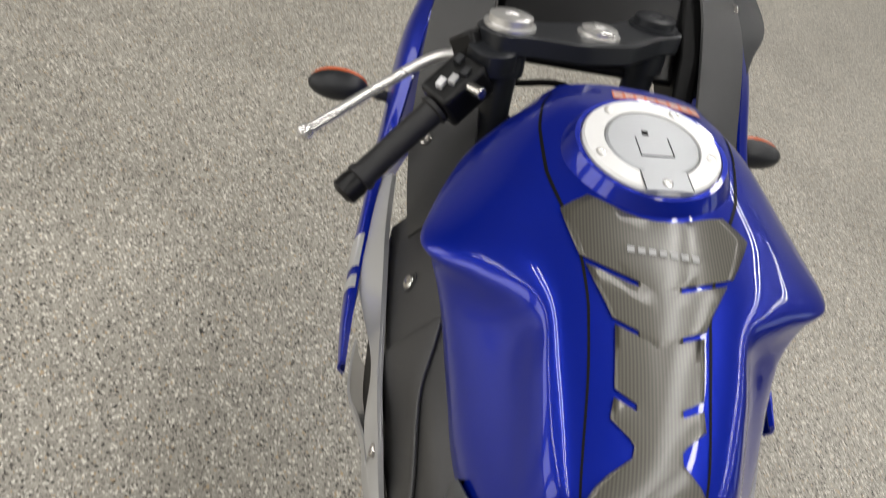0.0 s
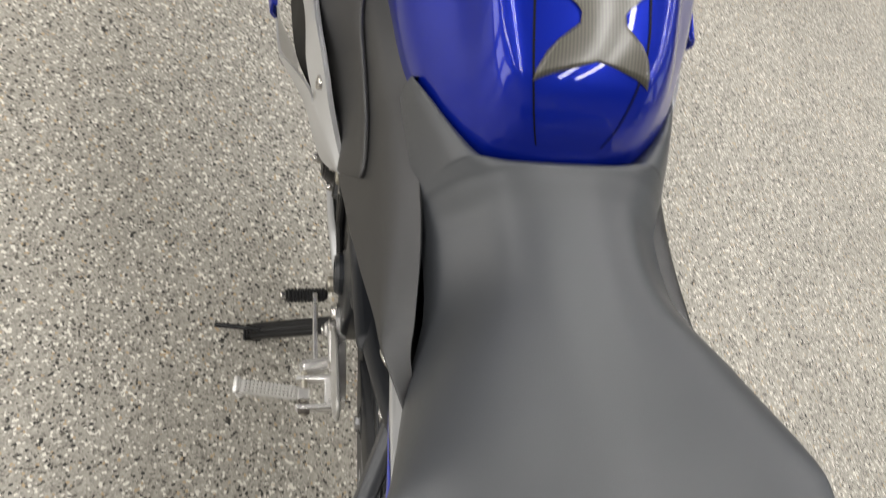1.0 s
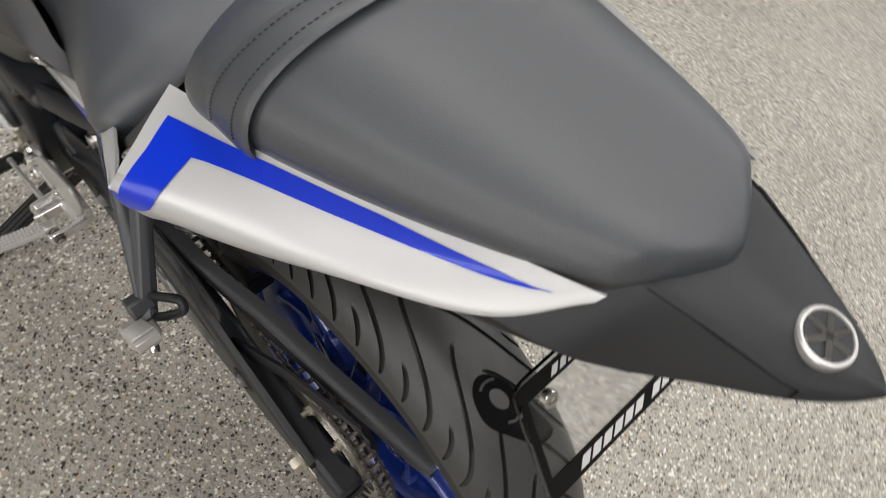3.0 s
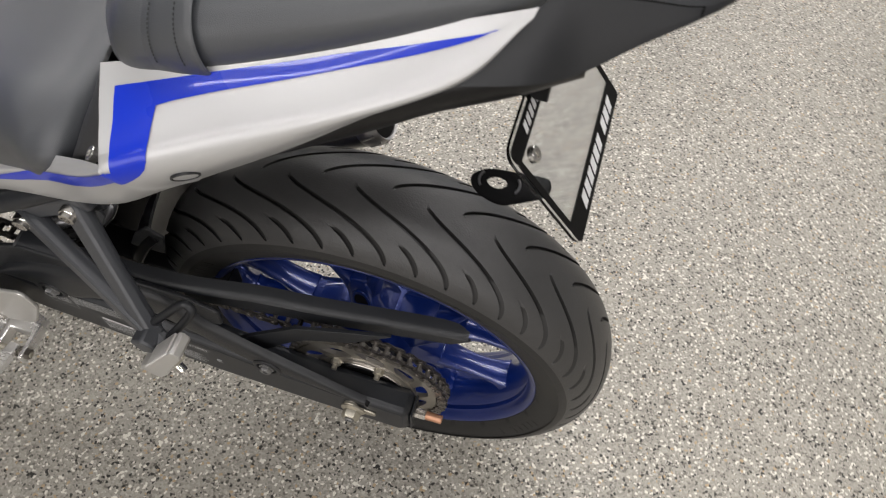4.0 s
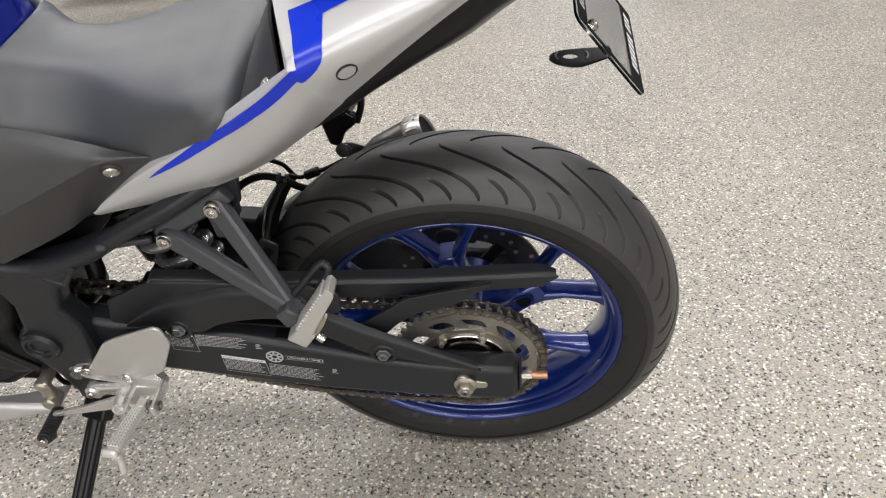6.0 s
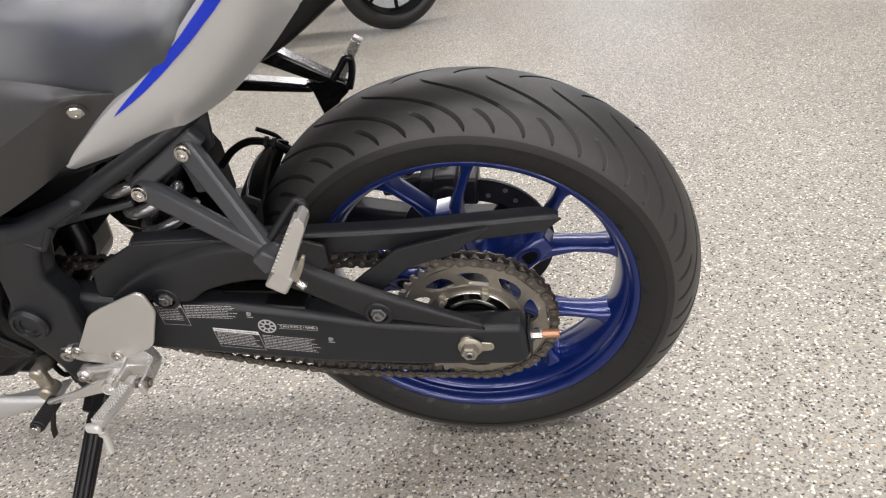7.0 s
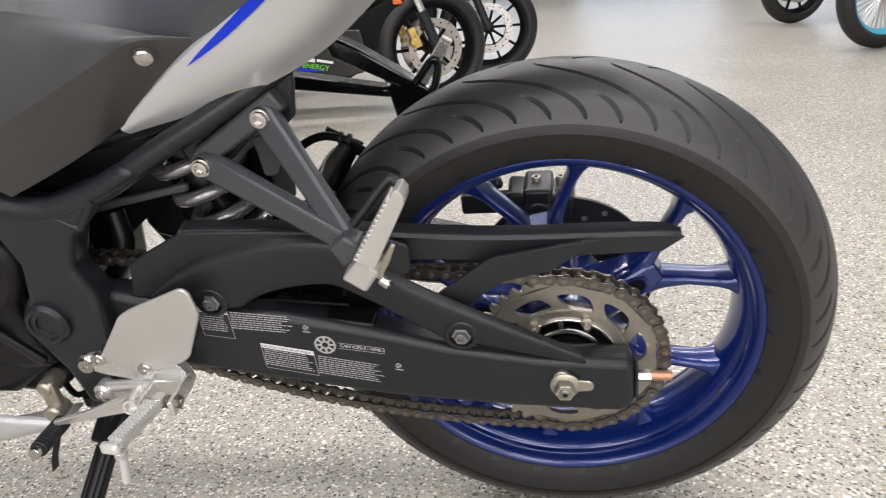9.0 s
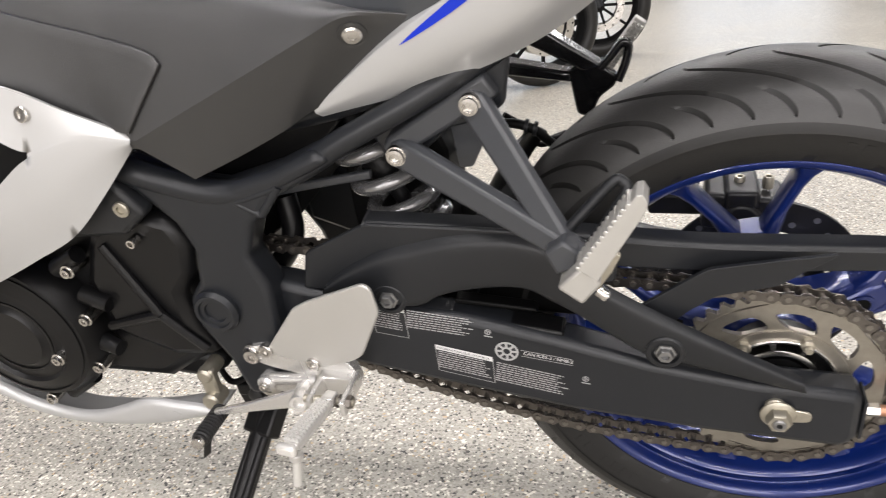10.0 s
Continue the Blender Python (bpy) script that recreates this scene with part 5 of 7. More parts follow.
    for k in range(5):
        a = radians(36 + 72 * k)
        p = A @ Vector((0.0565 * math.cos(a), 0.0565 * math.sin(a), 0.008))
        part("cap_bolt", bolt_bm(bmesh.new(), p, n, 0.0052, 0.0012), ALU, ring)
    # orange warning sticker in front of the cap
    bm = bmesh.new()
    s.patch(bm, [((8.34 + 0.01 * k, mid - 0.95 + 0.16 * k), (8.66 + 0.01 * k, mid - 0.95 + 0.16 * k)) for k in range(9)], 0.0012, TANK_SIDE, 4)
    st = part("warning_sticker", bm, ORANGE_INK, t, "orange and white warning sticker")
    bm = bmesh.new()
    for q in range(4):
        for k in range(8):
            u, v = 8.375 + 0.07 * q + 0.01 * k, mid - 0.93 + 0.16 * k
            s.patch(bm, [((u, v), (u + 0.028, v)), ((u + 0.008, v + 0.12), (u + 0.036, v + 0.12))], 0.0017, TANK_SIDE)
    part("sticker_text", bm, WHITE_INK, st)
    return t


TANK_SIDE = 1
tank()


def rider_seat():
    secs = [
        (0.195, [(0, 0.782), (0.05, 0.780), (0.085, 0.775), (0.112, 0.768), (0.118, 0.762), (0.114, 0.750)]),
        (0.200, [(0, 0.799), (0.055, 0.797), (0.100, 0.791), (0.134, 0.780), (0.142, 0.770), (0.138, 0.750)]),
        (0.212, [(0, 0.806), (0.06, 0.805), (0.112, 0.800), (0.150, 0.789), (0.162, 0.775), (0.157, 0.748)]),
        (0.232, [(0, 0.806), (0.056, 0.804), (0.114, 0.800), (0.154, 0.789), (0.168, 0.771), (0.163, 0.740)]),
        (0.26, [(0, 0.803), (0.05, 0.801), (0.110, 0.798), (0.148, 0.786), (0.161, 0.764), (0.158, 0.728)]),
        (0.33, [(0, 0.788), (0.04, 0.787), (0.092, 0.781), (0.122, 0.762), (0.139, 0.730), (0.142, 0.703)]),
        (0.40, [(0, 0.781), (0.033, 0.780), (0.062, 0.772), (0.086, 0.752), (0.108, 0.724), (0.118, 0.705)]),
        (0.46, [(0, 0.785), (0.033, 0.783), (0.058, 0.775), (0.078, 0.757), (0.102, 0.732), (0.113, 0.715)]),
        (0.488, [(0, 0.797), (0.036, 0.796), (0.062, 0.789), (0.084, 0.772), (0.104, 0.745), (0.114, 0.725)]),
        (0.498, [(0, 0.801), (0.040, 0.801), (0.066, 0.796), (0.088, 0.780), (0.106, 0.753), (0.116, 0.731)]),
        (0.504, [(0, 0.792), (0.040, 0.793), (0.070, 0.799), (0.090, 0.786), (0.107, 0.758), (0.117, 0.735)]),
        (0.509, [(0, 0.760), (0.046, 0.764), (0.074, 0.797), (0.092, 0.790), (0.108, 0.761), (0.118, 0.738)]),
        (0.535, [(0, 0.740), (0.072, 0.750), (0.092, 0.797), (0.104, 0.795), (0.114, 0.774), (0.122, 0.752)]),
        (0.565, [(0, 0.740), (0.090, 0.750), (0.108, 0.795), (0.116, 0.793), (0.122, 0.776), (0.126, 0.758)]),
        (0.588, [(0, 0.740), (0.104, 0.752), (0.119, 0.790), (0.124, 0.787), (0.127, 0.774), (0.128, 0.762)]),
    ]
    s, _ = loft("rider_seat", secs, VINYL, BIKE, "smooth dark grey vinyl rider seat", 8, 6, shift=lambda x: float(np.interp(x, (0.2, 0.3, 0.42, 0.5, 0.6), (-0.009, -0.012, -0.004, 0.003, 0.005))))
    return s


rider_seat()


def centre_line(x):
    """The tail stands a little askew: its middle in y over x."""
    return float(np.interp(x, (-0.30, -0.13, 0.05, 0.25, 0.5), (-0.038, -0.021, -0.005, -0.008, -0.011)))


def passenger_seat():
    secs = [
        (0.178, [(0, 0.868), (0.026, 0.867), (0.042, 0.862), (0.050, 0.852), (0.048, 0.838)]),
        (0.166, [(0, 0.908), (0.042, 0.904), (0.070, 0.892), (0.083, 0.875), (0.080, 0.846)]),
        (0.147, [(0, 0.931), (0.056, 0.926), (0.095, 0.910), (0.111, 0.889), (0.108, 0.854)]),
        (0.118, [(0, 0.947), (0.066, 0.943), (0.115, 0.927), (0.133, 0.903), (0.128, 0.868)]),
        (0.06, [(0, 0.955), (0.066, 0.951), (0.108, 0.936), (0.123, 0.912), (0.118, 0.882)]),
        (-0.02, [(0, 0.962), (0.058, 0.959), (0.092, 0.948), (0.104, 0.930), (0.100, 0.902)]),
        (-0.09, [(0, 0.968), (0.048, 0.966), (0.072, 0.959), (0.083, 0.944), (0.080, 0.922)]),
        (-0.130, [(0, 0.970), (0.038, 0.969), (0.056, 0.963), (0.066, 0.950), (0.063, 0.932)]),
        (-0.146, [(0, 0.968), (0.026, 0.967), (0.040, 0.962), (0.050, 0.950), (0.047, 0.935)]),
        (-0.158, [(0, 0.965), (0.016, 0.964), (0.025, 0.959), (0.031, 0.949), (0.029, 0.937)]),
        (-0.167, [(0, 0.960), (0.007, 0.959), (0.012, 0.955), (0.015, 0.948), (0.014, 0.939)]),
        (-0.171, [(0, 0.952), (0.003, 0.951), (0.005, 0.949), (0.006, 0.945), (0.006, 0.940)]),
    ]
    s, surf = loft("passenger_seat", secs, VINYL, BIKE, "dark grey vinyl passenger seat with a stitched strap", 8, 6, shift=centre_line, right=lambda x: float(np.interp(x, (-0.13, -0.09, -0.02, 0.06, 0.12), (1.0, 0.985, 0.985, 1.015, 1.01))))
    # strap across the front part, a little proud
    mv = surf.size()[1]
    bm = bmesh.new()
    lo, hi = 3.40, 4.06
    side = -1
    n = 40
    top = []
    for k in range(n + 1):
        v = 0.02 + (mv - 0.04) * k / n
        bend = 0.25 * (1 - (2 * k / n - 1) ** 2)
        row = []
        for u, lift in ((lo, -0.0005), (lo + 0.08, 0.0002), ((lo + hi) / 2, 0.0030), (hi - 0.08, 0.0060), (hi - 0.02, 0.0062), (hi, 0.0052), (hi - 0.02, 0.0040), (hi - 0.08, -0.002)):
            row.append(bm.verts.new(surf.at(u - bend, v) - lift * surf.normal(u - bend, v) * -side * STRAP_SIDE))
        top.append(row)
    for p, q in zip(top, top[1:]):
        for i in range(len(p) - 1):
            bm.faces.new((p[i], p[i + 1], q[i + 1], q[i]))
    st = part("strap", bm, VINYL, s, "stitched vinyl seat strap", 60)
    # stitches in two rows
    for row, lift in ((3.57, 0.0018), (3.88, 0.0050)):
        bm = bmesh.new()
        for k in range(74):
            v = 0.9 + (mv - 1.8) * k / 73
            bend = 0.25 * (1 - (2 * v / mv - 1) ** 2)
            p = surf.at(row - bend, v) + lift * surf.normal(row - bend, v) * -STRAP_SIDE
            q = surf.at(row - bend, v + 0.045) + lift * surf.normal(row - bend, v + 0.045) * -STRAP_SIDE
            bm_rod(bm, p, q, 0.0005, steps=5)
        tagged(part("stitching", bm, STITCH, st), kind="stuff")
    return s


STRAP_SIDE = 1
passenger_seat()

# rows run from the forward tip to the rear; columns: inner edge, upper face, arris, lower edge
TAIL = [
    [(0.424, 0.126, 0.634), (0.424, 0.128, 0.633), (0.423, 0.131, 0.631), (0.421, 0.131, 0.627), (0.418, 0.126, 0.622)],
    [(0.345, 0.130, 0.694), (0.343, 0.136, 0.692), (0.340, 0.141, 0.688), (0.320, 0.138, 0.668), (0.304, 0.122, 0.648)],
    [(0.249, 0.138, 0.752), (0.247, 0.146, 0.750), (0.243, 0.153, 0.744), (0.226, 0.150, 0.708), (0.213, 0.122, 0.684)],
    [(0.178, 0.162, 0.807), (0.176, 0.168, 0.805), (0.171, 0.175, 0.798), (0.156, 0.166, 0.760), (0.146, 0.126, 0.731)],
    [(0.1255, 0.1845, 0.849), (0.1235, 0.1875, 0.8485), (0.1200, 0.1905, 0.8475), (0.107, 0.176, 0.815), (0.093, 0.136, 0.779)],
    [(0.142, 0.127, 0.886), (0.132, 0.158, 0.870), (0.1185, 0.189, 0.851), (0.105, 0.175, 0.818), (0.090, 0.136, 0.783)],
    [(0.070, 0.112, 0.902), (0.064, 0.136, 0.888), (0.055, 0.160, 0.870), (0.036, 0.154, 0.856), (0.012, 0.128, 0.842)],
    [(-0.015, 0.087, 0.920), (-0.018, 0.108, 0.907), (-0.024, 0.128, 0.891), (-0.034, 0.122, 0.883), (-0.045, 0.104, 0.874)],
    [(-0.095, 0.063, 0.939), (-0.097, 0.077, 0.928), (-0.100, 0.090, 0.914), (-0.102, 0.087, 0.909), (-0.104, 0.080, 0.904)],
    [(-0.140, 0.049, 0.950), (-0.139, 0.051, 0.947), (-0.138, 0.053, 0.944), (-0.137, 0.0525, 0.9425), (-0.136, 0.052, 0.941)],
]


def tail_cowl(s):
    flare = (0.0, 0.012, 0.020, 0.021, 0.021, 0.020, 0.023, 0.014, 0.006, 0.0)
    grid = [[(x, y if s > 0 else 2 * centre_line(x) - y - wide, z) for x, y, z in row] for row, wide in zip(TAIL, flare)]
    surf = Surface(grid, (4, 5))
    side = -1 if s > 0 else 1
    t = part("tail_cowl", surf.sheet(bmesh.new(), 72, 24, 0.003, -1 if s > 0 else 1), SILVER, BIKE, "silver tail panel with a blue stripe", 28)
    bevel(t, 0.0022, 2)
    bm = bmesh.new()
    # long stripe along the upper face, tapering to a point at the rear; nearer the seat on the right
    inward = 0.0 if s > 0 else 0.60
    cols = []
    for k in range(41):
        u = 5.17 + 3.33 * k / 40
        ul = 5.60 + 2.90 * k / 40
        cols.append(((u, float(np.interp(u, (5.17, 5.7, 6.2, 7.1, 7.9, 8.5), (0.50, 0.48, 0.45, 0.45, 0.60, 0.85))) - 0.7 * inward * min(1.0, (u - 5.17) * 2)),
                     (ul, float(np.interp(ul, (5.6, 5.75, 6.2, 7.1, 7.9, 8.5), (1.02, 0.98, 0.93, 0.88, 0.87, 0.87))) - inward * min(1.0, (ul - 5.6) * 2))))
    surf.patch(bm, cols, 0.0009, side, 6)
    # band over the arris, rounding off into the forward ribbon
    near = ((5.17, 0.50), (5.15, 1.21), (5.11, 1.69), (5.055, 2.05), (5.045, 2.15), (5.04, 2.30), (5.035, 2.42))
    away = ((5.60, 1.02), (5.53, 1.61), (5.44, 2.05), (5.36, 2.25), (5.25, 2.39), (5.15, 2.46), (5.04, 2.51))

    def along(line, f):
        k = [i / (len(line) - 1) for i in range(len(line))]
        return float(np.interp(f, k, [p[0] for p in line])), float(np.interp(f, k, [p[1] for p in line]))

    surf.patch(bm, [(along(near, k / 36), along(away, k / 36)) for k in range(37)], 0.0009, side, 6)
    # ribbon along the arm to a point
    cols = []
    for k in range(41):
        u = 5.05 - 3.93 * k / 40
        cols.append(((u, float(np.interp(u, (1.12, 1.3, 1.5, 1.7, 1.9, 2.8, 3.56, 5.05), (2.19, 2.07, 1.95, 1.82, 1.68, 1.70, 1.84, 2.08)))),
                     (u, float(np.interp(u, (1.12, 1.25, 1.4, 1.65, 1.8, 2.2, 3.0, 3.65, 5.05), (2.21, 2.235, 2.235, 2.21, 2.17, 2.14, 2.20, 2.33, 2.51))))))
    surf.patch(bm, cols, 0.0009, side, 4)
    bmesh.ops.remove_doubles(bm, verts=bm.verts, dist=0.0004)
    part("stripe", bm, BLUE_DECAL, t, "blue stripe decal", 60)
    p = surf.at(5.41, 3.09)
    n = surf.normal(5.41, 3.09)
    n = n if n.y * s > 0 else -n
    bm = bm_lathe(bmesh.new(), [(0.0108, -0.003), (0.0108, 0.0010), (0.0100, 0.0014), (0.0090, -0.0010)], aim(p, p + n), 28)
    plug = part("plug", bm, PLASTIC, t, "round panel plug with a dark rim")
    part("plug_face", bm_lathe(bmesh.new(), [(0.0088, -0.002), (0.0088, 0.0009), (0.005, 0.0011)], aim(p, p + n), 28), SILVER, plug)


tail_cowl(1)
tail_cowl(-1)


def tail_cover():
    # black centre piece behind the passenger seat: a level top with a pointed end, flanks folded under it
    secs = [
        (-0.09, [(0, 0.940), (0.040, 0.940), (0.052, 0.938), (0.056, 0.935), (0.100, 0.905), (0.098, 0.899), (0.05, 0.880)]),
        (-0.14, [(0, 0.949), (0.040, 0.947), (0.049, 0.945), (0.053, 0.942), (0.085, 0.902), (0.083, 0.896), (0.045, 0.885)]),
        (-0.171, [(0, 0.951), (0.036, 0.947), (0.044, 0.944), (0.047, 0.941), (0.067, 0.899), (0.065, 0.894), (0.036, 0.890)]),
        (-0.205, [(0, 0.949), (0.030, 0.944), (0.037, 0.941), (0.040, 0.938), (0.051, 0.915), (0.049, 0.911), (0.026, 0.908)]),
        (-0.240, [(0, 0.946), (0.024, 0.940), (0.029, 0.937), (0.031, 0.935), (0.034, 0.930), (0.033, 0.927), (0.018, 0.925)]),
        (-0.262, [(0, 0.945), (0.010, 0.942), (0.014, 0.940), (0.0155, 0.938), (0.016, 0.935), (0.0155, 0.933), (0.009, 0.932)]),
        (-0.274, [(0, 0.943), (0.0010, 0.942), (0.0015, 0.9415), (0.0018, 0.941), (0.0020, 0.940), (0.0018, 0.939), (0.001, 0.938)]),
    ]
    t, s = loft("tail_cover", secs, PLASTIC, BIKE, "matt black tail cover with a round silver emblem", 8, 6, shift=centre_line, right=lambda x: float(np.interp(x, (-0.25, -0.15, -0.09), (1.0, 1.16, 1.16))))
    for sg in (1, -1):
        cols = [((1.3 + 2.7 * k / 30, 6 + sg * 2.45), (1.3 + 2.7 * k / 30, 6 + sg * 2.75)) for k in range(31)]
        cross = [((4.0, 6 + sg * (2.45 + 1.5 * k / 8)), (4.05, 6 + sg * (2.45 + 1.5 * k / 8))) for k in range(9)]
        for line in (cols, cross):
            bm = bmesh.new()
            s.patch(bm, line, 0.0007, TAIL_SIDE)
            part("seam", bm, BLACK_INK, t)
    c = s.at(3.74, 6)
    n = Vector((-0.05, 0, 1)).normalized()
    A = aim(c, c + n)
    bm = bm_lathe(bmesh.new(), [(0.0178, -0.004), (0.0178, 0.0016), (0.0168, 0.0028), (0.0152, 0.0028), (0.0148, 0.0016), (0.003, 0.0016)], A, 40)
    e = part("emblem", bm, ALU, t, "round silver emblem with crossed bars")
    part("emblem_field", bm_lathe(bmesh.new(), [(0.0146, 0.001), (0.0146, 0.0020), (0.004, 0.0020)], A, 32), CALIPER, e)
    for k in range(3):
        bm = bm_box(bmesh.new(), (-0.0142, -0.0019, 0.0018), (0.0142, 0.0019, 0.0034), A @ pose(0, 0, 0, 0, 0, 60 * k + 30))
        part("emblem_bar", bm, CHROME, e)
    # undertail between the panels
    secs = [
        (0.24, [(0, 0.74), (0.07, 0.74), (0.112, 0.72), (0.112, 0.690), (0.08, 0.686)]),
        (0.14, [(0, 0.80), (0.08, 0.80), (0.122, 0.765), (0.116, 0.728), (0.08, 0.724)]),
        (0.06, [(0, 0.84), (0.08, 0.84), (0.120, 0.815), (0.106, 0.776), (0.074, 0.766)]),
        (-0.02, [(0, 0.88), (0.07, 0.88), (0.108, 0.862), (0.100, 0.823), (0.07, 0.800)]),
        (-0.08, [(0, 0.90), (0.06, 0.90), (0.096, 0.887), (0.093, 0.858), (0.065, 0.838)]),
        (-0.135, [(0, 0.915), (0.045, 0.915), (0.081, 0.899), (0.080, 0.876), (0.06, 0.862)]),
        (-0.178, [(0, 0.915), (0.04, 0.915), (0.062, 0.902), (0.061, 0.886), (0.045, 0.879)]),
    ]
    loft("undertail", secs, PLASTIC_DARK, BIKE, "black plastic undertail", 5, 4, shift=centre_line)
    # seat latch panel between the two seats, with a screw
    rows = []
    for (ya, x0, z0), (yb, x1, z1), (yc, x2, z2) in (
            ((0.146, 0.202, 0.762), (0.154, 0.172, 0.798), (0.166, 0.138, 0.824)), ((0.142, 0.202, 0.768), (0.150, 0.172, 0.806), (0.158, 0.140, 0.830)),
            ((0.116, 0.202, 0.774), (0.119, 0.174, 0.826), (0.124, 0.148, 0.868)), ((0.07, 0.202, 0.778), (0.07, 0.178, 0.834), (0.07, 0.158, 0.866)),
            ((-0.01, 0.202, 0.780), (-0.01, 0.180, 0.834), (-0.01, 0.162, 0.866)), ((-0.09, 0.202, 0.778), (-0.09, 0.178, 0.834), (-0.09, 0.158, 0.866)),
            ((-0.132, 0.204, 0.776), (-0.136, 0.174, 0.832), (-0.142, 0.146, 0.878)), ((-0.178, 0.206, 0.766), (-0.190, 0.170, 0.816), (-0.207, 0.137, 0.846))):
        rows.append([(x0 + 0.004, ya, z0 - 0.02), (x0, ya, z0), ((x0 + x1) / 2, (ya + yb) / 2, (z0 + z1) / 2 + 0.004), (x1, yb, z1), ((x1 + x2) / 2, (yb + yc) / 2, (z1 + z2) / 2), (x2, yc, z2)])
    m = part("seat_infill", Surface(rows).sheet(bmesh.new(), 35, 20, 0.003), COVER, BIKE, "black plastic panel between the seats", 40)
    bolt((0.1565, 0.1605, 0.8190), (0.62, 0.25, 0.74), 0.0062, 0.0025, STEEL, m, "screw")


TAIL_SIDE = -1
tail_cover()


def plate_holder():
    # clear plate in a black frame, leaning under the tail
    lo, hi = Vector((-0.2105, 0, 0.735)), Vector((-0.136, 0, 0.830))
    up = (hi - lo).normalized()
    nrm = Vector((up.z, 0, -up.x)) * -1
    H = (hi - lo).length
    M = Matrix.Translation(lo + Vector((0, -0.012, 0))) @ Matrix(((0, up.x, nrm.x, 0), (1, up.y, nrm.y, 0), (0, up.z, nrm.z, 0), (0, 0, 0, 1)))
    w = 0.088

    def sheet(outline, z0, z1):
        bm = bmesh.new()
        a = [bm.verts.new(M @ Vector((x, y, z0))) for x, y in outline]
        b = [bm.verts.new(M @ Vector((x, y, z1))) for x, y in outline]
        bm.faces.new(a)
        bm.faces.new(b)
        for i in range(len(a)):
            j = (i + 1) % len(a)
            bm.faces.new((a[i], a[j], b[j], b[i]))
        return bm

    def rr(x0, y0, x1, y1, r):
        return [(p.x, p.y) for p in rounded([(x0, y0, 0), (x1, y0, 0), (x1, y1, 0), (x0, y1, 0)], r, 5)]

    p = part("plate_holder", sheet(rr(-w, 0, w, H, 0.014), 0.0, 0.003), ACRYLIC, BIKE, "clear plastic plate holder with black lettered borders")
    p.visible_shadow = False
    for nm, x0, y0, x1, y1 in (("lower_border", -w + 0.002, 0.002, w - 0.002, 0.024), ("upper_border", -w + 0.002, H - 0.017, w - 0.002, H - 0.002)):
        b = part(nm, sheet(rr(x0, y0, x1, y1, 0.006), 0.0035, 0.0045), BLACK_INK, p, "black border strip")
        bm = bmesh.new()
        if nm == "lower_border":
            spans = [(-0.066 + 0.0125 * k, -0.0565 + 0.0125 * k) for k in range(3)] + [(-0.020 + 0.0125 * k, -0.0105 + 0.0125 * k) for k in range(6)]
        else:
            spans = [(-0.070 + 0.0085 * k, -0.064 + 0.0085 * k) for k in range(15)]
        for a, c in spans:
            lean = (y1 - y0) * 0.12
            bm.faces.new([bm.verts.new(M @ Vector((x, y0 + (y1 - y0) * h, 0.0048))) for x, h in ((a + lean, 0.25), (c + lean, 0.25), (c - lean, 0.78), (a - lean, 0.78))])
        part("text_bar", bm, WHITE_INK, b)
    for sx in (-1, 1):
        part("side_border", sheet([(sx * (w - 0.008), 0.022), (sx * (w - 0.002), 0.022), (sx * (w - 0.002), H - 0.016), (sx * (w - 0.008), H - 0.016)], 0.0035, 0.0045), BLACK_INK, p)
    # backing stay, tab with a hole, and stem to the tail
    bm = sheet([(-0.022, H - 0.012), (0.022, H - 0.012), (0.020, H + 0.02), (-0.020, H + 0.02)], -0.004, -0.002)
    bm = bm_box(bm, (-0.156, -0.012, 0.826), (-0.134, 0.012, 0.93))
    bevel(part("stem", bm, PLASTIC_DARK, p), 0.003)
    bolt(M @ Vector((0.062, H - 0.03, 0.003)), nrm, 0.007, 0.003, STEEL, p)
    bm = bmesh.new()
    ring_o = rounded([(-0.176, 0.052, 0.7845), (-0.150, 0.053, 0.7845), (-0.122, 0.056, 0.7845), (-0.110, 0.068, 0.7845), (-0.120, 0.081, 0.7845), (-0.142, 0.088, 0.7845), (-0.176, 0.068, 0.7845)], 0.010, 5)
    hole = [Vector((-0.134 + 0.0085 * math.cos(2 * math.pi * k / 18), 0.067 + 0.0065 * math.sin(2 * math.pi * k / 18), 0.7845)) for k in range(18)]
    n = len(ring_o)
    for z in (0.0, -0.003):
        o = [bm.verts.new(q + Vector((0, 0, z))) for q in ring_o]
        h = [bm.verts.new(q + Vector((0, 0, z))) for q in hole]
        es = [bm.edges.new((o[i], o[(i + 1) % n])) for i in range(n)] + [bm.edges.new((h[i], h[(i + 1) % 18])) for i in range(18)]
        bmesh.ops.triangle_fill(bm, use_beauty=True, use_dissolve=False, edges=es)
    tab = part("tab", bm, BLACK_INK, p, "black bracket tab with a round hole")
    for a0 in (150, -30):
        arc = [(-0.1357 + 0.0165 * math.cos(radians(a0 + 12 * k)), 0.0675 + 0.0135 * math.sin(radians(a0 + 12 * k)), 0.7850) for k in range(6)]
        tube("raised_arc", arc, 0.0011, STEEL_DISC, tab, n=2, steps=6)


plate_holder()


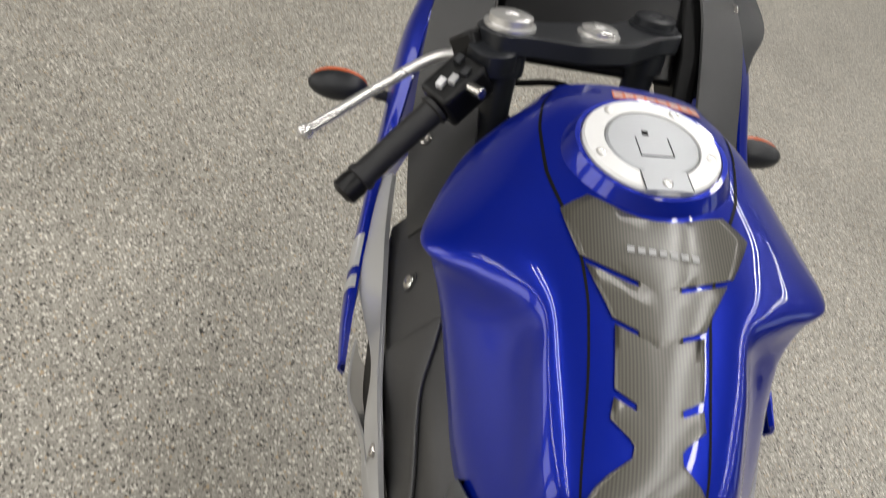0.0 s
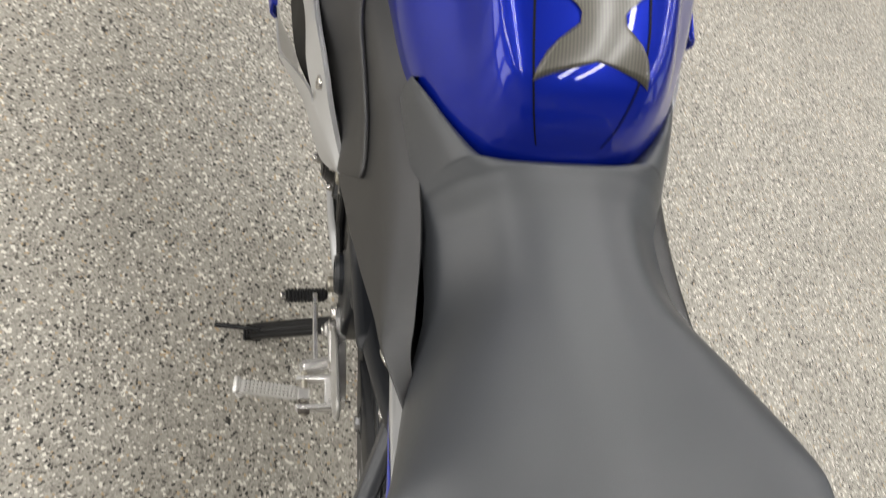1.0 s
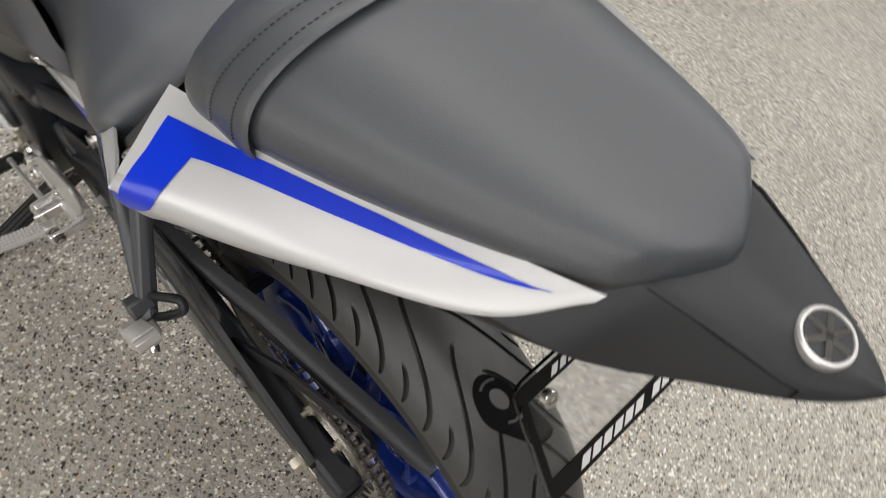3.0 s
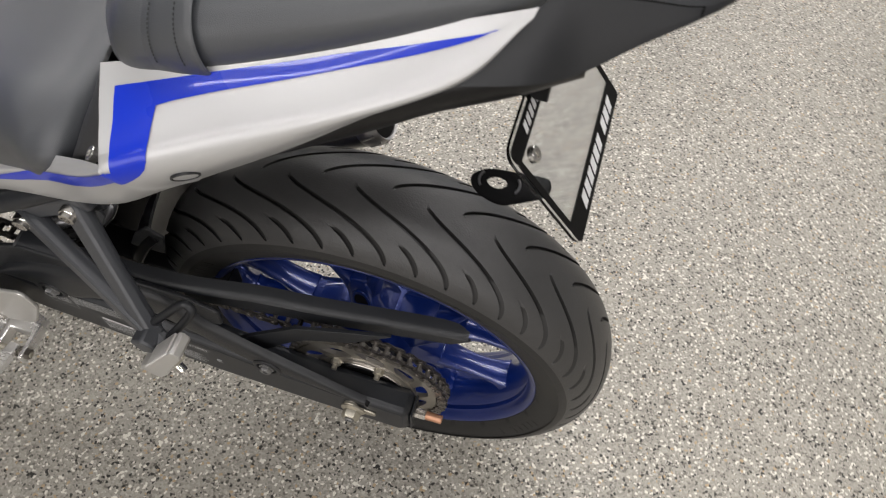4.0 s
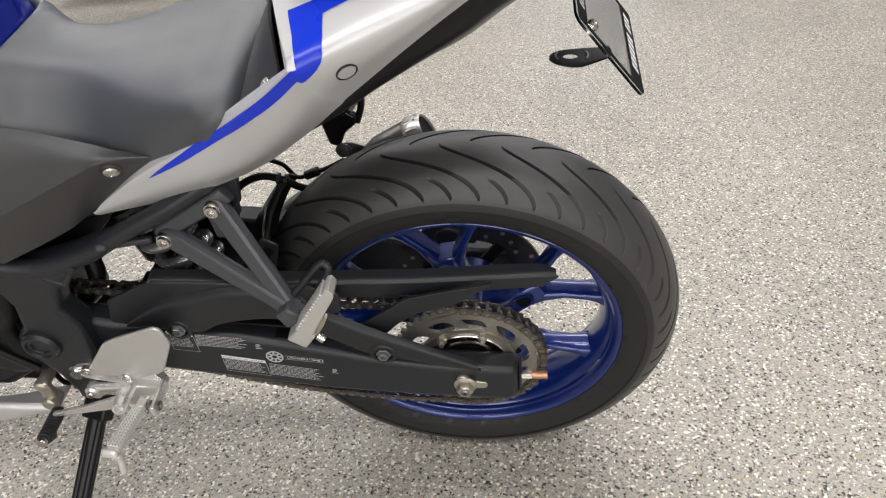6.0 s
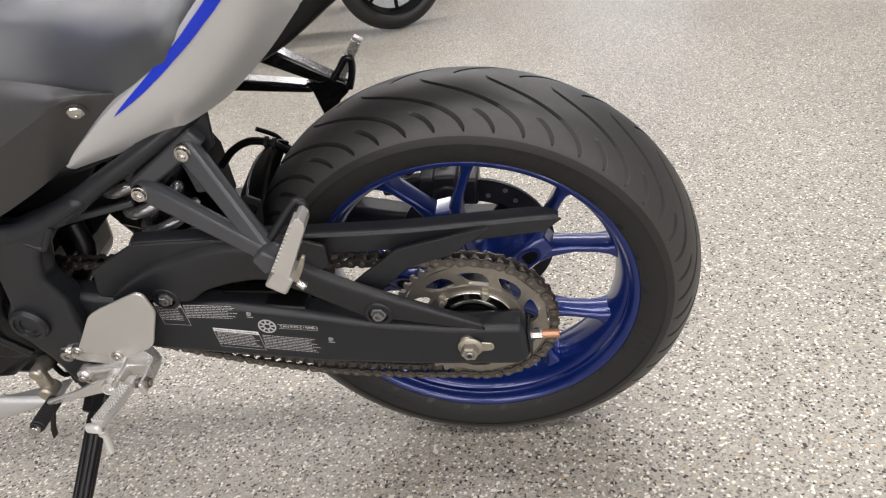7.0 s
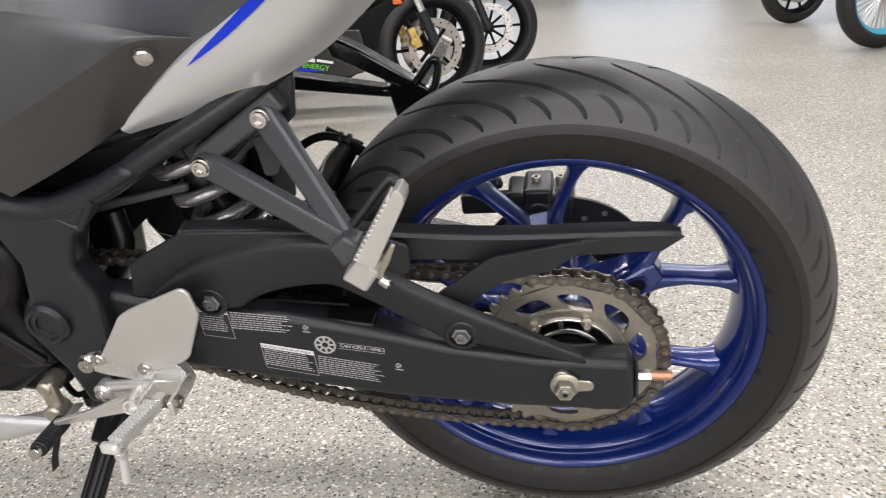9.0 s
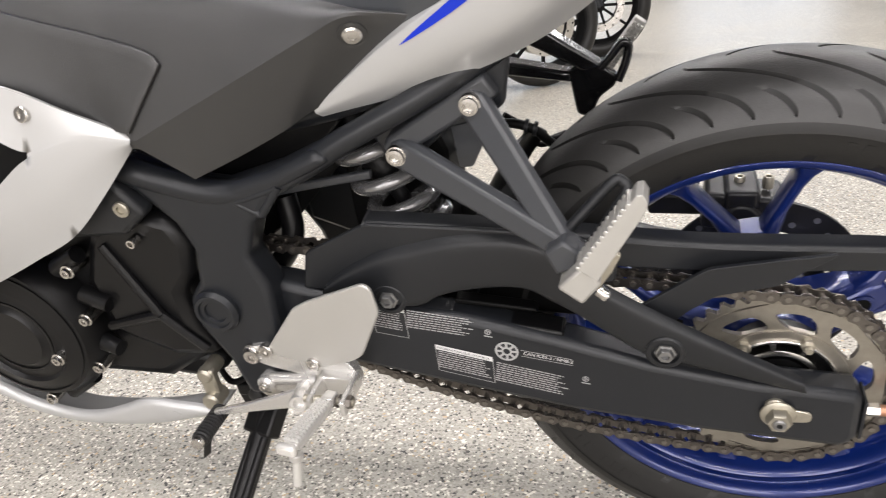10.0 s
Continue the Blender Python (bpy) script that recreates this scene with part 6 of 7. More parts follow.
def exhaust():
    a, b = Vector((0.059, -0.190, 0.503)), Vector((0.331, -0.160, 0.359))
    d = (b - a).normalized()
    A = aim(a, b)
    bm = bm_lathe(bmesh.new(), [(0.0375, 0.026), (0.0375, 0.085), (0.034, 0.098), (0.025, 0.130), (0.021, 0.170)], A, 40)
    e = part("exhaust_muffler", bm, MUFFLER, BIKE, "short round dark steel exhaust muffler with an open end")
    # strap between the footrest bracket and the muffler
    slab("hanger", rounded2([(0.206, 0.486), (0.186, 0.490), (0.150, 0.476), (0.152, 0.464), (0.181, 0.4500), (0.200, 0.466)], 0.004, 3), -0.191, -0.187, STEEL_DISC, e, "steel exhaust hanger strap", edge=0.001)
    part("hanger_washer", bm_lathe(bmesh.new(), [(0.013, 0), (0.013, 0.003), (0.009, 0.004), (0.009, 0.009), (0.004, 0.010)], aim((0.200, -0.187, 0.476), (0.200, 1, 0.476)), 24), STEEL_DISC, e)
    part("strap_hole", bm_lathe(bmesh.new(), [(0.0055, 0), (0.0055, 0.0006), (0.002, 0.0006)], aim((0.172, -0.187, 0.468), (0.172, 1, 0.468)), 18), CHROME, e)
    tube("sensor_lead", [(0.300, -0.11, 0.520), (0.279, -0.12, 0.500), (0.262, -0.12, 0.476), (0.238, -0.12, 0.482), (0.210, -0.122, 0.492), (0.186, -0.13, 0.500)], 0.0035, BLACK_INK, e)
    rod("lead_plug", (0.248, -0.12, 0.478), (0.226, -0.121, 0.487), 0.0075, PLASTIC_DARK, e)
    bm = bm_lathe(bmesh.new(), [(0.0305, 0.002), (0.0330, 0.000), (0.0345, 0.002), (0.0350, 0.006), (0.0385, 0.012), (0.0390, 0.026), (0.0375, 0.030), (0.031, 0.030), (0.030, 0.006)], A, 48, True)
    part("end_cap", bm, CAP_STEEL, e, "satin steel end cap")
    bm = bm_lathe(bmesh.new(), [(0.0308, 0.004), (0.029, 0.08), (0.029, 0.081)], A, 32)
    part("bore", bm, BLACK_INK, e)
    for k in range(12):
        t = 2 * math.pi * k / 12
        part("flute", bm_rod(bmesh.new(), A @ Vector((0.0362 * math.cos(t), 0.0362 * math.sin(t), 0.007)), A @ Vector((0.0388 * math.cos(t), 0.0388 * math.sin(t), 0.024)), 0.0022, steps=8), CAP_STEEL, e)
    for k in range(3):
        t = 2 * math.pi * k / 3
        p = A @ Vector((0.0375 * math.cos(t + 0.3), 0.0375 * math.sin(t + 0.3), 0.036))
        bolt(p, p - A @ Vector((0, 0, 0.036)), 0.0025, 0.0015, STEEL_DISC, e, "rivet")
    tube("pipe", [a + d * 0.165, a + d * 0.25, Vector((0.40, -0.15, 0.30)), Vector((0.58, -0.08, 0.26)), Vector((0.75, -0.03, 0.24))], 0.019, MUFFLER, e)


exhaust()


def rear_suspension():
    a, b = Vector((0.424, 0.050, 0.588)), Vector((0.364, 0.050, 0.450))
    A = aim(a, b)
    L = (b - a).length
    s = part("shock_absorber", bm_lathe(bmesh.new(), [(0.016, -0.02), (0.018, 0.0), (0.018, L * 0.5), (0.009, L * 0.55), (0.009, L)], A, 20), PLASTIC_DARK, BIKE, "rear shock absorber with a glossy black coil spring")
    pts = [A @ Vector((0.033 * math.cos(1.0 - i * 0.42), 0.033 * math.sin(1.0 - i * 0.42), 0.006 + (L - 0.012) * (1.25 * (i / 66) - 0.25 * (i / 66) ** 3))) for i in range(67)]
    tube("spring", pts, 0.0085, SPRING_BLACK, s, "glossy black coil spring", n=2, steps=14)
    part("spring_seat", bm_lathe(bmesh.new(), [(0.040, 0), (0.040, 0.006), (0.02, 0.008)], A, 28), PLASTIC_DARK, s)
    slab("flat_stay", [(0.545, 0.520), (0.47, 0.533), (0.40, 0.545), (0.40, 0.536), (0.47, 0.523), (0.545, 0.508)], 0.080, 0.088, BRACKET, s, edge=0.002)
    tube("hose", [(0.52, 0.06, 0.50), (0.515, 0.07, 0.46), (0.53, 0.075, 0.43), (0.56, 0.07, 0.40)], 0.013, PLASTIC_DARK, s)
    # near-black blocks added to keep the gaps between frame and tyre dark
    slab("frame_dark_fill", [(0.60, 0.60), (0.47, 0.61), (0.466, 0.555), (0.520, 0.520), (0.530, 0.450), (0.60, 0.405)], -0.12, 0.020, BLACK_INK, s, edge=0.004)
    slab("hugger_dark_fill", [(0.371, 0.535), (0.355, 0.545), (0.345, 0.52), (0.349, 0.44), (0.361, 0.44)], -0.085, -0.01, BLACK_INK, s, edge=0.004)
    slab("swingarm_dark_fill", [(0.460, 0.530), (0.372, 0.530), (0.362, 0.46), (0.366, 0.318), (0.460, 0.318)], -0.100, 0.020, BLACK_INK, s, edge=0.004)
    slab("hugger_side", rounded2([(0.246, 0.478), (0.292, 0.478), (0.276, 0.510), (0.256, 0.532), (0.236, 0.520)], 0.004, 3), 0.072, 0.076, PLASTIC, s, edge=0.001)
    # hugger over the front of the tyre
    grid = []
    for t in (2, 12, 22, 32, 39):
        a = radians(t)
        r = 0.335
        row = []
        for y, dr in ((-0.078, -0.022), (-0.066, -0.006), (0, 0.006), (0.066, -0.006), (0.078, -0.022)):
            row.append(((r + dr) * math.cos(a), y, AXLE_Z + (r + dr) * math.sin(a)))
        grid.append(row)
    part("mudguard", Surface(grid).sheet(bmesh.new(), 20, 16, 0.003), PLASTIC_DARK, BIKE, "black plastic inner mudguard")
    tube("brake_hose", [(0.34, -0.05, 0.50), (0.315, -0.05, 0.523), (0.285, -0.05, 0.535), (0.255, -0.05, 0.528), (0.235, -0.06, 0.505), (0.20, -0.10, 0.46)], 0.0055, BLACK_INK, BIKE, "black rear brake hose")
    for cx, cz in ((0.262, 0.531), (0.252, 0.528)):
        part("hose_clip", bm_lathe(bmesh.new(), [(0.0062, -0.002), (0.0085, -0.002), (0.0085, 0.002), (0.0062, 0.002)], aim((cx, -0.05, cz), (cx - 0.1, -0.05, cz - 0.02)), 18, True), PLASTIC, BIKE)
    # caliper
    bm = bm_box(bmesh.new(), (-0.012, -0.110, 0.388), (0.072, -0.058, 0.434), pose(0, 0, 0, 0, -6, 0) @ pose(0.04, 0, 0.0))
    bm_box(bm, (0.010, -0.112, 0.380), (0.046, -0.052, 0.448))
    bm_rod(bm, (0.028, -0.115, 0.412), (0.028, -0.048, 0.412), 0.022, steps=20)
    bm_box(bm, (0.06, -0.10, 0.400), (0.13, -0.082, 0.428))
    bm_rod(bm, (0.09, -0.085, 0.44), (0.075, -0.085, 0.448), 0.009)
    c = bevel(part("brake_caliper", bm, CALIPER, BIKE, "dark grey rear brake caliper"), 0.005, 3)
    for x in (0.0, 0.03):
        bolt((x, -0.080, 0.444), (0, 0, 1), 0.006, 0.01, STEEL_DULL, c)
    rod("wheel_axle", (0, -0.15, AXLE_Z), (0, 0.14, AXLE_Z), 0.010, STEEL_DULL, BIKE, "steel wheel axle")


rear_suspension()


# ---- side covers and fairing ----
def side_cover(s):
    # matt black panel under the tank and the seat; rows from the front, columns from top to bottom
    grid = [
        [(0.985, 0.165, 0.800), (0.985, 0.185, 0.745), (0.975, 0.221, 0.704), (0.965, 0.224, 0.670)],
        [(0.88, 0.168, 0.790), (0.88, 0.188, 0.735), (0.87, 0.214, 0.694), (0.86, 0.212, 0.655)],
        [(0.77, 0.158, 0.780), (0.765, 0.176, 0.735), (0.755, 0.198, 0.692), (0.745, 0.196, 0.645)],
        [(0.67, 0.146, 0.776), (0.665, 0.158, 0.737), (0.640, 0.176, 0.622), (0.638, 0.170, 0.614)],
        [(0.605, 0.136, 0.770), (0.600, 0.148, 0.732), (0.588, 0.178, 0.623), (0.589, 0.175, 0.613)],
        [(0.535, 0.131, 0.760), (0.530, 0.143, 0.728), (0.530, 0.1722, 0.649), (0.549, 0.163, 0.575)],
        [(0.457, 0.131, 0.744), (0.458, 0.141, 0.725), (0.460, 0.1640, 0.680), (0.498, 0.153, 0.595)],
        [(0.392, 0.137, 0.731), (0.394, 0.146, 0.722), (0.402, 0.1550, 0.7055), (0.451, 0.144, 0.616)],
        [(0.356, 0.141, 0.7235), (0.360, 0.147, 0.7230), (0.3646, 0.1508, 0.7195), (0.418, 0.132, 0.633)],
        [(0.314, 0.132, 0.716), (0.316, 0.133, 0.7140), (0.319, 0.1345, 0.7115), (0.335, 0.118, 0.668)],
    ]
    grid = [[(x, (y - (0.014 if k == 0 else 0.0)) * s + (0.022 if s < 0 else 0.0), z - (0.006 if k == 0 else 0.0)) for k, (x, y, z) in enumerate(row)] for row in grid]
    surf = Surface(grid, (4, 5), (2,))
    c = part("side_cover", surf.sheet(bmesh.new(), 72, 18, 0.004, -s), COVER, BIKE, "matt black plastic side cover", 22)
    for u, v in ((8.21, 2.21), (1.18, 1.08)):
        p = surf.at(u, v)
        n = surf.normal(u, v) * (s if s > 0 else -1)
        n = n if n.y * s > 0 else -n
        bm = bm_lathe(bmesh.new(), [(0.0088, -0.003), (0.0088, 0.002), (0.0072, 0.0035), (0.0034, 0.004), (0.003, 0.003)], aim(p, p + n), 22)
        part("screw", bm, STEEL, c, "bright button-head screw")
        bm = bm_lathe(bmesh.new(), [(0.0135, -0.004), (0.0130, 0.0010), (0.0105, 0.0006), (0.0098, -0.002)], aim(p, p + n), 24)
        part("screw_recess", bm, COVER, c)
    # raised inset panel
    bm = bmesh.new()

    def lifted(x, z):
        u, v = 3.0, 1.5
        for _ in range(14):
            p = surf.at(u, v)
            du, dv = (surf.at(u + 0.01, v) - p) / 0.01, (surf.at(u, v + 0.01) - p) / 0.01
            ex, ez, det = x - p.x, z - p.z, du.x * dv.z - du.z * dv.x
            u, v = u + max(-0.6, min(0.6, (ex * dv.z - ez * dv.x) / det)), v + max(-0.6, min(0.6, (du.x * ez - du.z * ex) / det))
            u, v = max(0.05, min(6.9, u)), max(0.02, min(2.0, v))
        return Vector((x, surf.at(u, v).y + 0.0026 * s, z))

    strips = []
    for k in range(31):
        f = k / 30
        drop = 0.0 if k < 28 else (0.0010, 0.0032, 0.0090)[k - 28]
        x0 = 0.78 - 0.235 * f + (0.002 if k == 30 else 0.0)
        z0, x1, z1 = 0.742 + 0.317 * (x0 - 0.685) - drop, 0.78 - 0.188 * f, 0.660 - 0.030 * f
        strips.append([bm.verts.new(lifted(x0 + (x1 - x0) * q / 8, z0 + (z1 - z0) * q / 8)) for q in range(9)])
    for p, q in zip(strips, strips[1:]):
        for k in range(8):
            bm.faces.new((p[k], q[k], q[k + 1], p[k + 1]))
    ob = part("inset_panel", bm, COVER, c, "", 60)
    so = ob.modifiers.new("thick", "SOLIDIFY")
    so.thickness, so.offset = 0.005, 0
    bevel(ob, 0.0015, 2)


side_cover(1)
side_cover(-1)


def fairing(s):
    def put(name, grid, material, parent, label, nu=24, nv=12):
        g = [[(x, y * s, z) for x, y, z in row] for row in grid]
        return part(name, Surface(g).sheet(bmesh.new(), nu, nv, 0.0035, s), material, parent, label, 40)

    # silver lower side panel, pointed to the rear
    # one panel that forks in two branches round the duct
    rows = [
        [(0.594, 0.174, 0.6265), (0.5945, 0.178, 0.624), (0.595, 0.1785, 0.6215), (0.596, 0.178, 0.619), (0.600, 0.172, 0.612)],
        [(0.645, 0.189, 0.659), (0.641, 0.194, 0.637), (0.641, 0.1948, 0.631), (0.642, 0.195, 0.604), (0.638, 0.188, 0.570)],
        [(0.690, 0.198, 0.686), (0.690, 0.205, 0.625), (0.692, 0.206, 0.619), (0.692, 0.207, 0.575), (0.686, 0.197, 0.527)],
        [(0.735, 0.206, 0.698), (0.724, 0.214, 0.646), (0.735, 0.214, 0.592), (0.742, 0.214, 0.552), (0.744, 0.204, 0.498)],
        [(0.800, 0.213, 0.707), (0.802, 0.219, 0.655), (0.800, 0.231, 0.545), (0.805, 0.229, 0.512), (0.811, 0.213, 0.468)],
        [(0.890, 0.222, 0.712), (0.900, 0.250, 0.674), (0.860, 0.248, 0.505), (0.870, 0.246, 0.478), (0.880, 0.228, 0.442)],
        [(0.960, 0.229, 0.721), (0.976, 0.251, 0.694), (0.950, 0.255, 0.465), (0.955, 0.250, 0.430), (0.965, 0.225, 0.340)],
        [(1.050, 0.233, 0.730), (1.055, 0.249, 0.716), (1.000, 0.256, 0.440), (1.000, 0.250, 0.400), (1.010, 0.225, 0.320)],
    ]
    rows = [[(row[0][0], row[0][1] - (0.006 if k else 0.004), row[0][2] - (0.003 if k else 0.0))] + row for k, row in enumerate(rows)]
    panel = Surface([[(x, y * s, z) for x, y, z in row] for row in rows], (), (1, 2, 3))
    bm = bmesh.new()
    panel.sheet(bm, 16, 20, 0.0035, s, 0.0, 2.0)
    panel.sheet(bm, 40, 8, 0.0035, s, 2.0, 7.0, 0.0, 2.0)
    panel.sheet(bm, 40, 8, 0.0035, s, 2.0, 7.0, 3.0, 5.0)
    bmesh.ops.remove_doubles(bm, verts=bm.verts, dist=0.0004)
    f = part("side_fairing", bm, SILVER, BIKE, "silver painted side fairing forking round a duct", 40)
    if s > 0:
        bolt((0.682, 0.1995, 0.661), (0.0, 0.9, 0.25), 0.0078, 0.003, STEEL, f, "screw")
    put("duct", [
        [(0.70, 0.190, 0.640), (0.70, 0.195, 0.590)],
        [(0.84, 0.205, 0.640), (0.84, 0.225, 0.520)],
        [(0.98, 0.215, 0.64), (0.98, 0.235, 0.47)],
    ], BLACK_INK, f, "dark air duct", 8, 4)
    blue = [
        [(0.785, 0.246, 0.662), (0.785, 0.252, 0.664), (0.785, 0.255, 0.650), (0.79, 0.250, 0.635)],
        [(0.860, 0.249, 0.672), (0.860, 0.259, 0.674), (0.860, 0.264, 0.655), (0.86, 0.255, 0.630)],
        [(0.950, 0.250, 0.690), (0.950, 0.261, 0.691), (0.950, 0.267, 0.665), (0.95, 0.255, 0.620)],
        [(1.050, 0.246, 0.724), (1.050, 0.260, 0.720), (1.050, 0.266, 0.680), (1.05, 0.255, 0.600)],
        [(1.150, 0.230, 0.800), (1.160, 0.254, 0.775), (1.170, 0.264, 0.700), (1.18, 0.250, 0.560)],
        [(1.250, 0.212, 0.900), (1.270, 0.244, 0.850), (1.290, 0.256, 0.750), (1.29, 0.235, 0.56)],
        [(1.360, 0.175, 0.960), (1.390, 0.200, 0.890), (1.410, 0.210, 0.790), (1.40, 0.18, 0.60)],
    ]
    b = put("blue_side", blue, BLUE, f, "glossy blue upper fairing", 40, 16)
    # white flashes on the blue edge
    g = Surface([[(x, y * s, z) for x, y, z in row] for row in blue])
    sd = 1 if g.normal(2, 1.5).y * s > 0 else -1
    for u0, u1 in ((1.32, 1.52), (1.66, 2.16)):
        bm = bmesh.new()
        g.patch(bm, [((u0 - 0.1 * k / 6, 0.35 + 1.6 * k / 6), (u1 - 0.1 * k / 6, 0.35 + 1.6 * k / 6)) for k in range(7)], 0.0012, sd, 3)
        part("white_flash", bm, SILVER, b)
    # grey inner panel beside the yoke
    put("inner_panel", [
        [(0.90, 0.150, 0.800), (0.90, 0.180, 0.786), (0.90, 0.200, 0.762)],
        [(1.00, 0.138, 0.825), (1.00, 0.176, 0.802), (1.00, 0.212, 0.772)],
        [(1.09, 0.138, 0.858), (1.10, 0.180, 0.828), (1.11, 0.219, 0.792)],
        [(1.24, 0.130, 0.960), (1.25, 0.175, 0.930), (1.25, 0.212, 0.902)],
        [(1.36, 0.080, 1.000), (1.37, 0.130, 0.980), (1.36, 0.175, 0.962)],
    ], COVER, f, "matt grey inner fairing panel", 30, 8)
    bolt((1.045, 0.196 * s, 0.796), (-0.15, 0.35 * s, 0.9), 0.0085, 0.004, STEEL, f, "screw")
    if s < 0:
        # broad grey cheek beside the instruments, its blue outer edge, and a black trim inside it
        cheek = part("cheek_panel", Surface([[(1.16, -0.135, 0.845), (1.185, -0.180, 0.845), (1.205, -0.222, 0.842)], [(1.19, -0.142, 0.900), (1.225, -0.190, 0.890), (1.255, -0.238, 0.872)],
                                             [(1.29, -0.150, 0.945), (1.30, -0.205, 0.925), (1.31, -0.255, 0.900)], [(1.42, -0.12, 1.00), (1.42, -0.17, 0.98), (1.42, -0.215, 0.95)]]).sheet(bmesh.new(), 18, 8, 0.003, 1), PLASTIC, f, "matt grey inner fairing panel")
        bolt((1.285, -0.195, 0.925), (-0.4, 0.2, 0.9), 0.008, 0.003, STEEL, cheek)
        slab("black_trim", [(1.40, 1.02), (1.27, 0.965), (1.17, 0.90), (1.12, 0.84), (1.15, 0.80), (1.25, 0.82), (1.40, 0.92)], -0.140, -0.112, BLACK_INK, cheek, edge=0.004)
    # front indicator on its stalk
    c = Vector((1.215, 0.335 * s if s > 0 else -0.285, 0.745))
    M = Matrix.Translation(c) @ pose(0, 0, 0, 0, 0, 0) @ Matrix.Diagonal((0.024, 0.044, 0.022, 1))
    bm = bmesh.new()
    bmesh.ops.create_uvsphere(bm, u_segments=20, v_segments=12, radius=1.0, matrix=M)
    for v in bm.verts:
        if v.co.x > c.x + 0.012:
            v.co.x = c.x + 0.012
    i = part("indicator", bm, PLASTIC, f, "black front indicator with an orange lens")
    bm = bmesh.new()
    bmesh.ops.create_uvsphere(bm, u_segments=20, v_segments=12, radius=1.0, matrix=Matrix.Translation(c + Vector((0.010, 0, 0.0))) @ Matrix.Diagonal((0.017, 0.042, 0.021, 1)))
    part("lens", bm, ORANGE, i)
    rod("stalk", (1.215, 0.240 * s, 0.735), (1.215, 0.305 * s if s > 0 else -0.26, 0.745), 0.008, PLASTIC, i)


fairing(1)
fairing(-1)


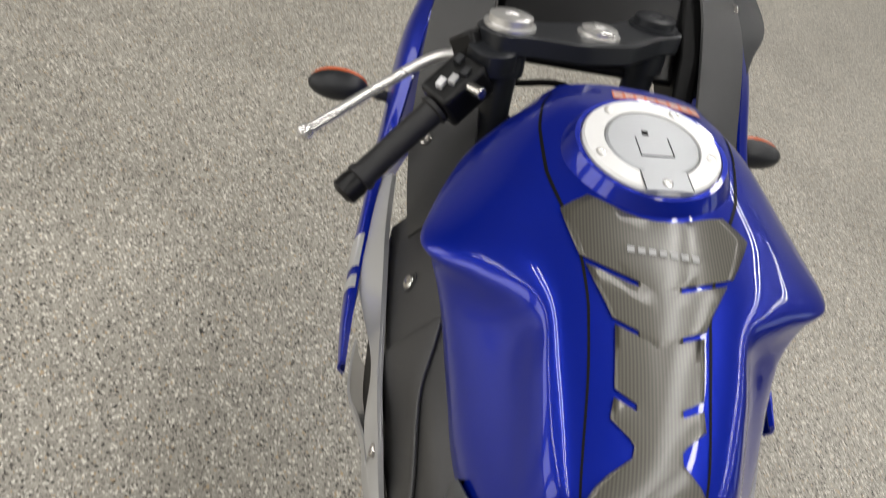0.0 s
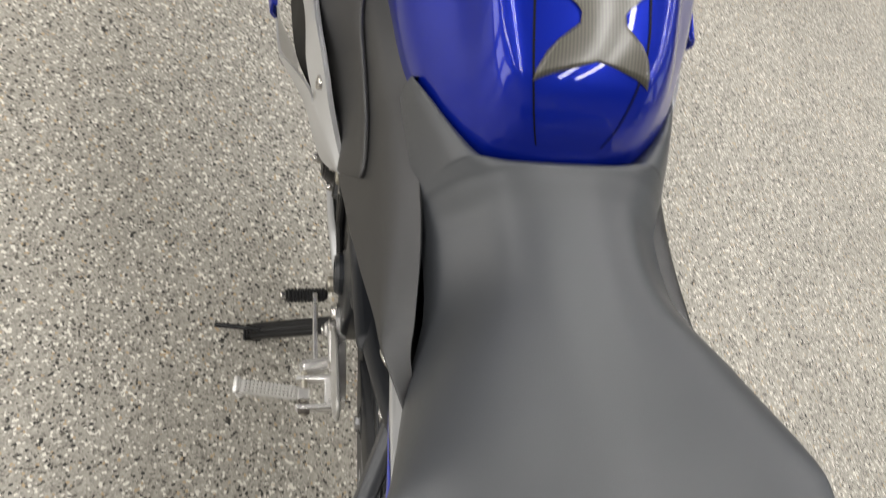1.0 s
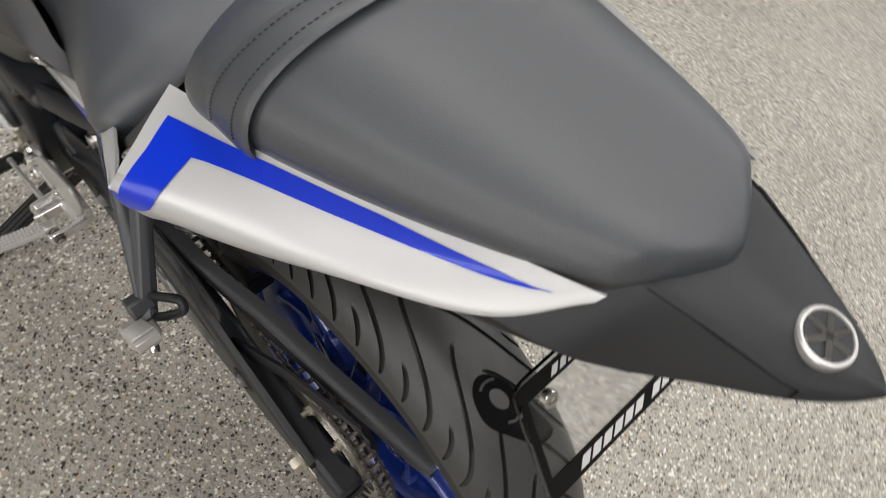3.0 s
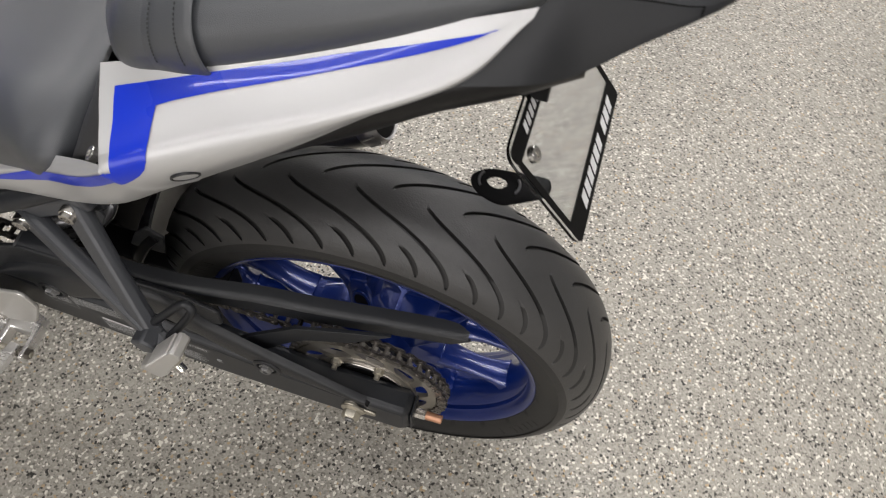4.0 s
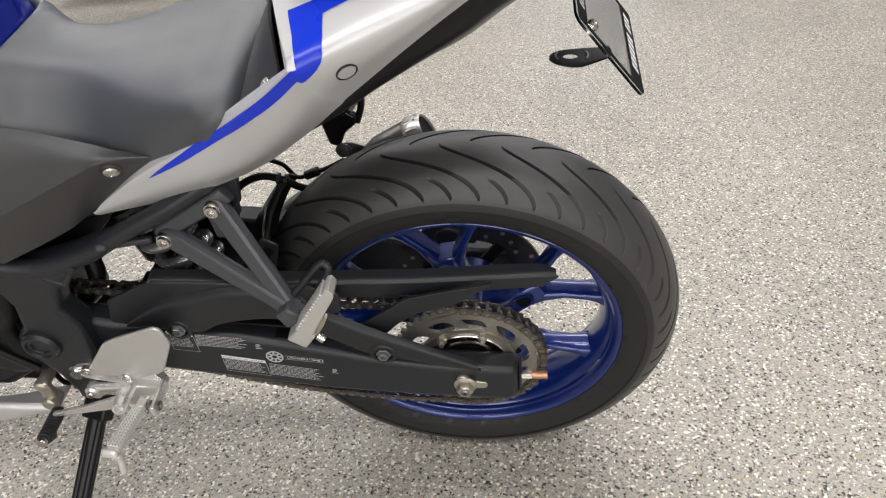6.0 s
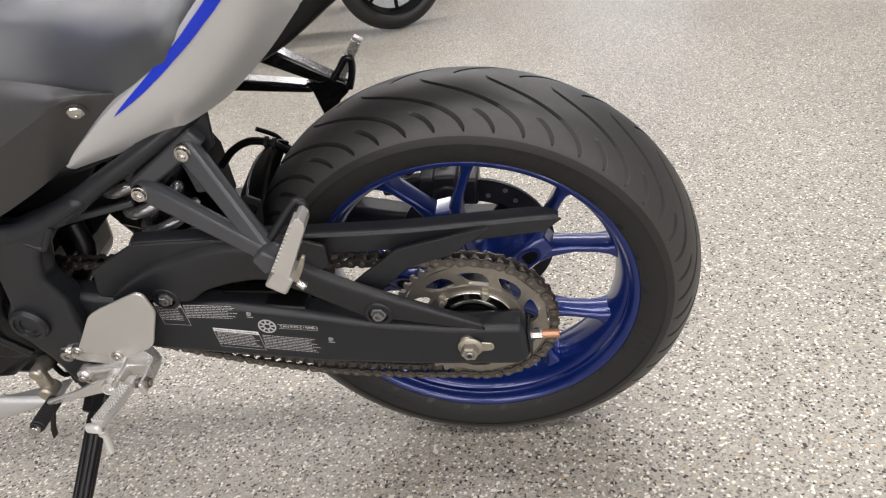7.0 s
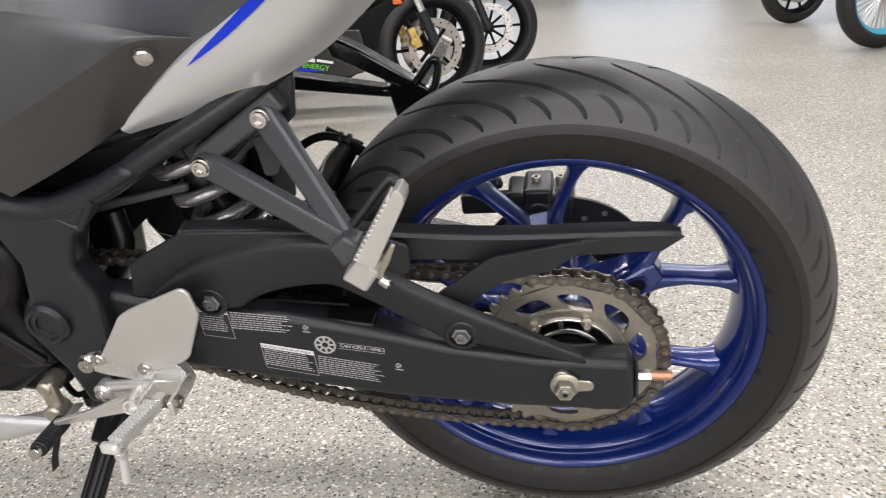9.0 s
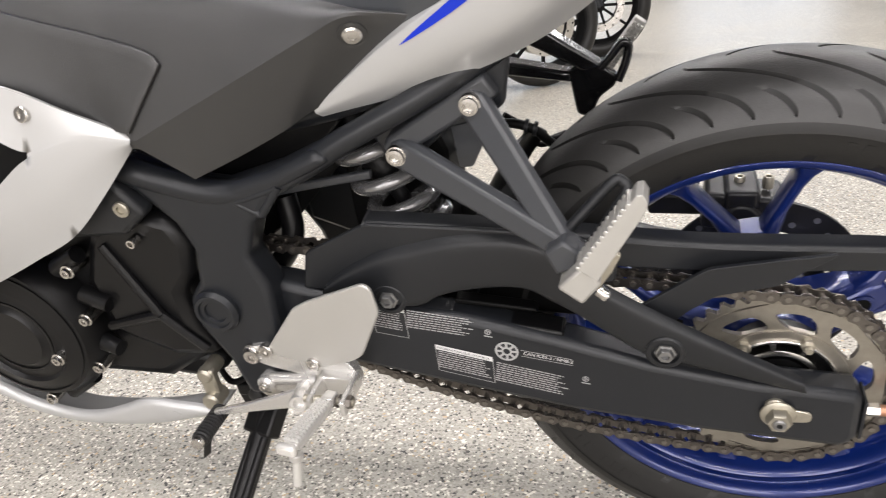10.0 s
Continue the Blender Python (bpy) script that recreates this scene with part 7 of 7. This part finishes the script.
def cockpit():
    # top yoke with fork caps and the stem nut
    yk = [(1.105, 0.135), (1.100, 0.095), (1.072, 0.035), (1.072, -0.035), (1.100, -0.095), (1.105, -0.135), (1.150, -0.145), (1.172, -0.110), (1.150, -0.05), (1.150, 0.05), (1.172, 0.110), (1.150, 0.145)]
    R = pose(1.105, 0.012, 0.915, 0, 10, 0) @ pose(0, 0, 0, 0, 0, 27) @ pose(-1.105, 0, 0)
    bm = bmesh.new()
    o = rounded([(x, y, 0) for x, y in yk], 0.012, 3)
    a = [bm.verts.new(R @ (p + Vector((0, 0, 0.0)))) for p in o]
    b = [bm.verts.new(R @ (p + Vector((0, 0, 0.026)))) for p in o]
    bm.faces.new(a)
    bm.faces.new(b)
    for k in range(len(a)):
        j = (k + 1) % len(a)
        bm.faces.new((a[k], a[j], b[j], b[k]))
    y = bevel(part("top_yoke", bm, FRAME_BLACK, BIKE, "grey cast top yoke with bright fork caps", 30), 0.003)

    def cap(x, yy, r, h, nm, material, hexa=False):
        p = R @ Vector((x, yy, 0.026))
        A = aim(p, R @ Vector((x, yy, 1.0)))
        bm = bm_lathe(bmesh.new(), [(r * 1.2, -0.002), (r * 1.2, h * 0.25), (r, h * 0.3), (r, h * 0.9), (r * 0.9, h), (r * 0.35, h), (r * 0.3, h * 0.8)], A, 32)
        part(nm, bm, material, y)

    cap(1.135, 0.106, 0.026, 0.014, "fork_cap", ALU)
    cap(1.135, -0.106, 0.026, 0.014, "fork_cap", FRAME_BLACK)
    cap(1.105, 0.0, 0.022, 0.009, "stem_nut", ALU)
    for yy in (0.106, -0.106):
        p, q = R @ Vector((1.135, yy, 0.03)), R @ Vector((1.135, yy, -0.45))
        bm = bm_rod(bmesh.new(), p, q, 0.0205, steps=20)
        bm_rod(bm, R @ Vector((1.135, yy, 0.012)), R @ Vector((1.135, yy, -0.03)), 0.027, steps=20)
        part("fork_tube", bm, FRAME_BLACK, y)

    def bar_side(s):
        a = R @ Vector((1.125, 0.135 * s, -0.015))
        end = Vector((0.935, 0.272, 0.795)) if s > 0 else R @ Vector((1.03, -0.31, -0.09))
        d = (end - a).normalized()
        L = (end - a).length
        h = rod("handlebar", a - d * 0.02, end, 0.011, FRAME_BLACK, BIKE, "black clip-on handlebar with a rubber grip")
        A = aim(a, end)
        prof = [(0.015, L - 0.135)]
        prof += [(0.019, L - 0.133), (0.019, L - 0.128), (0.016, L - 0.126), (0.0155, L - 0.06), (0.0160, L - 0.022), (0.0185, L - 0.018), (0.0185, L - 0.012), (0.016, L - 0.010)]
        part("grip", bm_lathe(bmesh.new(), prof, A, 28), RUBBER_SOFT, h, "black rubber hand grip")
        part("bar_end", bm_lathe(bmesh.new(), [(0.0165, L - 0.010), (0.0180, L - 0.004), (0.0175, L + 0.012), (0.011, L + 0.016), (0.008, L + 0.013)], A, 28), PLASTIC_DARK, h)
        bm = bm_lathe(bmesh.new(), [(0.030, -0.01), (0.030, 0.016), (0.026, 0.018), (0.018, 0.018)], aim(a - d * 0.01, a + Vector((0, 0, 1))), 24)
        part("clamp", bm, FRAME_BLACK, h)
        # switch block
        M = A @ Matrix.Translation((0, 0, L - 0.165))
        bm = bm_box(bmesh.new(), (-0.024, -0.024, -0.036), (0.024, 0.024, 0.030), M)
        sw = bevel(part("switch_block", bm, PLASTIC_DARK, h, "black switch block with buttons"), 0.006, 3)
        for k, (u, v, mm) in enumerate(((-0.008, -0.012, PLASTIC), (-0.004, 0.004, GREY_INK), (0.010, -0.018, PLASTIC), (0.004, 0.016, WHITE_INK))):
            q = M @ Vector((0, 0, v))
            up = Vector((-0.35, 0.2, 0.9)).normalized()
            side = d.cross(up).normalized()
            c = q + up * 0.026 + side * u
            B = aim(c, c + up)
            part("button", bevel_box(0.004, 0.006, 0.004, B), mm, sw)
        # lever with a ball end
        if s > 0:
            pts = [Vector((1.115, 0.165, 0.885)), Vector((1.115, 0.205, 0.870)), Vector((1.085, 0.265, 0.835)), Vector((1.055, 0.315, 0.805)), Vector((1.030, 0.345, 0.790))]
        else:
            pts = [a + Vector((0.045, -0.01, 0.0)), a + Vector((0.05, -0.07, -0.02)), a + Vector((0.03, -0.15, -0.05)), a + Vector((0.0, -0.20, -0.07))]
        lv = tube("lever", pts, 0.0065, ALU, h, "silver lever with a ball end", n=8, squash=1.2)
        bm = bmesh.new()
        bmesh.ops.create_uvsphere(bm, u_segments=18, v_segments=12, radius=0.0105, matrix=Matrix.Translation(pts[-1]))
        part("lever_ball", bm, ALU, lv)
        bm = bm_box(bmesh.new(), (-0.016, -0.014, -0.02), (0.016, 0.014, 0.02), aim(a + Vector((0.02, 0.02 * s, 0.012)), pts[1]))
        bevel(part("lever_perch", bm, PLASTIC_DARK, h), 0.004)
        rod("clutch_switch", a + Vector((-0.04, 0.02 * s, -0.01)), a + Vector((-0.06, 0.0, -0.005)), 0.007, STEEL, h)

    bar_side(1)
    # dark instrument back, screen base and cables
    slab("instrument_back", [(1.20, 0.90), (1.16, 0.86), (1.30, 0.80), (1.40, 0.93), (1.30, 0.985)], -0.13, 0.13, PLASTIC_DARK, BIKE, "black instrument housing and fairing bracket", edge=0.01)
    slab("air_box_front", [(1.03, 0.87), (0.99, 0.90), (1.0, 0.70), (1.14, 0.66), (1.14, 0.80)], -0.085, 0.085, BLACK_INK, BIKE, "black air box front and steering head", edge=0.01)
    for k, pts in enumerate((((1.11, 0.16, 0.86), (1.14, 0.10, 0.84), (1.13, 0.02, 0.85), (1.05, 0.0, 0.80)), ((1.10, 0.14, 0.84), (1.16, 0.12, 0.80), (1.15, 0.05, 0.74)),
                             ((1.10, -0.12, 0.86), (1.15, -0.06, 0.84), (1.12, 0.03, 0.78)))):
        tube("cable", pts, 0.0045, BLACK_INK, BIKE, "black control cable")


def bevel_box(x, y, z, m):
    bm = bmesh.new()
    bm_box(bm, (-x, -y, -z), (x, y, z), m)
    return bm


cockpit()


# ---- other motorcycles further back in the showroom ----
def far_wheel(name_parent, c, yaw, r_out, width, rim_mat, spokes, disc=True, lean=0.0):
    """A front wheel standing on the floor: c is its axle, yaw turns its axle in plan."""
    M = Matrix.Translation(c) @ pose(0, 0, 0, 0, 0, yaw) @ pose(0, 0, 0, -90 + lean, 0, 0)
    bm = bmesh.new()
    prof = []
    for k in range(13):
        a = -math.pi / 2 + math.pi * k / 12
        prof.append((r_out - width / 2 + width / 2 * math.cos(a), width / 2 * math.sin(a)))
    prof = [(r_out * 0.74, -width * 0.34)] + prof + [(r_out * 0.74, width * 0.34)]
    bm_lathe(bm, prof, M, 64, True)
    w = part("wheel", bm, RUBBER_DARK, name_parent, "black road tyre", 50)
    rr = r_out * 0.745
    bm = bm_lathe(bmesh.new(), [(rr, -width * 0.33), (rr + 0.004, -width * 0.36), (rr - 0.008, -width * 0.34), (rr - 0.03, -0.01), (rr - 0.03, 0.01), (rr - 0.008, width * 0.34), (rr + 0.004, width * 0.36), (rr, width * 0.33)], M, 64, True)
    part("rim", bm, rim_mat, w)
    bm = bmesh.new()
    for k in range(spokes):
        a = 2 * math.pi * k / spokes
        wd = 0.0075 if spokes < 16 else 0.0025
        bm_box(bm, (0.03, -wd, -wd), (rr - 0.025, wd, wd), M @ pose(0, 0, 0, 0, 0, math.degrees(a)))
    bm_lathe(bm, [(0.035, -0.05), (0.035, 0.05), (0.012, 0.052), (0.012, -0.05)], M, 24, True)
    part("spokes", bm, BLACK_INK if spokes < 16 else STEEL, w)
    if disc:
        for y in (-0.055, 0.055):
            bm = bm_lathe(bmesh.new(), [(0.145, y), (0.145, y + 0.005), (0.105, y + 0.005), (0.105, y)], M, 48, True)
            d = part("brake_disc", bm, STEEL, w, "drilled steel disc")
            for k in range(40):
                a = 2 * math.pi * k / 40
                q = M @ Vector(((0.115 + 0.010 * (k % 3)) * math.cos(a), (0.115 + 0.010 * (k % 3)) * math.sin(a), y + (0.0052 if y > 0 else -0.0004)))
                z = (M.to_3x3() @ Vector((0, 0, 1))).normalized()
                if k % 2 == 0:
                    bm = bm_lathe(bmesh.new(), [(0.0045, 0), (0.0045, 0.0008)], aim(q, q + z), 8)
                    part("hole_disc", bm, BLACK_INK, d)
    return M


def far_sport_bike():
    b = tagged(new("parked_motorcycle"), "black sport motorcycle with a gold front brake caliper", "motorcycle", "showroom motorcycles")
    c = Vector((0.72, -3.00, 0.30))
    M = far_wheel(b, c, 33, 0.30, 0.115, BLACK_INK, 8)
    # fork legs, calipers, mudguard
    for y in (-0.085, 0.085):
        a = M @ Vector((0, 0, y))
        t = a + Vector((0.20, 0.09, 0.62))
        bm = bm_rod(bmesh.new(), a, a.lerp(t, 0.30), 0.026, 0.029, 16)
        part("fork_leg", bm, FRAME_BLACK, b)
        bm = bm_rod(bmesh.new(), a.lerp(t, 0.28), t, 0.0225, 0.0225, 16)
        part("fork_tube", bm, CHROME, b)
    for y in (-0.075, 0.075):
        q = M @ Vector((0.115, -0.065, y))
        bm = bm_box(bmesh.new(), (-0.022, -0.02, -0.05), (0.022, 0.02, 0.05), aim(q, q + Vector((0.3, 0.13, 0.9))))
        bm_rod(bm, q + Vector((0, 0.025, 0.02)), q + Vector((0, -0.02, 0.02)), 0.018)
        bm_rod(bm, q + Vector((0, 0.025, -0.02)), q + Vector((0, -0.02, -0.02)), 0.018)
        bevel(part("brake_caliper", bm, GOLD, b, "gold brake caliper"), 0.004)
    # dark fairing with lettered flank
    d = Vector((math.cos(radians(4)), math.sin(radians(4)), 0))
    n = Vector((-d.y, d.x, 0))
    rows = []
    for f, w, z0, z1 in ((0.10, 0.10, 0.55, 0.95), (0.36, 0.19, 0.22, 1.0), (0.60, 0.22, 0.20, 0.98), (0.95, 0.22, 0.20, 0.85), (1.25, 0.18, 0.35, 0.75)):
        p = c + d * f
        rows.append([Vector((p.x, p.y, 0)) + n * w + Vector((0, 0, z)) for z in (z0, z0 + (z1 - z0) * 0.4, z1)])
    s = Surface(rows)
    part("fairing", s.sheet(bmesh.new(), 16, 8, 0.01), BLACK_INK, b, "black fairing flank")
    # belly panel with the lettered foot
    bl = slab("belly_panel", rounded2([(1.50, 0.262), (1.28, 0.247), (1.10, 0.224), (1.00, 0.236), (0.97, 0.28), (1.00, 0.44), (1.50, 0.47)], 0.02, 4), -2.715, -2.692, GLOSS_BLACK, b, "gloss black belly panel with green lettering", edge=0.006)
    words("ENERGY", 1.308, 0.281, 0.036, 0.19, GREEN_INK, -2.690, bl)
    for nm, o, mt in (("blue_flash", [(1.40, 0.298), (1.36, 0.286), (1.18, 0.255), (1.30, 0.262), (1.38, 0.268)], BLUE_DECAL), ("text_bar", [(1.312, 0.332), (1.285, 0.327), (1.287, 0.309), (1.314, 0.314)], WHITE_INK),
                      ("text_bar", [(1.276, 0.325), (1.240, 0.318), (1.242, 0.301), (1.278, 0.308)], WHITE_INK), ("text_bar", [(1.230, 0.316), (1.150, 0.300), (1.152, 0.288), (1.232, 0.304)], WHITE_INK),
                      ("text_bar", [(1.205, 0.410), (1.162, 0.401), (1.164, 0.375), (1.207, 0.384)], WHITE_INK), ("text_bar", [(1.154, 0.400), (1.110, 0.390), (1.112, 0.362), (1.156, 0.372)], WHITE_INK)):
        slab(nm, o, -2.693, -2.6905, mt, bl, edge=0)
    rows2 = [[p - 2 * n * ((p - c).dot(n)) for p in row] for row in rows]
    part("fairing", Surface(rows2).sheet(bmesh.new(), 16, 8, 0.01), BLACK_INK, b)
    i = Vector((0.85, -2.88, 0.545))
    bm = bm_box(bmesh.new(), (-0.03, -0.02, -0.018), (0.03, 0.02, 0.018), Matrix.Translation(i))
    bevel(part("indicator", bm, ORANGE, b, "orange indicator"), 0.006)
    far_wheel(b, c + d * 1.38, 4, 0.305, 0.15, BLACK_INK, 10, False)
    return b


far_sport_bike()


def far_bike(c, yaw, r, w, rim, spokes, label, ahead=1):
    b = tagged(new("parked_motorcycle"), label, "motorcycle", "showroom motorcycles")
    far_wheel(b, Vector(c), yaw, r, w, rim, spokes, spokes < 16)
    d = Vector((math.cos(radians(yaw)), math.sin(radians(yaw)), 0)) * ahead
    far_wheel(b, Vector(c) + d * 1.4, yaw, r, w * 1.2, rim, spokes, False)
    bm = bm_box(bmesh.new(), (0.30, -0.13, 0.05), (1.0, 0.13, 0.55), Matrix.Translation(c) @ pose(0, 0, 0, 0, 0, yaw if ahead > 0 else yaw + 180))
    bevel(part("engine_body", bm, PLASTIC_DARK, b), 0.06, 3)
    for s in (-1, 1):
        n = Vector((-d.y, d.x, 0)) * 0.09 * s
        a = Vector(c) + n
        part("fork_leg", bm_rod(bmesh.new(), a, a + d * 0.22 + Vector((0, 0, 0.62)), 0.025), FRAME_BLACK, b)
    return b


far_bike((0.52, -3.85, 0.30), 8, 0.30, 0.115, BLACK_INK, 10, "black motorcycle parked beyond the sport motorcycle")
far_bike((-1.75, -4.02, 0.31), 25, 0.31, 0.12, CYAN, 36, "black motorcycle with cyan wire-spoked wheels", -1)
far_bike((-1.66, -5.60, 0.30), 25, 0.30, 0.13, BLACK_INK, 10, "black motorcycle on a dark tyre", -1)
